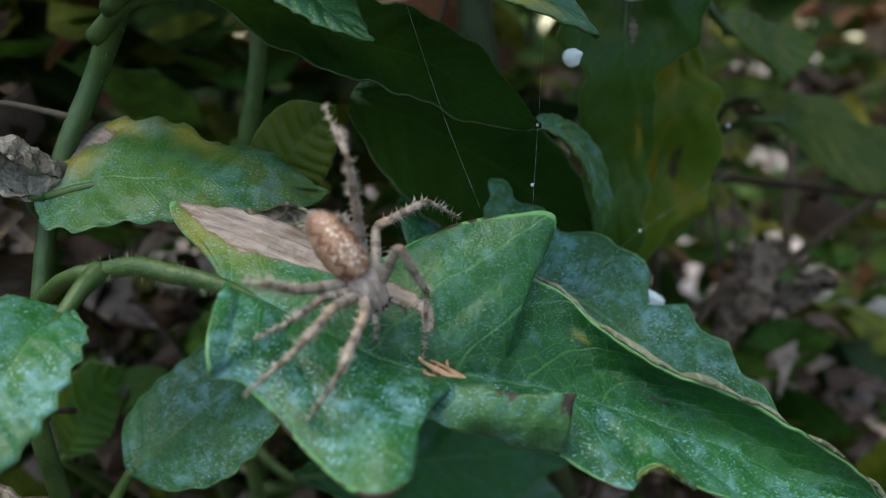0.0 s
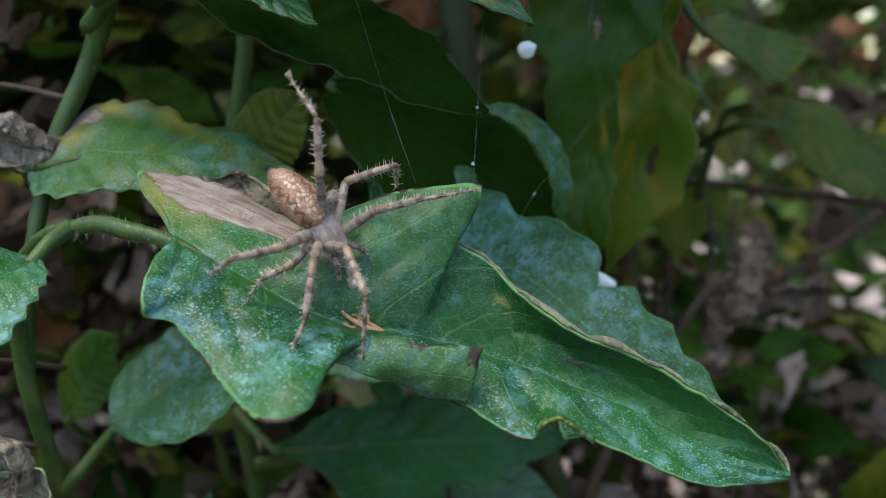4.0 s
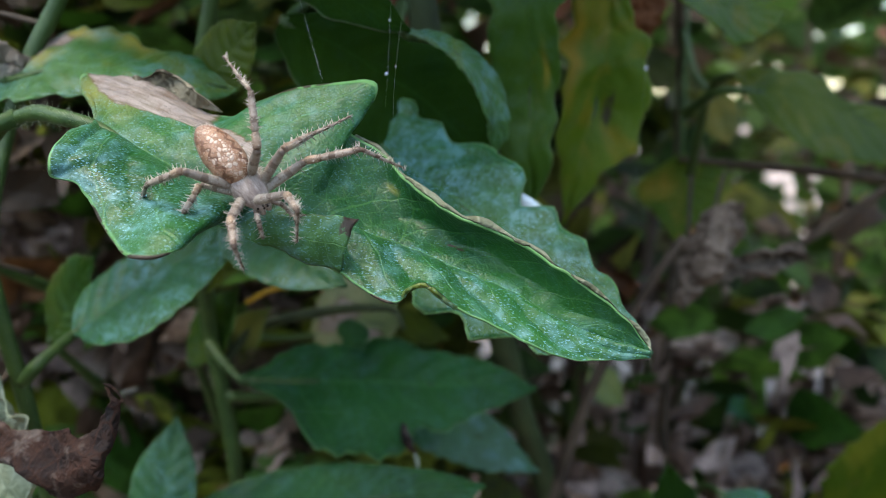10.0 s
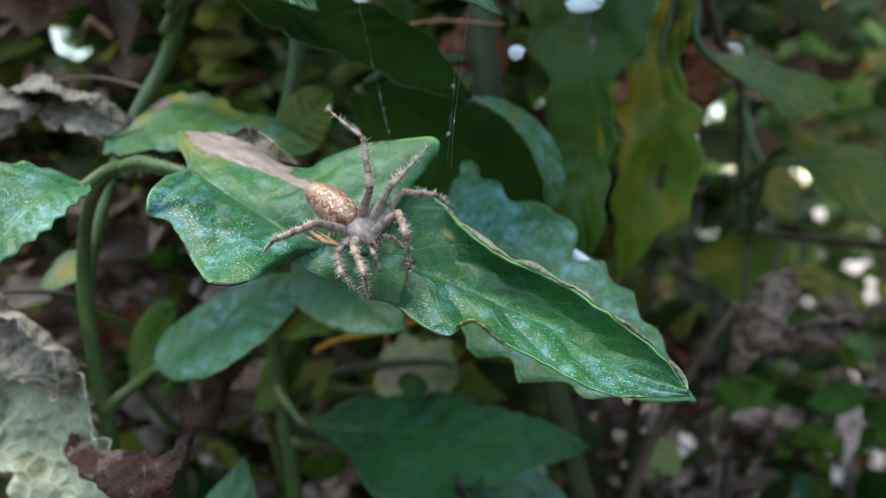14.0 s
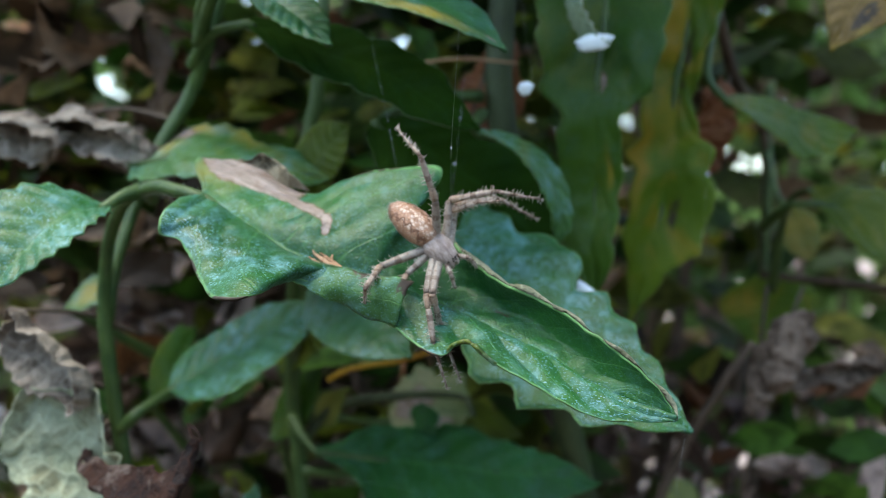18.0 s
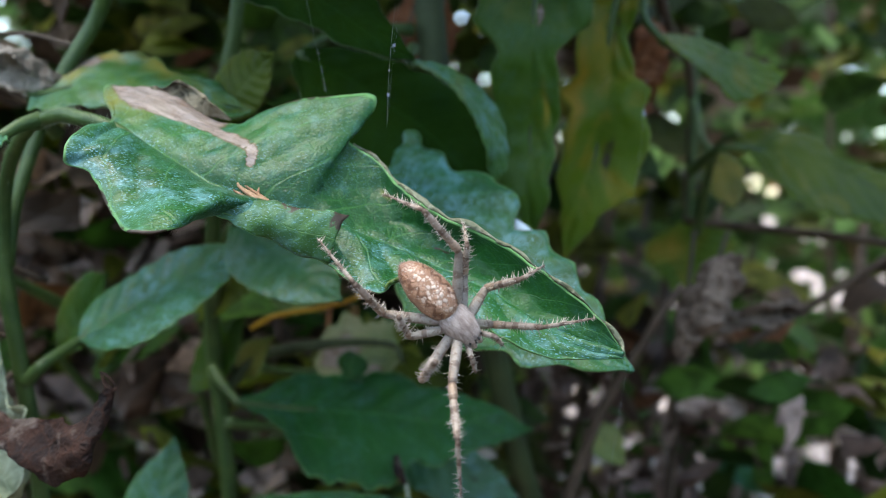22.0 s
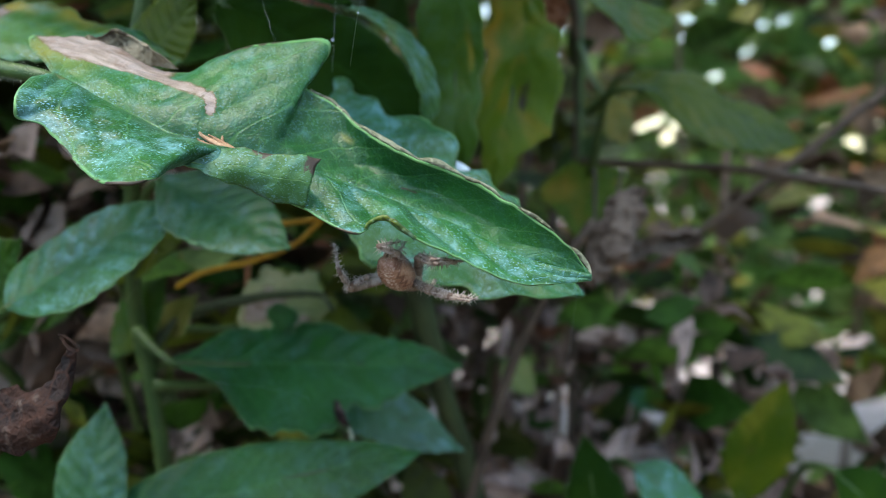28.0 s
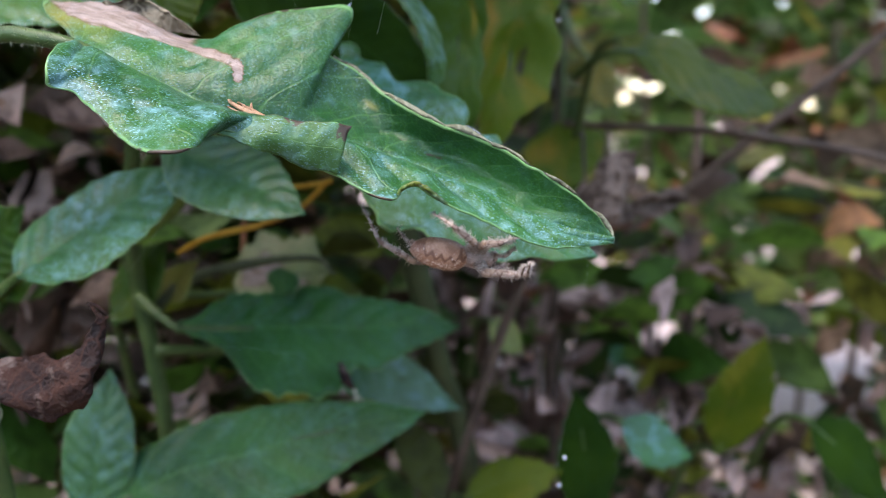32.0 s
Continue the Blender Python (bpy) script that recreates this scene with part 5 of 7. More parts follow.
    leaf_cloud(["dead leaves littering the soil"], 2500, [(-1.0, 1.2), (0.2, 1.3), (0.01, 0.05)], 0.03, [(fb, 1.0)], 13, None, "leaf_litter", 0.2)
    for x, y in ((0.045, 0.37), (0.062, 0.40), (0.075, 0.36), (0.10, 0.43), (0.03, 0.42), (0.155, 0.36)):
        tagged(tube("thicket_stem", [(x + 0.01, y, 0), (x, y, 0.45), (x - 0.004, y, 0.66), (x + 0.004, y + 0.03, 0.78)], [0.008, 0.006, 0.004, 0.002], TWIG, None, 8, 20, "", 0.3), "dark upright dry stem with peeling bark", "stem", "thicket stems")
    bark = plain_material("pale_dry_stalk", (0.38, 0.25, 0.21), (0.70, 0.54, 0.48), 55, 0.8, 0.001, c3=(0.12, 0.07, 0.05))
    for x, y, h in ((0.052, 0.33, 0.68), (0.068, 0.35, 0.69), (0.082, 0.32, 0.66), (0.090, 0.37, 0.70), (0.104, 0.34, 0.67), (0.118, 0.38, 0.69), (0.060, 0.31, 0.62), (0.046, 0.30, 0.70), (0.075, 0.33, 0.705), (0.097, 0.31, 0.65), (0.128, 0.35, 0.70), (0.110, 0.32, 0.62), (0.038, 0.34, 0.67)):
        tagged(tube("thicket_stem", [(x + 0.02, y, 0), (x + 0.003, y, 0.5), (x, y - 0.004, h - 0.05), (x + 0.006, y - 0.008, h)], [0.006, 0.0045, 0.004, 0.0015], bark, None, 8, 24, "", 0.5), "pale pinkish dry stalk with flaking bark", "stem", "thicket stems")
    rng = random.Random(8)
    for q in range(46):
        x, y = rng.uniform(-0.5, 0.6), rng.uniform(0.36, 0.9)
        h = rng.uniform(0.9, 1.5)
        lean = rng.uniform(-0.12, 0.12)
        pts = [(x, y, 0), (x + lean * 0.4 + rng.uniform(-0.03, 0.03), y, h * 0.4), (x + lean + rng.uniform(-0.03, 0.03), y, h)]
        tagged(tube("thicket_stem", pts, [0.005, 0.003, 0.001], TWIG if q % 3 else STEM_DARK, None, 6, 12), "thin dry stem in the thicket behind", "stem", "thicket stems")


# ---- small things ----
def build_small():
    # dried flower remnant lying on the leaf
    top = thing("dried_flower", "shrivelled straw-coloured dried flower lying on the leaf", "dried flower")
    up = np.array((0.2561, -0.6174, 0.7438))
    a, b = np.array((-0.0036, 0.0965, 0.7609)) + up * 0.0016, np.array((0.0043, 0.0948, 0.7574)) + up * 0.0015
    ahead = unit(b - a)
    side = np.cross(up, ahead)
    rng = random.Random(3)
    for q in range(14):
        w = (q - 6.5) / 6.5
        o1 = side * w * 0.0012 + up * rng.uniform(-0.0003, 0.0004)
        curl = side * rng.uniform(-0.0012, 0.0014) + up * rng.uniform(-0.0003, 0.0004)
        k0 = rng.uniform(0.0, 0.45)
        s0 = a + (b - a) * k0
        tube("petal", [s0 - ahead * 0.0006 + o1 * 1.6 + curl * 1.6, s0 - ahead * 0.0009 + o1 * 1.5 + curl, s0 + o1 * 1.2 + curl * 0.2, (s0 + b) / 2 + o1 * 1.0 + up * rng.uniform(-0.0002, 0.0003), b - ahead * 0.0012 + o1 * 0.6, b + o1 * 0.25], [0.00006, 0.00018, 0.00030, 0.00034, 0.00028, 0.00016], STRAW, top, 6, 22)
    # silk threads
    silk = Mat("silk")
    silk.put(silk.b.inputs["Base Color"], (0.55, 0.58, 0.6))
    silk.put(silk.b.inputs["Roughness"], 0.3)
    web = [[(-0.0075, 0.1200, 0.8120), (0.0000, 0.1155, 0.7900), (0.0050, 0.1110, 0.7778)], [(0.0145, 0.1210, 0.8140), (0.0128, 0.1200, 0.7740)], [(0.0180, 0.1400, 0.8200), (0.0220, 0.1405, 0.7985)],
           [(-0.0500, 0.1500, 0.7150), (-0.0330, 0.1450, 0.7310), (-0.0230, 0.1415, 0.7490)], [(0.0480, 0.1300, 0.6400), (0.0530, 0.1250, 0.6900), (0.0565, 0.1185, 0.7352)], [(-0.0150, 0.1400, 0.7120), (0.0000, 0.1680, 0.7000), (0.0130, 0.1690, 0.6830)],
           [(0.0560, 0.1700, 0.7560), (0.0570, 0.1700, 0.7900)], [(0.0281, 0.0700, 0.7920), (0.0215, 0.0903, 0.7795), (0.0191, 0.0990, 0.7729)]]
    for pts in web:
        ob = tube("silk_thread", pts, [0.000008, 0.000008], silk.m, None, 5, 12)
        tagged(ob, "fine pale spider silk thread", "silk", "silk threads")
    water = Mat("water_bead")
    water.put(water.b.inputs["Base Color"], (0.9, 0.95, 1.0))
    water.put(water.b.inputs["Roughness"], 0.05)
    water.put(water.b.inputs["Transmission Weight"], 0.6)
    bm = bmesh.new()
    bmesh.ops.create_icosphere(bm, subdivisions=2, radius=1)
    me = bpy.data.meshes.new("dew_bead")
    bm.to_mesh(me)
    bm.free()
    smooth(me)
    me.materials.append(water.m)
    for x, y, z, r in ((0.0128, 0.1202, 0.7795, 0.00025), (0.0133, 0.1203, 0.7880, 0.00022), (0.0545, 0.1240, 0.6950, 0.0004), (0.0538, 0.1245, 0.6890, 0.00035), (0.0568, 0.1700, 0.7830, 0.0004), (0.0521, 0.1262, 0.6800, 0.0003), (0.0215, 0.0903, 0.7795, 0.00014)):
        ob = new("dew_bead", me)
        ob.matrix_world = Matrix.Translation((x, y, z)) @ Matrix.Diagonal((r, r, r * 1.1, 1))
        tagged(ob, "tiny clear dew bead on a silk thread", "dew bead", "dew beads")


# ---- the spider ----
LENGTHS = {"1": (0.0073, 0.0024, 0.0056, 0.0078), "2": (0.0071, 0.0023, 0.0052, 0.0072), "3": (0.0050, 0.0016, 0.0028, 0.0040), "4": (0.0080, 0.0022, 0.0052, 0.0072)}
HIPS = {"L1": (0.0013, 0.0011), "L2": (0.0005, 0.0014), "L3": (-0.0004, 0.0014), "L4": (-0.0012, 0.0011), "R1": (0.0013, -0.0011), "R2": (0.0005, -0.0014), "R3": (-0.0004, -0.0014), "R4": (-0.0012, -0.0011)}


def spider_materials():
    k = Mat("abdomen_skin")
    o = k.coord("Object")
    pos = k.split(o)
    warp = k.t.nodes.new("ShaderNodeVectorMath")
    warp.operation = "ADD"
    k.put(warp.inputs[0], o)
    shift = k.t.nodes.new("ShaderNodeTexNoise")
    k.put(shift.inputs["Vector"], o)
    shift.inputs["Scale"].default_value = 1500
    scale = k.t.nodes.new("ShaderNodeVectorMath")
    scale.operation = "SCALE"
    k.put(scale.inputs[0], shift.outputs["Color"])
    scale.inputs["Scale"].default_value = 0.0003
    k.put(warp.inputs[1], scale.outputs[0])
    cell = k.cells(warp.outputs[0], 1750)
    tone = k.cells(warp.outputs[0], 1750, "F1", 1)
    t = k.t.nodes.new("ShaderNodeSeparateColor")
    k.put(t.inputs[0], tone)
    # pale plates, densest along the back
    back = k.math("SUBTRACT", 1.0, k.step(k.math("ABSOLUTE", pos[1]), 0.0003, 0.0018))
    plate = k.math("MULTIPLY", k.step(cell, 0.05, 0.14), k.step(k.math("ADD", k.math("ADD", k.math("MULTIPLY", t.outputs[0], 0.35), k.math("MULTIPLY", k.noise(o, 950, 3), 0.8)), k.math("MULTIPLY", back, 0.26)), 0.70, 0.80))
    base = k.mix(k.step(k.noise(o, 500, 3), 0.35, 0.65), (0.30, 0.15, 0.088), (0.45, 0.255, 0.165))
    wavy = k.math("ABSOLUTE", k.math("SUBTRACT", k.math("ABSOLUTE", pos[1]), k.math("ADD", 0.0016, k.math("MULTIPLY", k.math("SINE", k.math("MULTIPLY", pos[0], 4200)), 0.0003))))
    base = k.mix(k.math("SUBTRACT", 1.0, k.step(wavy, 0.0001, 0.0004)), base, (0.16, 0.07, 0.038))
    under = k.math("MAXIMUM", k.math("SUBTRACT", 1.0, k.step(pos[2], -0.0008, 0.0012)), k.math("SUBTRACT", 1.0, k.step(pos[0], -0.0100, -0.0080)))
    base = k.mix(k.math("MULTIPLY", under, 0.75), base, (0.20, 0.085, 0.05))
    plate = k.math("MULTIPLY", plate, k.math("SUBTRACT", 1.0, k.math("MULTIPLY", under, 0.8)))
    col = k.mix(plate, base, (0.60, 0.45, 0.36))
    col = k.mix(k.math("MULTIPLY", k.math("SUBTRACT", 1.0, k.step(cell, 0.0, 0.06)), 0.6), col, (0.20, 0.095, 0.055))
    nrm = k.bump(k.math("ADD", cell, k.math("MULTIPLY", k.noise(o, 5000, 2), 0.15)), 0.0002)
    abdomen = k.done(col, 0.5, nrm)
    k = Mat("carapace_skin")
    o = k.coord("Object")
    pos = k.split(o)
    n = k.noise(k.scaled(o, (1, 3, 1)), 900, 4)
    col = k.mix(k.step(n, 0.3, 0.7), (0.24, 0.175, 0.15), (0.45, 0.36, 0.32))
    col = k.mix(k.math("MULTIPLY", k.math("SUBTRACT", 1.0, k.step(k.math("ABSOLUTE", pos[1]), 0.0, 0.0004)), 0.45), col, (0.18, 0.12, 0.10))
    carapace = k.done(col, 0.45, k.bump(k.noise(o, 4000, 3), 0.0001), 0.12)
    def skin(name, pale, mid, bands, strength, sheer=0.2):
        """Leg skin: pale and half clear, with dark rings at the given places along the segment and fine brown specks."""
        k = Mat(name)
        along, o = k.split(k.coord("UV"))[0], k.coord("Object")
        wob = k.math("ADD", along, k.math("MULTIPLY", k.math("SUBTRACT", k.noise(o, 1100, 3), 0.5), 0.16))
        col = k.mix(k.step(k.noise(o, 800, 4, 0.6), 0.32, 0.68), mid, pale)
        ring = None
        for centre, half in bands:
            b = k.math("SUBTRACT", 1.0, k.step(k.math("ABSOLUTE", k.math("SUBTRACT", wob, centre)), half * 0.55, half))
            ring = b if ring is None else k.math("MAXIMUM", ring, b)
        col = k.mix(k.math("MULTIPLY", ring, strength), col, (0.10, 0.052, 0.032))
        col = k.mix(k.math("MULTIPLY", k.step(k.noise(o, 2600, 3, 0.6), 0.56, 0.66), 0.55), col, (0.17, 0.10, 0.07))
        return k.done(col, 0.36, k.bump(k.noise(o, 4500, 3), 0.00010), sheer, None, 0.5)
    thigh = skin("femur_skin", (0.42, 0.36, 0.31), (0.30, 0.235, 0.195), ((0.97, 0.10), (0.62, 0.07)), 0.55, 0.28)
    joint = skin("patella_skin", (0.46, 0.33, 0.24), (0.30, 0.19, 0.13), ((0.05, 0.2), (0.95, 0.2)), 0.5)
    leg = skin("tibia_skin", (0.44, 0.35, 0.29), (0.30, 0.215, 0.17), ((0.30, 0.12), (0.93, 0.17)), 0.75)
    foot = skin("metatarsus_skin", (0.43, 0.34, 0.28), (0.28, 0.20, 0.155), ((0.03, 0.06), (0.38, 0.10), (0.70, 0.08), (0.97, 0.14)), 0.8)
    k = Mat("claw_dark")
    claw = k.done(k.mix(k.noise(k.coord("Object"), 900), (0.07, 0.04, 0.025), (0.24, 0.15, 0.10)), 0.45)
    spine = plain_material("spine_pale", (0.48, 0.40, 0.33), (0.70, 0.62, 0.55), 900, 0.4)
    k = Mat("eye_black")
    eye = k.done((0.01, 0.008, 0.008), 0.1)
    return abdomen, carapace, thigh, joint, leg, foot, claw, spine, eye


def segment(name, length, r0, r1, mat, spine, parent, rng, swell=0.15, spikes=18, bend=0.0):
    """One leg segment along +x, with its spines, on its own map."""
    n, seg = 18, 10
    V, uv = [], []
    for i in range(n):
        a = i / (n - 1)
        r = (r0 + (r1 - r0) * a) * (1 + swell * math.sin(math.pi * min(1, a * 1.15))) * (0.8 if i in (0, n - 1) else 1)
        for j in range(seg):
            c = 2 * math.pi * j / seg
            V.append((a * length, r * math.cos(c), r * math.sin(c) + bend * math.sin(math.pi * a) * length))
            uv.append((a, j / seg))
    F = [(i * seg + j, i * seg + (j + 1) % seg, (i + 1) * seg + (j + 1) % seg, (i + 1) * seg + j) for i in range(n - 1) for j in range(seg)]
    F += [tuple(range(seg))[::-1], tuple(range((n - 1) * seg, n * seg))]
    body = len(F)
    for q in range(spikes + 60):
        long = q < spikes
        a = rng.uniform(0.08, 0.97)
        c = rng.choice((0.0, 1.0, 2.1, 3.1, 4.2, 5.3)) + rng.uniform(-0.3, 0.3) if long else rng.uniform(0, 6.28)
        r = r0 + (r1 - r0) * a
        d = np.array((rng.uniform(0.1, 0.55) if long else rng.uniform(0.3, 1.0), math.cos(c), math.sin(c)))
        d = d / np.linalg.norm(d)
        p = np.array((a * length, r * math.cos(c), r * math.sin(c) + bend * math.sin(math.pi * a) * length))
        h, w = (rng.uniform(0.0007, 0.0011), 0.000065) if long else (rng.uniform(0.0002, 0.00045), 0.00002)
        e1 = np.cross(d, (0.3, 0.2, 0.9))
        e1 = e1 / np.linalg.norm(e1) * w
        e2 = np.cross(d, e1)
        b = len(V)
        V += [tuple(p + e1), tuple(p - e1 * 0.5 + e2 * 0.87), tuple(p - e1 * 0.5 - e2 * 0.87), tuple(p + d * h)]
        uv += [(0.2, 0)] * 4
        F += [(b, b + 1, b + 3), (b + 1, b + 2, b + 3), (b + 2, b, b + 3)]
    ob = mesh_part(name, V, F, mat, parent)
    me = ob.data
    me.materials.append(spine)
    me.polygons.foreach_set("material_index", [0] * body + [1] * (len(F) - body))
    lay = me.uv_layers.new(name="map")
    for lp in me.loops:
        lay.data[lp.index].uv = uv[lp.vertex_index]
    return ob


def ellipsoid(name, centre, radii, mat, parent, label="", taper=0.0, fuzz=0, rng=None, hair=None, lump=0.0):
    nu, nv = 40, 28
    V = []
    for i in range(nv + 1):
        th = math.pi * i / nv
        for j in range(nu):
            c = 2 * math.pi * j / nu
            x = math.cos(th)
            r = math.sin(th) * (1 + taper * x)
            p = Vector((x * radii[0], r * math.cos(c) * radii[1], r * math.sin(c) * radii[2]))
            p *= 1 + lump * noise.noise(p * 900)
            V.append((centre[0] + p.x, centre[1] + p.y, centre[2] + p.z))
    F = [(i * nu + j, (i + 1) * nu + j, (i + 1) * nu + (j + 1) % nu, i * nu + (j + 1) % nu) for i in range(nv) for j in range(nu)]
    body = len(F)
    for q in range(fuzz):
        v = np.array(V[rng.randrange(nu, nu * nv)])
        d = (v - np.array(centre)) / np.array(radii) ** 2
        d = d / np.linalg.norm(d) + np.array((-0.7, 0, 0))
        e = np.array((0, 0.000018, 0.00001))
        b = len(V)
        V += [tuple(v + e), tuple(v - e), tuple(v + d / np.linalg.norm(d) * rng.uniform(0.0003, 0.0006))]
        F.append((b, b + 1, b + 2))
    ob = mesh_part(name, V, F, mat, parent, label)
    if fuzz:
        ob.data.materials.append(hair)
        ob.data.polygons.foreach_set("material_index", [0] * body + [1] * fuzz)
    return ob


def build_spider():
    abdomen, carapace, thigh, joint, leg, foot, claw, spine, eye = spider_materials()
    rng = random.Random(21)
    top = thing("garden_spider", "beige garden spider with cream-mottled brown abdomen and banded spiny legs", "spider")
    # the body's own space: +x ahead, +y to its left, +z up; the origin at the middle of the carapace
    belly = ellipsoid("abdomen", (-0.0056, 0, 0.0010), (0.0048, 0.0026, 0.0025), abdomen, top, "brown abdomen with cream plates and fine hairs", 0.10, 500, rng, spine, 0.05)
    ellipsoid("spinneret", (-0.0101, 0, 0.0000), (0.0005, 0.0004, 0.0004), claw, belly)
    shell = ellipsoid("cephalothorax", (0.0004, 0, 0.0003), (0.0032, 0.0022, 0.0016), carapace, top, "greyish beige hairy carapace", -0.18, 260, rng, spine, 0.06)
    for sy in (-1, 1):
        ellipsoid("jaw", (0.0032, 0.0005 * sy, -0.0004), (0.0008, 0.0005, 0.0010), carapace, shell)
        for ex, ey, ez in ((0.0033, 0.00025, 0.0011), (0.0035, 0.00028, 0.0006), (0.0031, 0.0010, 0.0007)):
            ellipsoid("eye", (ex, ey * sy, ez), (0.00016, 0.00016, 0.00016), eye, shell)
        p1 = segment("palp", 0.0024, 0.00036, 0.00032, leg, spine, top, rng, 0.1, 8)
        p1.matrix_local = Matrix.Translation((0.0026, 0.0010 * sy, -0.0002)) @ Euler((0, radians(-12), radians(28 * sy))).to_matrix().to_4x4()
        p2 = segment("palp_tip", 0.0026, 0.00034, 0.00022, leg, spine, p1, rng, 0.1, 8)
        p2.matrix_local = Matrix.Translation((0.0023, 0, 0)) @ Euler((0, radians(62), radians(-14 * sy))).to_matrix().to_4x4()
    legs = {}
    for key in HIPS:
        a, p, b, c = LENGTHS[key[1]]
        k = 0.86 if key[1] == "3" else 1.0
        shin = segment("tibia", b, 0.00050 * k, 0.00040 * k, leg, spine, top, rng, 0.10, 40, 0.0)
        legs[key] = (segment("femur", a, 0.00062 * k, 0.00054 * k, thigh, spine, top, rng, 0.20, 20, 0.0),
                     segment("patella", p, 0.00052 * k, 0.00050 * k, joint, spine, top, rng, 0.12, 9, 0.03),
                     shin,
                     segment("metatarsus", c, 0.00033 * k, 0.00012 * k, foot, spine, top, rng, 0.05, 34, -0.015))
        claw_tip = segment("claw", 0.0006, 0.00011 * k, 0.00004 * k, claw, spine, legs[key][3], rng, 0.0, 2, -0.1)
        claw_tip.matrix_local = Matrix.Translation((c * 0.985, 0, 0)) @ Euler((0, radians(25), 0)).to_matrix().to_4x4()
    return top, legs


STEPS = []


def step(t, body, tail, up=None, **feet):
    STEPS.append((t, body, tail, up, feet))


def steps():
    """Where the carapace, the abdomen's end and each leg's knee, ankle and foot are, second by second."""
    step(0, (-0.0091, 0.0947, 0.7721), (-0.0145, 0.0952, 0.7793), (0.15, -0.78, 0.6), L1=(-0.0050, 0.0920, 0.7773, -0.0019, 0.0955, 0.7709, -0.0022, 0.0954, 0.7631), L2=(-0.0081, 0.1001, 0.7778, -0.0020, 0.1037, 0.7803, 0.0021, 0.1087, 0.7772), L3=(-0.0105, 0.0964, 0.7775, -0.0116, 0.0933, 0.7804, -0.0130, 0.0967, 0.7789), L4=(-0.0095, 0.0925, 0.7809, -0.0100, 0.0894, 0.7876, -0.0130, 0.0938, 0.7925), R1=(-0.0083, 0.0871, 0.7713, -0.0105, 0.0808, 0.7669, -0.0142, 0.0834, 0.7605), R2=(-0.0118, 0.0874, 0.7718, -0.0143, 0.0807, 0.7699, -0.0197, 0.0792, 0.7653), R3=(-0.0134, 0.0903, 0.7719, -0.0168, 0.0885, 0.7697, -0.0204, 0.0882, 0.7680), R4=(-0.0159, 0.0884, 0.7733, -0.0178, 0.0818, 0.7760, -0.0214, 0.0879, 0.7746))
    step(1, (-0.0069, 0.0973, 0.7735), (-0.0127, 0.0978, 0.7811), (0.15, -0.78, 0.6), L1=(-0.0023, 0.0942, 0.7782, 0.0005, 0.0887, 0.7731, -0.0001, 0.0931, 0.7667), L2=(-0.0063, 0.0995, 0.7807, -0.0005, 0.1041, 0.7819, 0.0029, 0.1084, 0.7773), L3=(-0.0087, 0.0989, 0.7788, -0.0088, 0.0953, 0.7813, -0.0108, 0.0986, 0.7802), L4=(-0.0079, 0.0942, 0.7817, -0.0086, 0.0944, 0.7891, -0.0129, 0.0977, 0.7939), R1=(-0.0042, 0.0902, 0.7724, -0.0006, 0.0916, 0.7653, 0.0013, 0.0895, 0.7581), R2=(-0.0088, 0.0898, 0.7727, -0.0109, 0.0866, 0.7662, -0.0152, 0.0844, 0.7609), R3=(-0.0106, 0.0924, 0.7726, -0.0126, 0.0907, 0.7691, -0.0144, 0.0905, 0.7656), R4=(-0.0114, 0.0896, 0.7745, -0.0152, 0.0835, 0.7764, -0.0207, 0.0876, 0.7742))
    step(2, (-0.0048, 0.0977, 0.7731), (-0.0110, 0.0982, 0.7798), (0.15, -0.78, 0.6), L1=(0.0011, 0.0941, 0.7765, 0.0067, 0.0998, 0.7764, 0.0138, 0.1025, 0.7783), L2=(-0.0040, 0.1044, 0.7776, 0.0010, 0.1094, 0.7801, 0.0024, 0.1153, 0.7761), L3=(-0.0056, 0.1021, 0.7775, -0.0040, 0.0983, 0.7792, -0.0061, 0.1006, 0.7766), L4=(-0.0055, 0.0940, 0.7809, -0.0064, 0.0946, 0.7883, -0.0105, 0.0979, 0.7932), R1=(-0.0010, 0.0911, 0.7723, 0.0012, 0.0934, 0.7649, 0.0013, 0.0895, 0.7582), R2=(-0.0055, 0.0902, 0.7704, -0.0056, 0.0867, 0.7638, -0.0078, 0.0850, 0.7572), R3=(-0.0090, 0.0942, 0.7698, -0.0118, 0.0924, 0.7669, -0.0148, 0.0921, 0.7642), R4=(-0.0092, 0.0900, 0.7720, -0.0145, 0.0850, 0.7708, -0.0192, 0.0892, 0.7673))
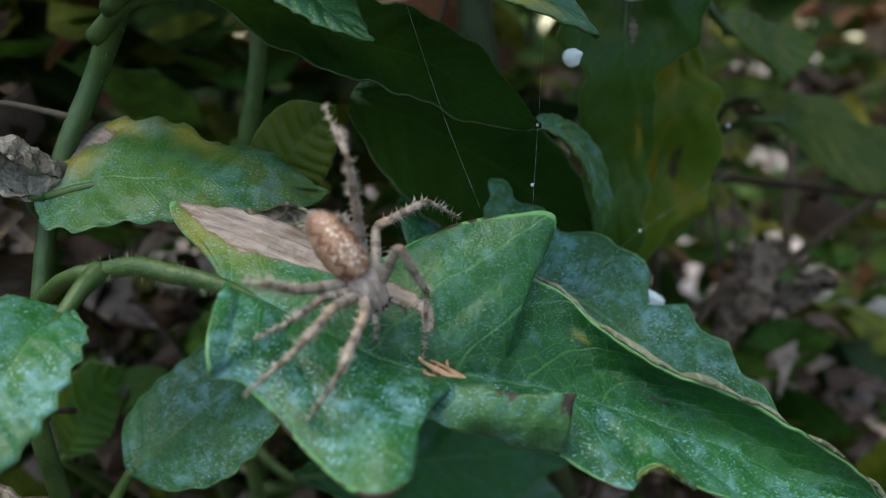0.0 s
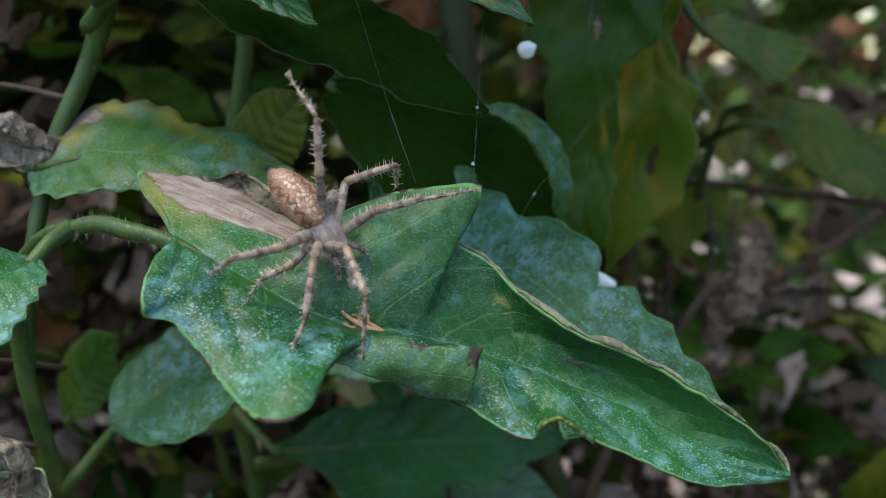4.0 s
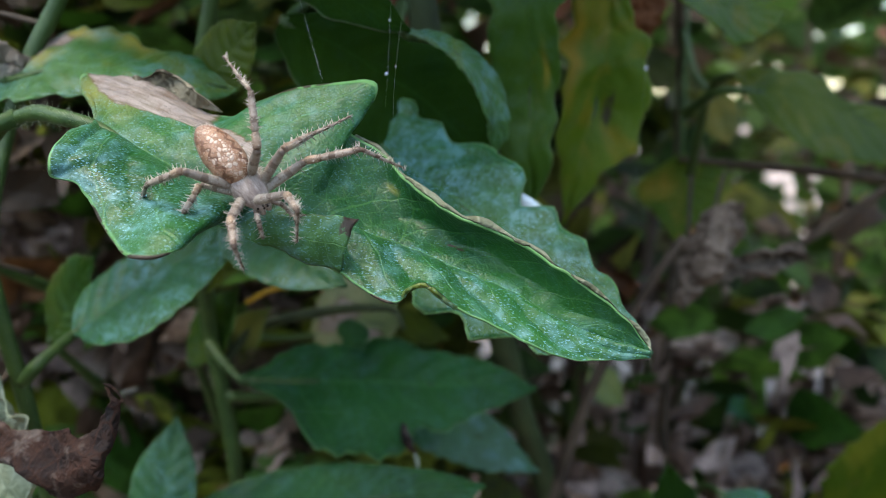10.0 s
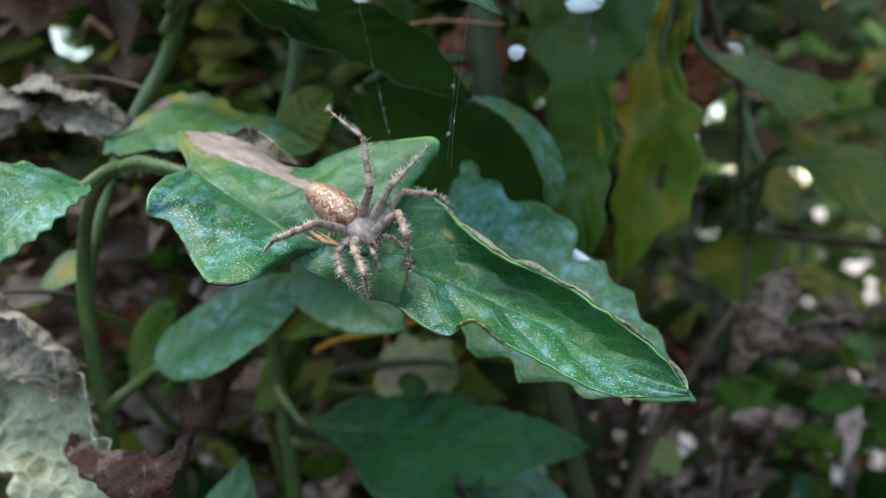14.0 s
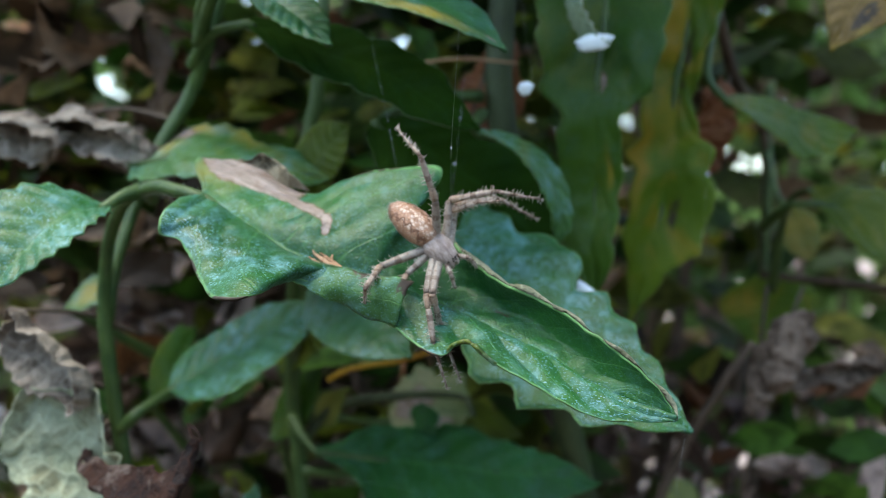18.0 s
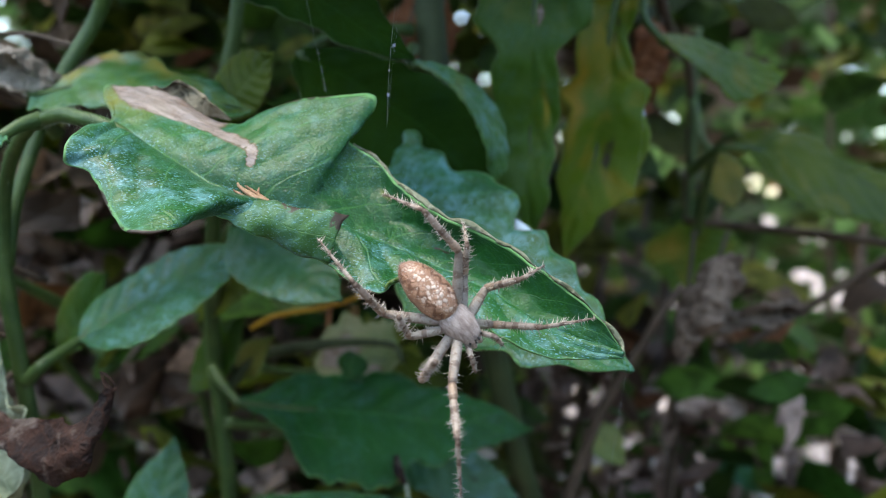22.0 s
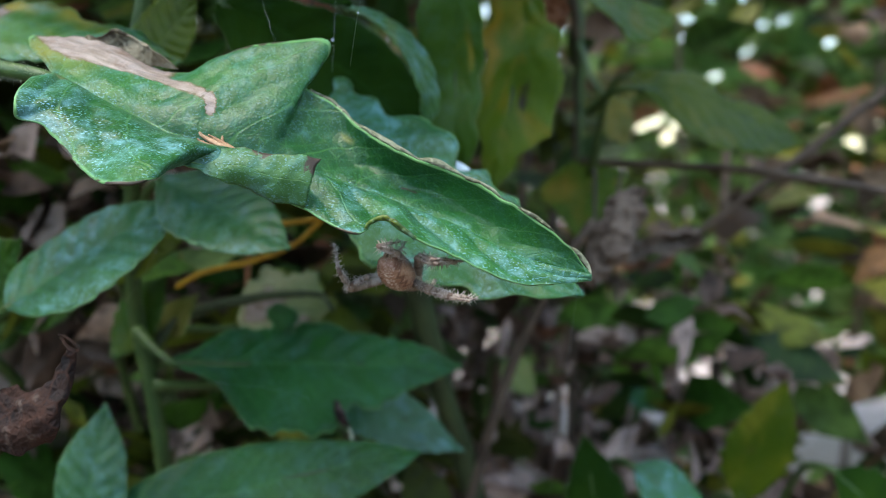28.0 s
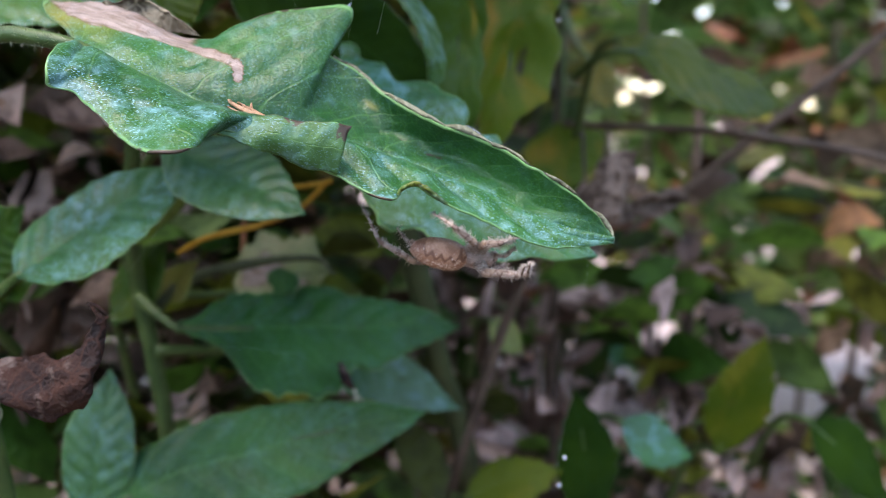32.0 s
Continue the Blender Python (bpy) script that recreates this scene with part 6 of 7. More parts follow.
    step(3, (-0.0047, 0.0981, 0.7734), (-0.0113, 0.0986, 0.7794), (0.15, -0.78, 0.6), L1=(0.0012, 0.0939, 0.7761, 0.0067, 0.0998, 0.7764, 0.0140, 0.1017, 0.7784), L2=(-0.0038, 0.1044, 0.7785, 0.0019, 0.1003, 0.7811, 0.0030, 0.1066, 0.7778), L3=(-0.0054, 0.1028, 0.7776, -0.0053, 0.0984, 0.7772, -0.0061, 0.1022, 0.7764), L4=(-0.0050, 0.0935, 0.7805, -0.0061, 0.0947, 0.7878, -0.0101, 0.0972, 0.7932), R1=(-0.0012, 0.0912, 0.7722, 0.0021, 0.0852, 0.7679, 0.0017, 0.0850, 0.7602), R2=(-0.0054, 0.0905, 0.7712, -0.0056, 0.0879, 0.7641, -0.0082, 0.0854, 0.7579), R3=(-0.0081, 0.0945, 0.7694, -0.0114, 0.0926, 0.7672, -0.0146, 0.0921, 0.7649), R4=(-0.0083, 0.0901, 0.7726, -0.0109, 0.0833, 0.7739, -0.0165, 0.0861, 0.7704))
    step(6, (-0.0064, 0.0956, 0.7719), (-0.0112, 0.0961, 0.7792), (0.15, -0.78, 0.6), L1=(0.0009, 0.0984, 0.7750, 0.0080, 0.0960, 0.7778, 0.0150, 0.0994, 0.7782), L2=(-0.0027, 0.0979, 0.7785, 0.0016, 0.1037, 0.7806, 0.0025, 0.1100, 0.7773), L3=(-0.0039, 0.0994, 0.7765, -0.0037, 0.0951, 0.7753, -0.0050, 0.0988, 0.7746), L4=(-0.0045, 0.0928, 0.7801, -0.0039, 0.0911, 0.7873, -0.0077, 0.0945, 0.7924), R1=(-0.0014, 0.0905, 0.7722, 0.0022, 0.0854, 0.7671, 0.0015, 0.0870, 0.7595), R2=(-0.0043, 0.0887, 0.7703, -0.0052, 0.0854, 0.7637, -0.0081, 0.0836, 0.7573), R3=(-0.0079, 0.0903, 0.7704, -0.0115, 0.0897, 0.7679, -0.0137, 0.0887, 0.7647), R4=(-0.0087, 0.0874, 0.7723, -0.0154, 0.0889, 0.7695, -0.0207, 0.0924, 0.7663))
    step(7, (-0.0020, 0.0951, 0.7700), (-0.0064, 0.0956, 0.7772), (0.15, -0.78, 0.6), L1=(0.0054, 0.0945, 0.7731, 0.0105, 0.1003, 0.7711, 0.0171, 0.1021, 0.7674), L2=(0.0019, 0.0962, 0.7767, 0.0039, 0.1033, 0.7782, 0.0034, 0.1103, 0.7796), L3=(-0.0001, 0.0998, 0.7740, 0.0015, 0.0959, 0.7755, 0.0010, 0.0992, 0.7733), L4=(0.0007, 0.0918, 0.7777, 0.0007, 0.0918, 0.7851, -0.0033, 0.0938, 0.7908), R1=(0.0005, 0.0885, 0.7710, 0.0032, 0.0826, 0.7664, 0.0017, 0.0858, 0.7594), R2=(-0.0045, 0.0879, 0.7672, -0.0056, 0.0847, 0.7606, -0.0089, 0.0826, 0.7545), R3=(-0.0069, 0.0927, 0.7668, -0.0091, 0.0903, 0.7638, -0.0102, 0.0886, 0.7603), R4=(-0.0072, 0.0878, 0.7701, -0.0112, 0.0819, 0.7683, -0.0169, 0.0827, 0.7639))
    step(8, (0.0030, 0.0911, 0.7649), (-0.0017, 0.0916, 0.7713), (0.15, -0.78, 0.6), L1=(0.0081, 0.0858, 0.7663, 0.0106, 0.0928, 0.7632, 0.0113, 0.0988, 0.7584), L2=(0.0037, 0.0988, 0.7672, 0.0099, 0.0977, 0.7713, 0.0136, 0.1031, 0.7742), L3=(0.0021, 0.0966, 0.7674, 0.0042, 0.0948, 0.7709, 0.0027, 0.0983, 0.7696), L4=(0.0052, 0.0860, 0.7711, 0.0040, 0.0888, 0.7778, -0.0001, 0.0898, 0.7836), R1=(0.0051, 0.0840, 0.7650, 0.0071, 0.0766, 0.7628, 0.0040, 0.0816, 0.7578), R2=(0.0012, 0.0838, 0.7653, -0.0043, 0.0859, 0.7608, -0.0070, 0.0824, 0.7551), R3=(0.0011, 0.0857, 0.7639, -0.0022, 0.0872, 0.7614, -0.0044, 0.0898, 0.7592), R4=(-0.0003, 0.0831, 0.7664, -0.0075, 0.0843, 0.7659, -0.0142, 0.0837, 0.7632))
    step(9, (0.0032, 0.0883, 0.7626), (-0.0030, 0.0888, 0.7684), (0.15, -0.78, 0.6), L1=(0.0099, 0.0858, 0.7662, 0.0140, 0.0926, 0.7657, 0.0161, 0.0998, 0.7634), L2=(0.0077, 0.0857, 0.7680, 0.0094, 0.0926, 0.7703, 0.0134, 0.0977, 0.7736), L3=(0.0027, 0.0934, 0.7663, 0.0035, 0.0907, 0.7697, 0.0038, 0.0917, 0.7658), L4=(0.0056, 0.0838, 0.7692, 0.0035, 0.0882, 0.7748, -0.0007, 0.0914, 0.7796), R1=(0.0091, 0.0837, 0.7629, 0.0132, 0.0769, 0.7619, 0.0087, 0.0816, 0.7575), R2=(0.0007, 0.0815, 0.7640, 0.0008, 0.0743, 0.7619, -0.0036, 0.0765, 0.7566), R3=(-0.0015, 0.0844, 0.7631, -0.0049, 0.0866, 0.7612, -0.0069, 0.0895, 0.7594), R4=(-0.0015, 0.0813, 0.7658, -0.0084, 0.0842, 0.7658, -0.0149, 0.0855, 0.7632))
    step(10, (0.0020, 0.0887, 0.7633), (-0.0043, 0.0892, 0.7699), (0.15, -0.78, 0.6), L1=(0.0094, 0.0901, 0.7671, 0.0171, 0.0896, 0.7689, 0.0216, 0.0954, 0.7662), L2=(0.0074, 0.0872, 0.7687, 0.0090, 0.0943, 0.7705, 0.0127, 0.0999, 0.7729), L3=(0.0009, 0.0943, 0.7654, 0.0032, 0.0907, 0.7644, 0.0015, 0.0941, 0.7631), L4=(0.0053, 0.0838, 0.7688, 0.0042, 0.0848, 0.7761, -0.0007, 0.0881, 0.7803), R1=(0.0086, 0.0852, 0.7631, 0.0125, 0.0783, 0.7621, 0.0103, 0.0841, 0.7573), R2=(0.0026, 0.0814, 0.7603, 0.0058, 0.0750, 0.7580, 0.0044, 0.0809, 0.7541), R3=(-0.0037, 0.0862, 0.7639, -0.0055, 0.0846, 0.7602, -0.0064, 0.0843, 0.7563), R4=(-0.0042, 0.0824, 0.7659, -0.0107, 0.0851, 0.7636, -0.0148, 0.0895, 0.7597))
    step(11, (0.0019, 0.0902, 0.7646), (-0.0050, 0.0907, 0.7703), (0.15, -0.78, 0.6), L1=(0.0093, 0.0931, 0.7681, 0.0172, 0.0933, 0.7692, 0.0201, 0.0999, 0.7662), L2=(0.0070, 0.0899, 0.7707, 0.0108, 0.0959, 0.7730, 0.0121, 0.1030, 0.7732), L3=(0.0006, 0.0959, 0.7666, 0.0025, 0.0919, 0.7667, 0.0012, 0.0951, 0.7646), L4=(0.0058, 0.0864, 0.7707, 0.0043, 0.0882, 0.7777, -0.0017, 0.0895, 0.7815), R1=(0.0090, 0.0895, 0.7657, 0.0130, 0.0839, 0.7617, 0.0121, 0.0898, 0.7567), R2=(-0.0007, 0.0829, 0.7626, -0.0037, 0.0827, 0.7557, -0.0057, 0.0801, 0.7493), R3=(-0.0038, 0.0875, 0.7637, -0.0055, 0.0854, 0.7602, -0.0065, 0.0846, 0.7564), R4=(-0.0038, 0.0834, 0.7668, -0.0049, 0.0763, 0.7652, -0.0094, 0.0798, 0.7608))
    step(12, (0.0050, 0.0921, 0.7651), (-0.0021, 0.0926, 0.7706), (0.15, -0.78, 0.6), L1=(0.0109, 0.0944, 0.7705, 0.0172, 0.0993, 0.7697, 0.0185, 0.1060, 0.7660), L2=(0.0098, 0.0931, 0.7715, 0.0088, 0.1002, 0.7737, 0.0111, 0.1058, 0.7776), L3=(0.0041, 0.0965, 0.7696, 0.0065, 0.0929, 0.7686, 0.0049, 0.0963, 0.7671), L4=(0.0093, 0.0886, 0.7711, 0.0069, 0.0890, 0.7781, 0.0007, 0.0903, 0.7815), R1=(0.0111, 0.0928, 0.7679, 0.0142, 0.0868, 0.7636, 0.0129, 0.0928, 0.7588), R2=(0.0071, 0.0850, 0.7622, 0.0110, 0.0805, 0.7578, 0.0111, 0.0849, 0.7521), R3=(-0.0006, 0.0895, 0.7634, -0.0029, 0.0869, 0.7607, -0.0054, 0.0858, 0.7578), R4=(0.0014, 0.0842, 0.7667, -0.0046, 0.0854, 0.7627, -0.0086, 0.0861, 0.7567))
    step(13, (0.0074, 0.0911, 0.7634), (-0.0008, 0.0916, 0.7685), (0.15, -0.78, 0.6), L1=(0.0134, 0.0925, 0.7690, 0.0180, 0.0990, 0.7689, 0.0182, 0.1064, 0.7663), L2=(0.0117, 0.0923, 0.7702, 0.0113, 0.0996, 0.7721, 0.0138, 0.1050, 0.7762), L3=(0.0060, 0.0959, 0.7674, 0.0083, 0.0921, 0.7676, 0.0072, 0.0952, 0.7653), L4=(0.0100, 0.0872, 0.7701, 0.0076, 0.0893, 0.7769, 0.0019, 0.0909, 0.7808), R1=(0.0141, 0.0907, 0.7658, 0.0176, 0.0843, 0.7627, 0.0157, 0.0898, 0.7575), R2=(0.0097, 0.0841, 0.7603, 0.0131, 0.0780, 0.7575, 0.0115, 0.0843, 0.7544), R3=(0.0054, 0.0864, 0.7598, 0.0075, 0.0842, 0.7567, 0.0101, 0.0857, 0.7541), R4=(0.0039, 0.0831, 0.7644, -0.0029, 0.0836, 0.7615, -0.0082, 0.0853, 0.7570))
    step(14, (0.0075, 0.0910, 0.7633), (-0.0007, 0.0915, 0.7684), (0.15, -0.78, 0.6), L1=(0.0131, 0.0930, 0.7691, 0.0165, 0.1002, 0.7687, 0.0177, 0.1076, 0.7665), L2=(0.0119, 0.0911, 0.7699, 0.0120, 0.0981, 0.7724, 0.0139, 0.1038, 0.7764), L3=(0.0058, 0.0958, 0.7671, 0.0080, 0.0920, 0.7675, 0.0071, 0.0950, 0.7650), L4=(0.0104, 0.0868, 0.7695, 0.0089, 0.0872, 0.7767, 0.0030, 0.0881, 0.7807), R1=(0.0137, 0.0900, 0.7663, 0.0171, 0.0835, 0.7632, 0.0164, 0.0891, 0.7578), R2=(0.0093, 0.0836, 0.7613, 0.0132, 0.0782, 0.7579, 0.0116, 0.0844, 0.7545), R3=(0.0057, 0.0862, 0.7599, 0.0078, 0.0836, 0.7570, 0.0101, 0.0854, 0.7543), R4=(0.0039, 0.0830, 0.7644, -0.0029, 0.0837, 0.7616, -0.0082, 0.0853, 0.7570))
    step(17, (0.0167, 0.0981, 0.7660), (0.0071, 0.0986, 0.7703), (0.15, -0.78, 0.6), L1=(0.0210, 0.0995, 0.7728, 0.0270, 0.1033, 0.7691, 0.0286, 0.1051, 0.7617), L2=(0.0230, 0.1006, 0.7710, 0.0305, 0.1011, 0.7702, 0.0369, 0.1015, 0.7671), L3=(0.0170, 0.1031, 0.7701, 0.0201, 0.1010, 0.7723, 0.0187, 0.1039, 0.7700), L4=(0.0182, 0.0936, 0.7724, 0.0163, 0.0931, 0.7796, 0.0099, 0.0928, 0.7829), R1=(0.0218, 0.0980, 0.7703, 0.0266, 0.0924, 0.7673, 0.0267, 0.0996, 0.7643), R2=(0.0201, 0.0921, 0.7614, 0.0258, 0.0926, 0.7566, 0.0316, 0.0951, 0.7532), R3=(0.0125, 0.0961, 0.7615, 0.0113, 0.0946, 0.7575, 0.0109, 0.0943, 0.7535), R4=(0.0106, 0.0917, 0.7630, 0.0095, 0.0853, 0.7594, 0.0047, 0.0880, 0.7546))
    step(18, (0.0182, 0.0968, 0.7644), (0.0104, 0.0973, 0.7698), (0.15, -0.78, 0.6), L1=(0.0196, 0.0998, 0.7712, 0.0251, 0.1053, 0.7731, 0.0310, 0.1094, 0.7700), L2=(0.0193, 0.0976, 0.7720, 0.0263, 0.0996, 0.7738, 0.0331, 0.1018, 0.7730), L3=(0.0196, 0.0981, 0.7702, 0.0236, 0.0984, 0.7720, 0.0276, 0.0989, 0.7724), L4=(0.0187, 0.0926, 0.7717, 0.0171, 0.0893, 0.7781, 0.0120, 0.0921, 0.7824), R1=(0.0195, 0.0912, 0.7577, 0.0200, 0.0959, 0.7512, 0.0237, 0.0946, 0.7445), R2=(0.0184, 0.0917, 0.7576, 0.0202, 0.0909, 0.7503, 0.0222, 0.0926, 0.7436), R3=(0.0139, 0.0948, 0.7600, 0.0134, 0.0921, 0.7566, 0.0114, 0.0928, 0.7532), R4=(0.0099, 0.0935, 0.7610, 0.0105, 0.0867, 0.7581, 0.0082, 0.0922, 0.7540))
    step(19, (0.0223, 0.0830, 0.7602), (0.0172, 0.0830, 0.7687), (0.15, -0.85, 0.45), L1=(0.0299, 0.0797, 0.7595, 0.0347, 0.0855, 0.7568, 0.0425, 0.0856, 0.7562), L2=(0.0279, 0.0798, 0.7643, 0.0318, 0.0851, 0.7679, 0.0359, 0.0882, 0.7729), L3=(0.0236, 0.0873, 0.7647, 0.0262, 0.0845, 0.7668, 0.0266, 0.0884, 0.7676), L4=(0.0223, 0.0835, 0.7697, 0.0197, 0.0835, 0.7766, 0.0180, 0.0778, 0.7806), R1=(0.0235, 0.0791, 0.7524, 0.0270, 0.0723, 0.7502, 0.0286, 0.0772, 0.7443), R2=(0.0197, 0.0812, 0.7523, 0.0247, 0.0759, 0.7502, 0.0259, 0.0823, 0.7470), R3=(0.0174, 0.0810, 0.7567, 0.0173, 0.0770, 0.7550, 0.0162, 0.0808, 0.7547), R4=(0.0166, 0.0762, 0.7589, 0.0115, 0.0814, 0.7583, 0.0084, 0.0878, 0.7569))
    step(20, (0.0300, 0.0810, 0.7555), (0.0246, 0.0810, 0.7640), (0.15, -0.85, 0.45), L1=(0.0329, 0.0886, 0.7528, 0.0362, 0.0958, 0.7520, 0.0404, 0.1021, 0.7537), L2=(0.0379, 0.0814, 0.7583, 0.0396, 0.0886, 0.7576, 0.0435, 0.0946, 0.7561), L3=(0.0311, 0.0859, 0.7594, 0.0318, 0.0825, 0.7621, 0.0309, 0.0859, 0.7639), L4=(0.0291, 0.0815, 0.7649, 0.0255, 0.0819, 0.7714, 0.0227, 0.0767, 0.7755), R1=(0.0297, 0.0765, 0.7479, 0.0313, 0.0707, 0.7427, 0.0308, 0.0702, 0.7349), R2=(0.0266, 0.0768, 0.7490, 0.0289, 0.0698, 0.7478, 0.0265, 0.0765, 0.7472), R3=(0.0247, 0.0791, 0.7525, 0.0241, 0.0747, 0.7523, 0.0226, 0.0783, 0.7513), R4=(0.0211, 0.0780, 0.7542, 0.0161, 0.0835, 0.7541, 0.0110, 0.0880, 0.7564))
    step(21, (0.0332, 0.0820, 0.7492), (0.0271, 0.0820, 0.7571), (0.15, -0.85, 0.45), L1=(0.0392, 0.0770, 0.7497, 0.0464, 0.0805, 0.7492, 0.0519, 0.0860, 0.7492), L2=(0.0368, 0.0886, 0.7529, 0.0415, 0.0832, 0.7553, 0.0443, 0.0898, 0.7548), L3=(0.0346, 0.0834, 0.7551, 0.0357, 0.0812, 0.7588, 0.0345, 0.0848, 0.7601), L4=(0.0322, 0.0895, 0.7548, 0.0314, 0.0844, 0.7601, 0.0267, 0.0891, 0.7628), R1=(0.0354, 0.0768, 0.7427, 0.0382, 0.0694, 0.7420, 0.0398, 0.0763, 0.7387), R2=(0.0297, 0.0796, 0.7417, 0.0346, 0.0849, 0.7394, 0.0277, 0.0871, 0.7395), R3=(0.0322, 0.0808, 0.7438, 0.0326, 0.0764, 0.7431, 0.0312, 0.0800, 0.7420), R4=(0.0246, 0.0841, 0.7462, 0.0232, 0.0778, 0.7499, 0.0193, 0.0828, 0.7532))
    step(22, (0.0346, 0.0830, 0.7468), (0.0269, 0.0830, 0.7533), (0.15, -0.85, 0.45), L1=(0.0379, 0.0908, 0.7457, 0.0451, 0.0876, 0.7465, 0.0514, 0.0920, 0.7476), L2=(0.0369, 0.0900, 0.7507, 0.0421, 0.0850, 0.7528, 0.0443, 0.0917, 0.7542), L3=(0.0349, 0.0843, 0.7529, 0.0353, 0.0826, 0.7569, 0.0341, 0.0855, 0.7594), L4=(0.0344, 0.0820, 0.7560, 0.0303, 0.0784, 0.7610, 0.0243, 0.0820, 0.7626), R1=(0.0354, 0.0776, 0.7400, 0.0376, 0.0719, 0.7348, 0.0380, 0.0742, 0.7274), R2=(0.0309, 0.0805, 0.7394, 0.0339, 0.0748, 0.7433, 0.0316, 0.0810, 0.7405), R3=(0.0288, 0.0812, 0.7446, 0.0279, 0.0782, 0.7477, 0.0274, 0.0816, 0.7457), R4=(0.0253, 0.0806, 0.7474, 0.0231, 0.0750, 0.7516, 0.0178, 0.0765, 0.7564))
    step(23, (0.0370, 0.0840, 0.7452), (0.0289, 0.0840, 0.7520), (0.15, -0.85, 0.45), L1=(0.0396, 0.0916, 0.7425, 0.0464, 0.0879, 0.7444, 0.0519, 0.0926, 0.7472), L2=(0.0388, 0.0913, 0.7487, 0.0429, 0.0866, 0.7528, 0.0446, 0.0936, 0.7535), L3=(0.0382, 0.0835, 0.7510, 0.0396, 0.0808, 0.7542, 0.0404, 0.0841, 0.7564), L4=(0.0350, 0.0835, 0.7543, 0.0318, 0.0788, 0.7591, 0.0259, 0.0813, 0.7624), R1=(0.0377, 0.0799, 0.7373, 0.0406, 0.0738, 0.7330, 0.0414, 0.0772, 0.7260), R2=(0.0359, 0.0768, 0.7420, 0.0377, 0.0839, 0.7435, 0.0337, 0.0880, 0.7391), R3=(0.0310, 0.0824, 0.7438, 0.0280, 0.0850, 0.7457, 0.0262, 0.0860, 0.7491), R4=(0.0276, 0.0818, 0.7452, 0.0233, 0.0778, 0.7497, 0.0183, 0.0784, 0.7549))
    step(24, (0.0367, 0.0860, 0.7427), (0.0284, 0.0850, 0.7468), (0.1, -0.95, -0.1), L1=(0.0414, 0.0799, 0.7417, 0.0458, 0.0864, 0.7433, 0.0514, 0.0890, 0.7481), L2=(0.0388, 0.0805, 0.7478, 0.0390, 0.0876, 0.7504, 0.0393, 0.0930, 0.7551), L3=(0.0383, 0.0829, 0.7477, 0.0395, 0.0829, 0.7519, 0.0400, 0.0841, 0.7556), L4=(0.0337, 0.0797, 0.7484, 0.0290, 0.0799, 0.7541, 0.0254, 0.0839, 0.7589), R1=(0.0438, 0.0861, 0.7377, 0.0479, 0.0798, 0.7404, 0.0505, 0.0870, 0.7418), R2=(0.0430, 0.0862, 0.7383, 0.0481, 0.0812, 0.7405, 0.0502, 0.0880, 0.7412), R3=(0.0308, 0.0853, 0.7414, 0.0270, 0.0849, 0.7436, 0.0242, 0.0854, 0.7464), R4=(0.0297, 0.0804, 0.7418, 0.0252, 0.0856, 0.7444, 0.0211, 0.0893, 0.7490))
    step(25, (0.0383, 0.0900, 0.7406), (0.0293, 0.0890, 0.7451), (0.1, -0.95, -0.1), L1=(0.0437, 0.0846, 0.7388, 0.0482, 0.0906, 0.7415, 0.0514, 0.0940, 0.7477), L2=(0.0430, 0.0843, 0.7429, 0.0436, 0.0795, 0.7372, 0.0430, 0.0855, 0.7411), L3=(0.0403, 0.0863, 0.7447, 0.0408, 0.0822, 0.7461, 0.0405, 0.0861, 0.7465), L4=(0.0311, 0.0895, 0.7466, 0.0290, 0.0845, 0.7516, 0.0263, 0.0880, 0.7572), R1=(0.0447, 0.0878, 0.7355, 0.0508, 0.0904, 0.7401, 0.0532, 0.0930, 0.7470), R2=(0.0431, 0.0863, 0.7420, 0.0439, 0.0798, 0.7383, 0.0432, 0.0866, 0.7405), R3=(0.0326, 0.0897, 0.7411, 0.0306, 0.0863, 0.7431, 0.0282, 0.0884, 0.7455), R4=(0.0297, 0.0868, 0.7421, 0.0263, 0.0934, 0.7422, 0.0219, 0.0979, 0.7456))
    step(28, (0.0279, 0.1040, 0.7404), (0.0252, 0.0954, 0.7450), (0.0, -0.35, -0.93), L1=(0.0302, 0.0987, 0.7449, 0.0331, 0.0912, 0.7450, 0.0367, 0.0980, 0.7440), L2=(0.0298, 0.0978, 0.7447, 0.0333, 0.0912, 0.7444, 0.0357, 0.0980, 0.7437), L3=(0.0271, 0.0999, 0.7444, 0.0264, 0.0956, 0.7447, 0.0276, 0.0991, 0.7462), L4=(0.0270, 0.0963, 0.7451, 0.0247, 0.0893, 0.7460, 0.0270, 0.0961, 0.7469), R1=(0.0316, 0.0988, 0.7397, 0.0367, 0.0927, 0.7389, 0.0388, 0.0853, 0.7404), R2=(0.0312, 0.0991, 0.7393, 0.0356, 0.0931, 0.7389, 0.0380, 0.0864, 0.7399), R3=(0.0218, 0.1037, 0.7405, 0.0196, 0.1000, 0.7399, 0.0180, 0.1033, 0.7384), R4=(0.0191, 0.1029, 0.7385, 0.0179, 0.0967, 0.7423, 0.0162, 0.1030, 0.7453))
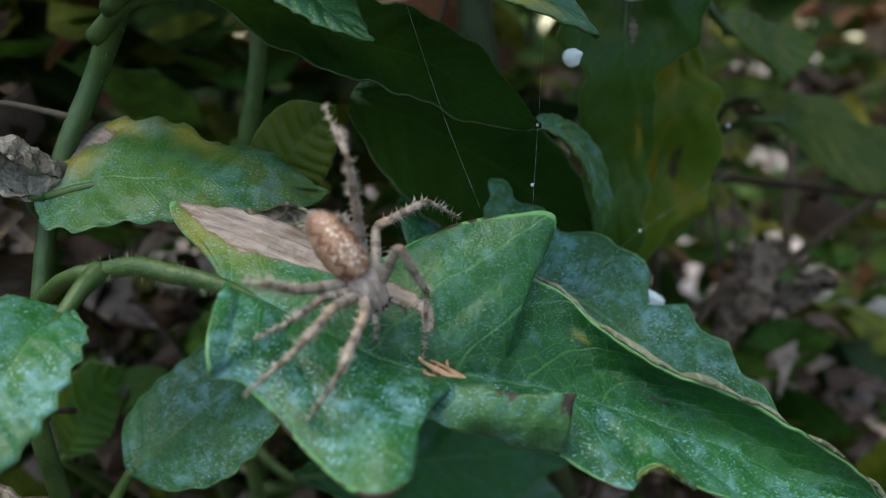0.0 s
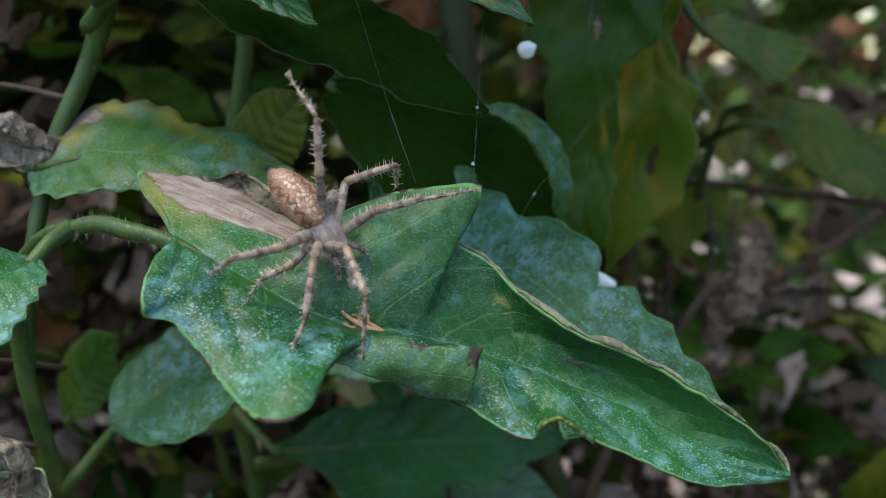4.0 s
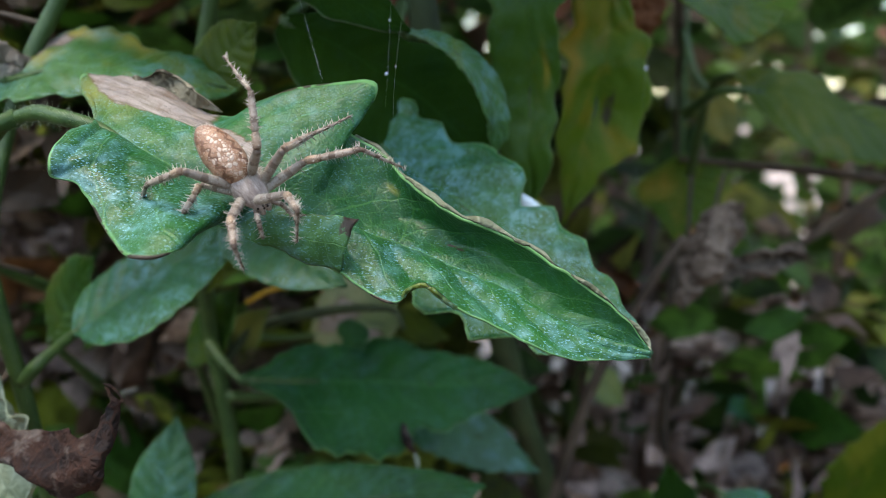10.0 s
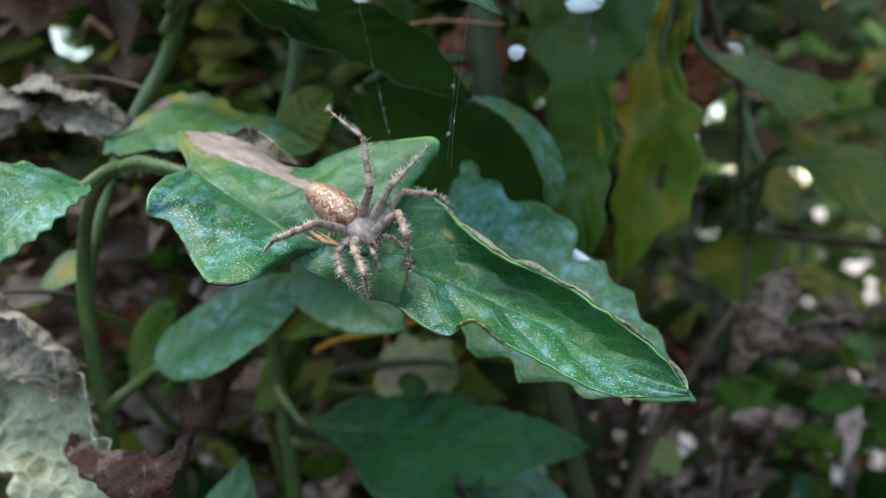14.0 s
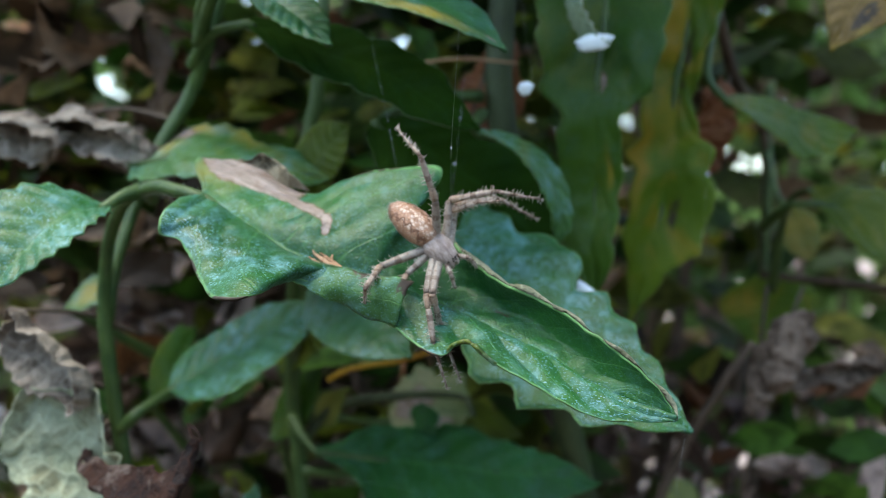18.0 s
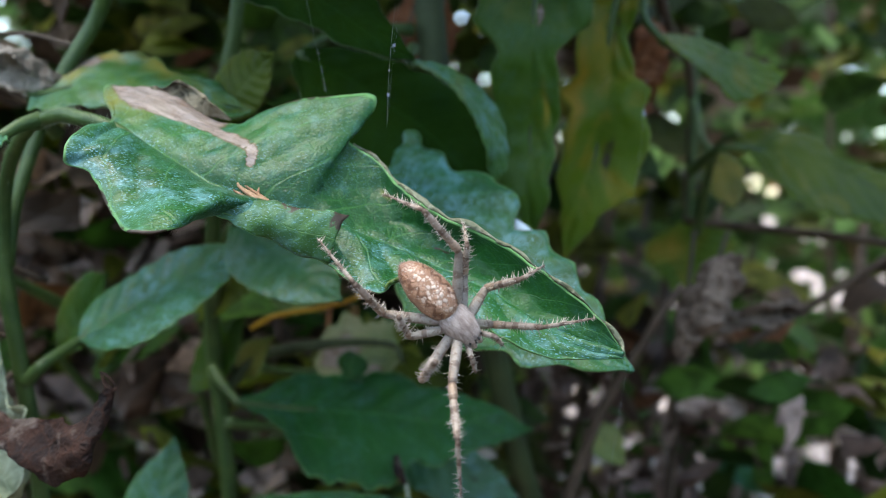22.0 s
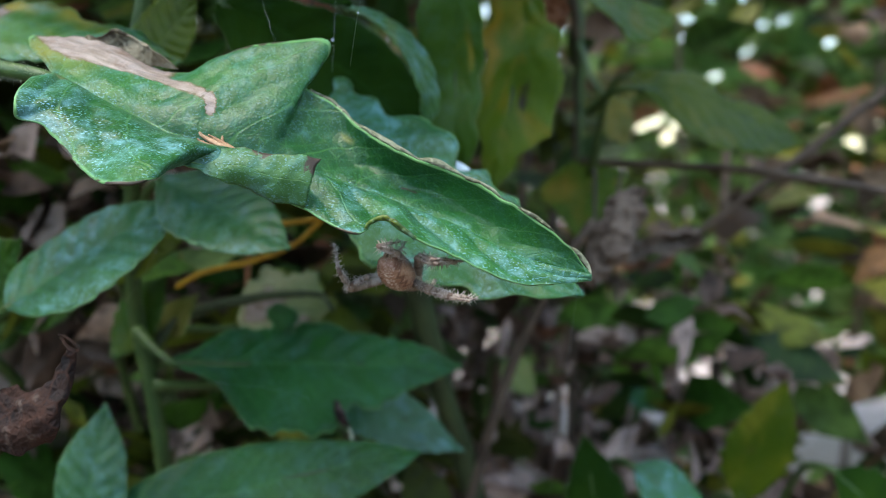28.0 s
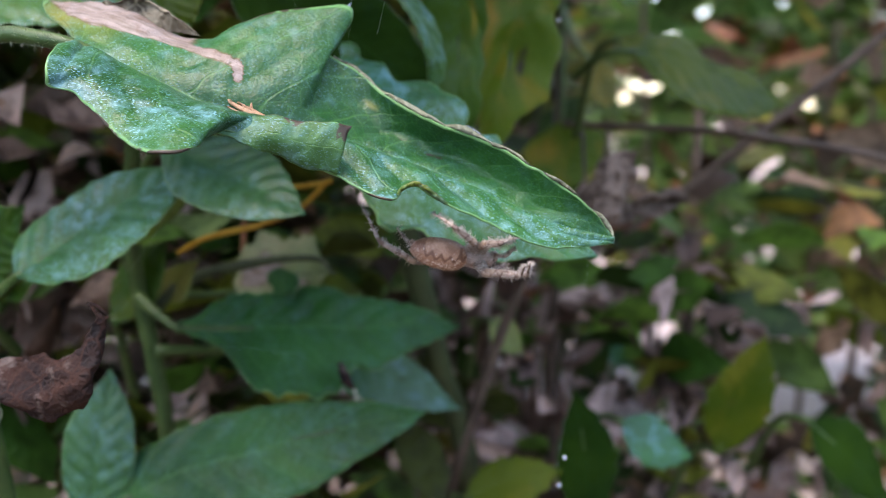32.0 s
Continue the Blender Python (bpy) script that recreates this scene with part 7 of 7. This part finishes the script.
    step(29, (0.0303, 0.1060, 0.7380), (0.0253, 0.0979, 0.7415), (0.0, -0.35, -0.93), L1=(0.0317, 0.0991, 0.7415, 0.0352, 0.0921, 0.7433, 0.0387, 0.0991, 0.7428), L2=(0.0311, 0.0986, 0.7412, 0.0350, 0.0924, 0.7429, 0.0377, 0.0990, 0.7424), L3=(0.0321, 0.1007, 0.7407, 0.0319, 0.0966, 0.7424, 0.0326, 0.0991, 0.7454), L4=(0.0317, 0.0978, 0.7415, 0.0305, 0.0905, 0.7418, 0.0317, 0.0962, 0.7461), R1=(0.0309, 0.1000, 0.7359, 0.0374, 0.0953, 0.7352, 0.0396, 0.1020, 0.7385), R2=(0.0305, 0.1004, 0.7355, 0.0370, 0.0967, 0.7348, 0.0388, 0.1030, 0.7379), R3=(0.0250, 0.1071, 0.7397, 0.0237, 0.1041, 0.7427, 0.0267, 0.1038, 0.7452), R4=(0.0213, 0.1065, 0.7408, 0.0194, 0.0996, 0.7425, 0.0161, 0.1050, 0.7460))
    step(30, (0.0322, 0.1050, 0.7364), (0.0253, 0.0989, 0.7406), (0.0, -0.35, -0.93), L1=(0.0335, 0.0975, 0.7387, 0.0377, 0.0911, 0.7408, 0.0410, 0.0981, 0.7419), L2=(0.0330, 0.0972, 0.7383, 0.0376, 0.0915, 0.7397, 0.0399, 0.0981, 0.7415), L3=(0.0329, 0.0992, 0.7380, 0.0307, 0.1013, 0.7411, 0.0287, 0.1020, 0.7445), L4=(0.0324, 0.0964, 0.7388, 0.0306, 0.1034, 0.7403, 0.0277, 0.0990, 0.7453), R1=(0.0342, 0.0998, 0.7322, 0.0421, 0.0998, 0.7329, 0.0492, 0.1005, 0.7360), R2=(0.0337, 0.1006, 0.7317, 0.0412, 0.1007, 0.7323, 0.0477, 0.1015, 0.7352), R3=(0.0265, 0.1057, 0.7353, 0.0228, 0.1051, 0.7375, 0.0202, 0.1048, 0.7406), R4=(0.0229, 0.1051, 0.7353, 0.0181, 0.1010, 0.7392, 0.0147, 0.1041, 0.7447))
    step(31, (0.0318, 0.1040, 0.7377), (0.0255, 0.0970, 0.7413), (0.0, -0.35, -0.93), L1=(0.0345, 0.0965, 0.7395, 0.0389, 0.0899, 0.7399, 0.0402, 0.0971, 0.7424), L2=(0.0339, 0.0963, 0.7392, 0.0390, 0.1015, 0.7374, 0.0400, 0.1080, 0.7404), L3=(0.0315, 0.0983, 0.7402, 0.0308, 0.1025, 0.7413, 0.0287, 0.1030, 0.7447), L4=(0.0310, 0.0955, 0.7410, 0.0296, 0.0892, 0.7446, 0.0278, 0.0961, 0.7459), R1=(0.0343, 0.0992, 0.7330, 0.0410, 0.0960, 0.7360, 0.0434, 0.1020, 0.7404), R2=(0.0339, 0.1002, 0.7324, 0.0405, 0.0979, 0.7352, 0.0426, 0.1030, 0.7398), R3=(0.0260, 0.1049, 0.7371, 0.0224, 0.1044, 0.7394, 0.0199, 0.1042, 0.7426), R4=(0.0224, 0.1044, 0.7374, 0.0183, 0.0998, 0.7416, 0.0164, 0.1059, 0.7447))
    step(32, (0.0346, 0.1010, 0.7388), (0.0253, 0.1000, 0.7409), (0.0, -0.65, -0.75), L1=(0.0356, 0.0936, 0.7418, 0.0376, 0.0860, 0.7431, 0.0407, 0.0932, 0.7428), L2=(0.0351, 0.0933, 0.7415, 0.0391, 0.0996, 0.7413, 0.0408, 0.1066, 0.7404), L3=(0.0348, 0.0953, 0.7414, 0.0316, 0.0972, 0.7437, 0.0291, 0.0999, 0.7451), L4=(0.0343, 0.0926, 0.7421, 0.0311, 0.0866, 0.7452, 0.0281, 0.0931, 0.7463), R1=(0.0362, 0.0949, 0.7374, 0.0421, 0.0895, 0.7378, 0.0415, 0.0823, 0.7407), R2=(0.0358, 0.0953, 0.7370, 0.0410, 0.0900, 0.7376, 0.0408, 0.0833, 0.7402), R3=(0.0290, 0.1019, 0.7375, 0.0251, 0.1020, 0.7395, 0.0224, 0.1026, 0.7424), R4=(0.0253, 0.1014, 0.7375, 0.0195, 0.0989, 0.7413, 0.0165, 0.1031, 0.7463))


def basis(x, z):
    x = Vector(x).normalized()
    z = Vector(z)
    y = z.cross(x).normalized()
    z = x.cross(y)
    return Matrix((x, y, z)).transposed()


def motions():
    spider, legs = build_spider()
    steps()
    ts = [r[0] for r in STEPS]

    def along(t, pick):
        """Smooth path through the steps."""
        v = [np.array(pick(r), float) for r in STEPS]
        i = max(0, min(len(ts) - 2, int(np.searchsorted(ts, t, "right")) - 1))
        h = ts[i + 1] - ts[i]
        u = min(1.0, max(0.0, (t - ts[i]) / h))
        u = u * u * (3 - 2 * u) if h <= 1.01 else u
        return v[i] + (v[i + 1] - v[i]) * u
    grid = [q * 0.25 for q in range(129)]
    outward = (0.2561, -0.6174, 0.7438)

    def into(r):
        """From the world into the body's space at a step."""
        return (Matrix.Translation(r[1]) @ basis(Vector(r[1]) - Vector(r[2]), r[3] or outward).to_4x4()).inverted()
    rows, leg_rows = [], {(k, j): [] for k in legs for j in range(4)}
    for t in grid:
        c = Vector(along(t, lambda r: r[1]))
        b = Vector(along(t, lambda r: r[2]))
        z = Vector(along(t, lambda r: r[3] or outward)).normalized()
        R = basis(c - b, z)
        rows.append((t, Matrix.Translation(c) @ R.to_4x4()))
        inv = rows[-1][1].inverted()
        for key in legs:
            A, p, b, C = LENGTHS[key[1]]
            B = p + b
            hip = Vector((*HIPS[key], -0.0003))
            f = inv @ Vector(along(t, lambda r: r[4][key][6:]))
            knee = Vector(along(t, lambda r: into(r) @ Vector(r[4][key][:3])))
            ankle = Vector(along(t, lambda r: into(r) @ Vector(r[4][key][3:6])))
            thigh = (knee - hip).normalized()
            knee = hip + thigh * A
            d = f - knee
            D = max(abs(B - C) * 1.05, min(d.length, (B + C) * 0.995))
            axis = d.normalized()
            pole = ankle - knee
            pole = pole - axis * pole.dot(axis)
            pole = pole.normalized() if pole.length > 1e-5 else Vector((0, 0, 1))
            cosine = max(-1.0, min(1.0, (B * B + D * D - C * C) / (2 * B * D)))
            ankle = knee + B * (axis * cosine + pole * math.sqrt(1 - cosine * cosine))
            shin = (ankle - knee).normalized()
            reach = (knee + axis * D - ankle).normalized()
            for j, (start, x) in enumerate(((hip, thigh), (knee, shin), (knee + shin * p, shin), (ankle, reach))):
                zz = Vector((0, 0, 1)) - x * x.z
                zz = zz if zz.length > 0.05 else Vector((1, 0, 0)) - x * x.x
                leg_rows[key, j].append((t, Matrix.Translation(start) @ basis(x, zz).to_4x4()))
    walk(spider, rows)
    for (key, j), rr in leg_rows.items():
        walk(legs[key][j], rr)


build_ground()
build_main_leaf()
build_leaves()
build_drops()
build_stems()
build_dead_leaves()
build_small()
build_distance()
motions()
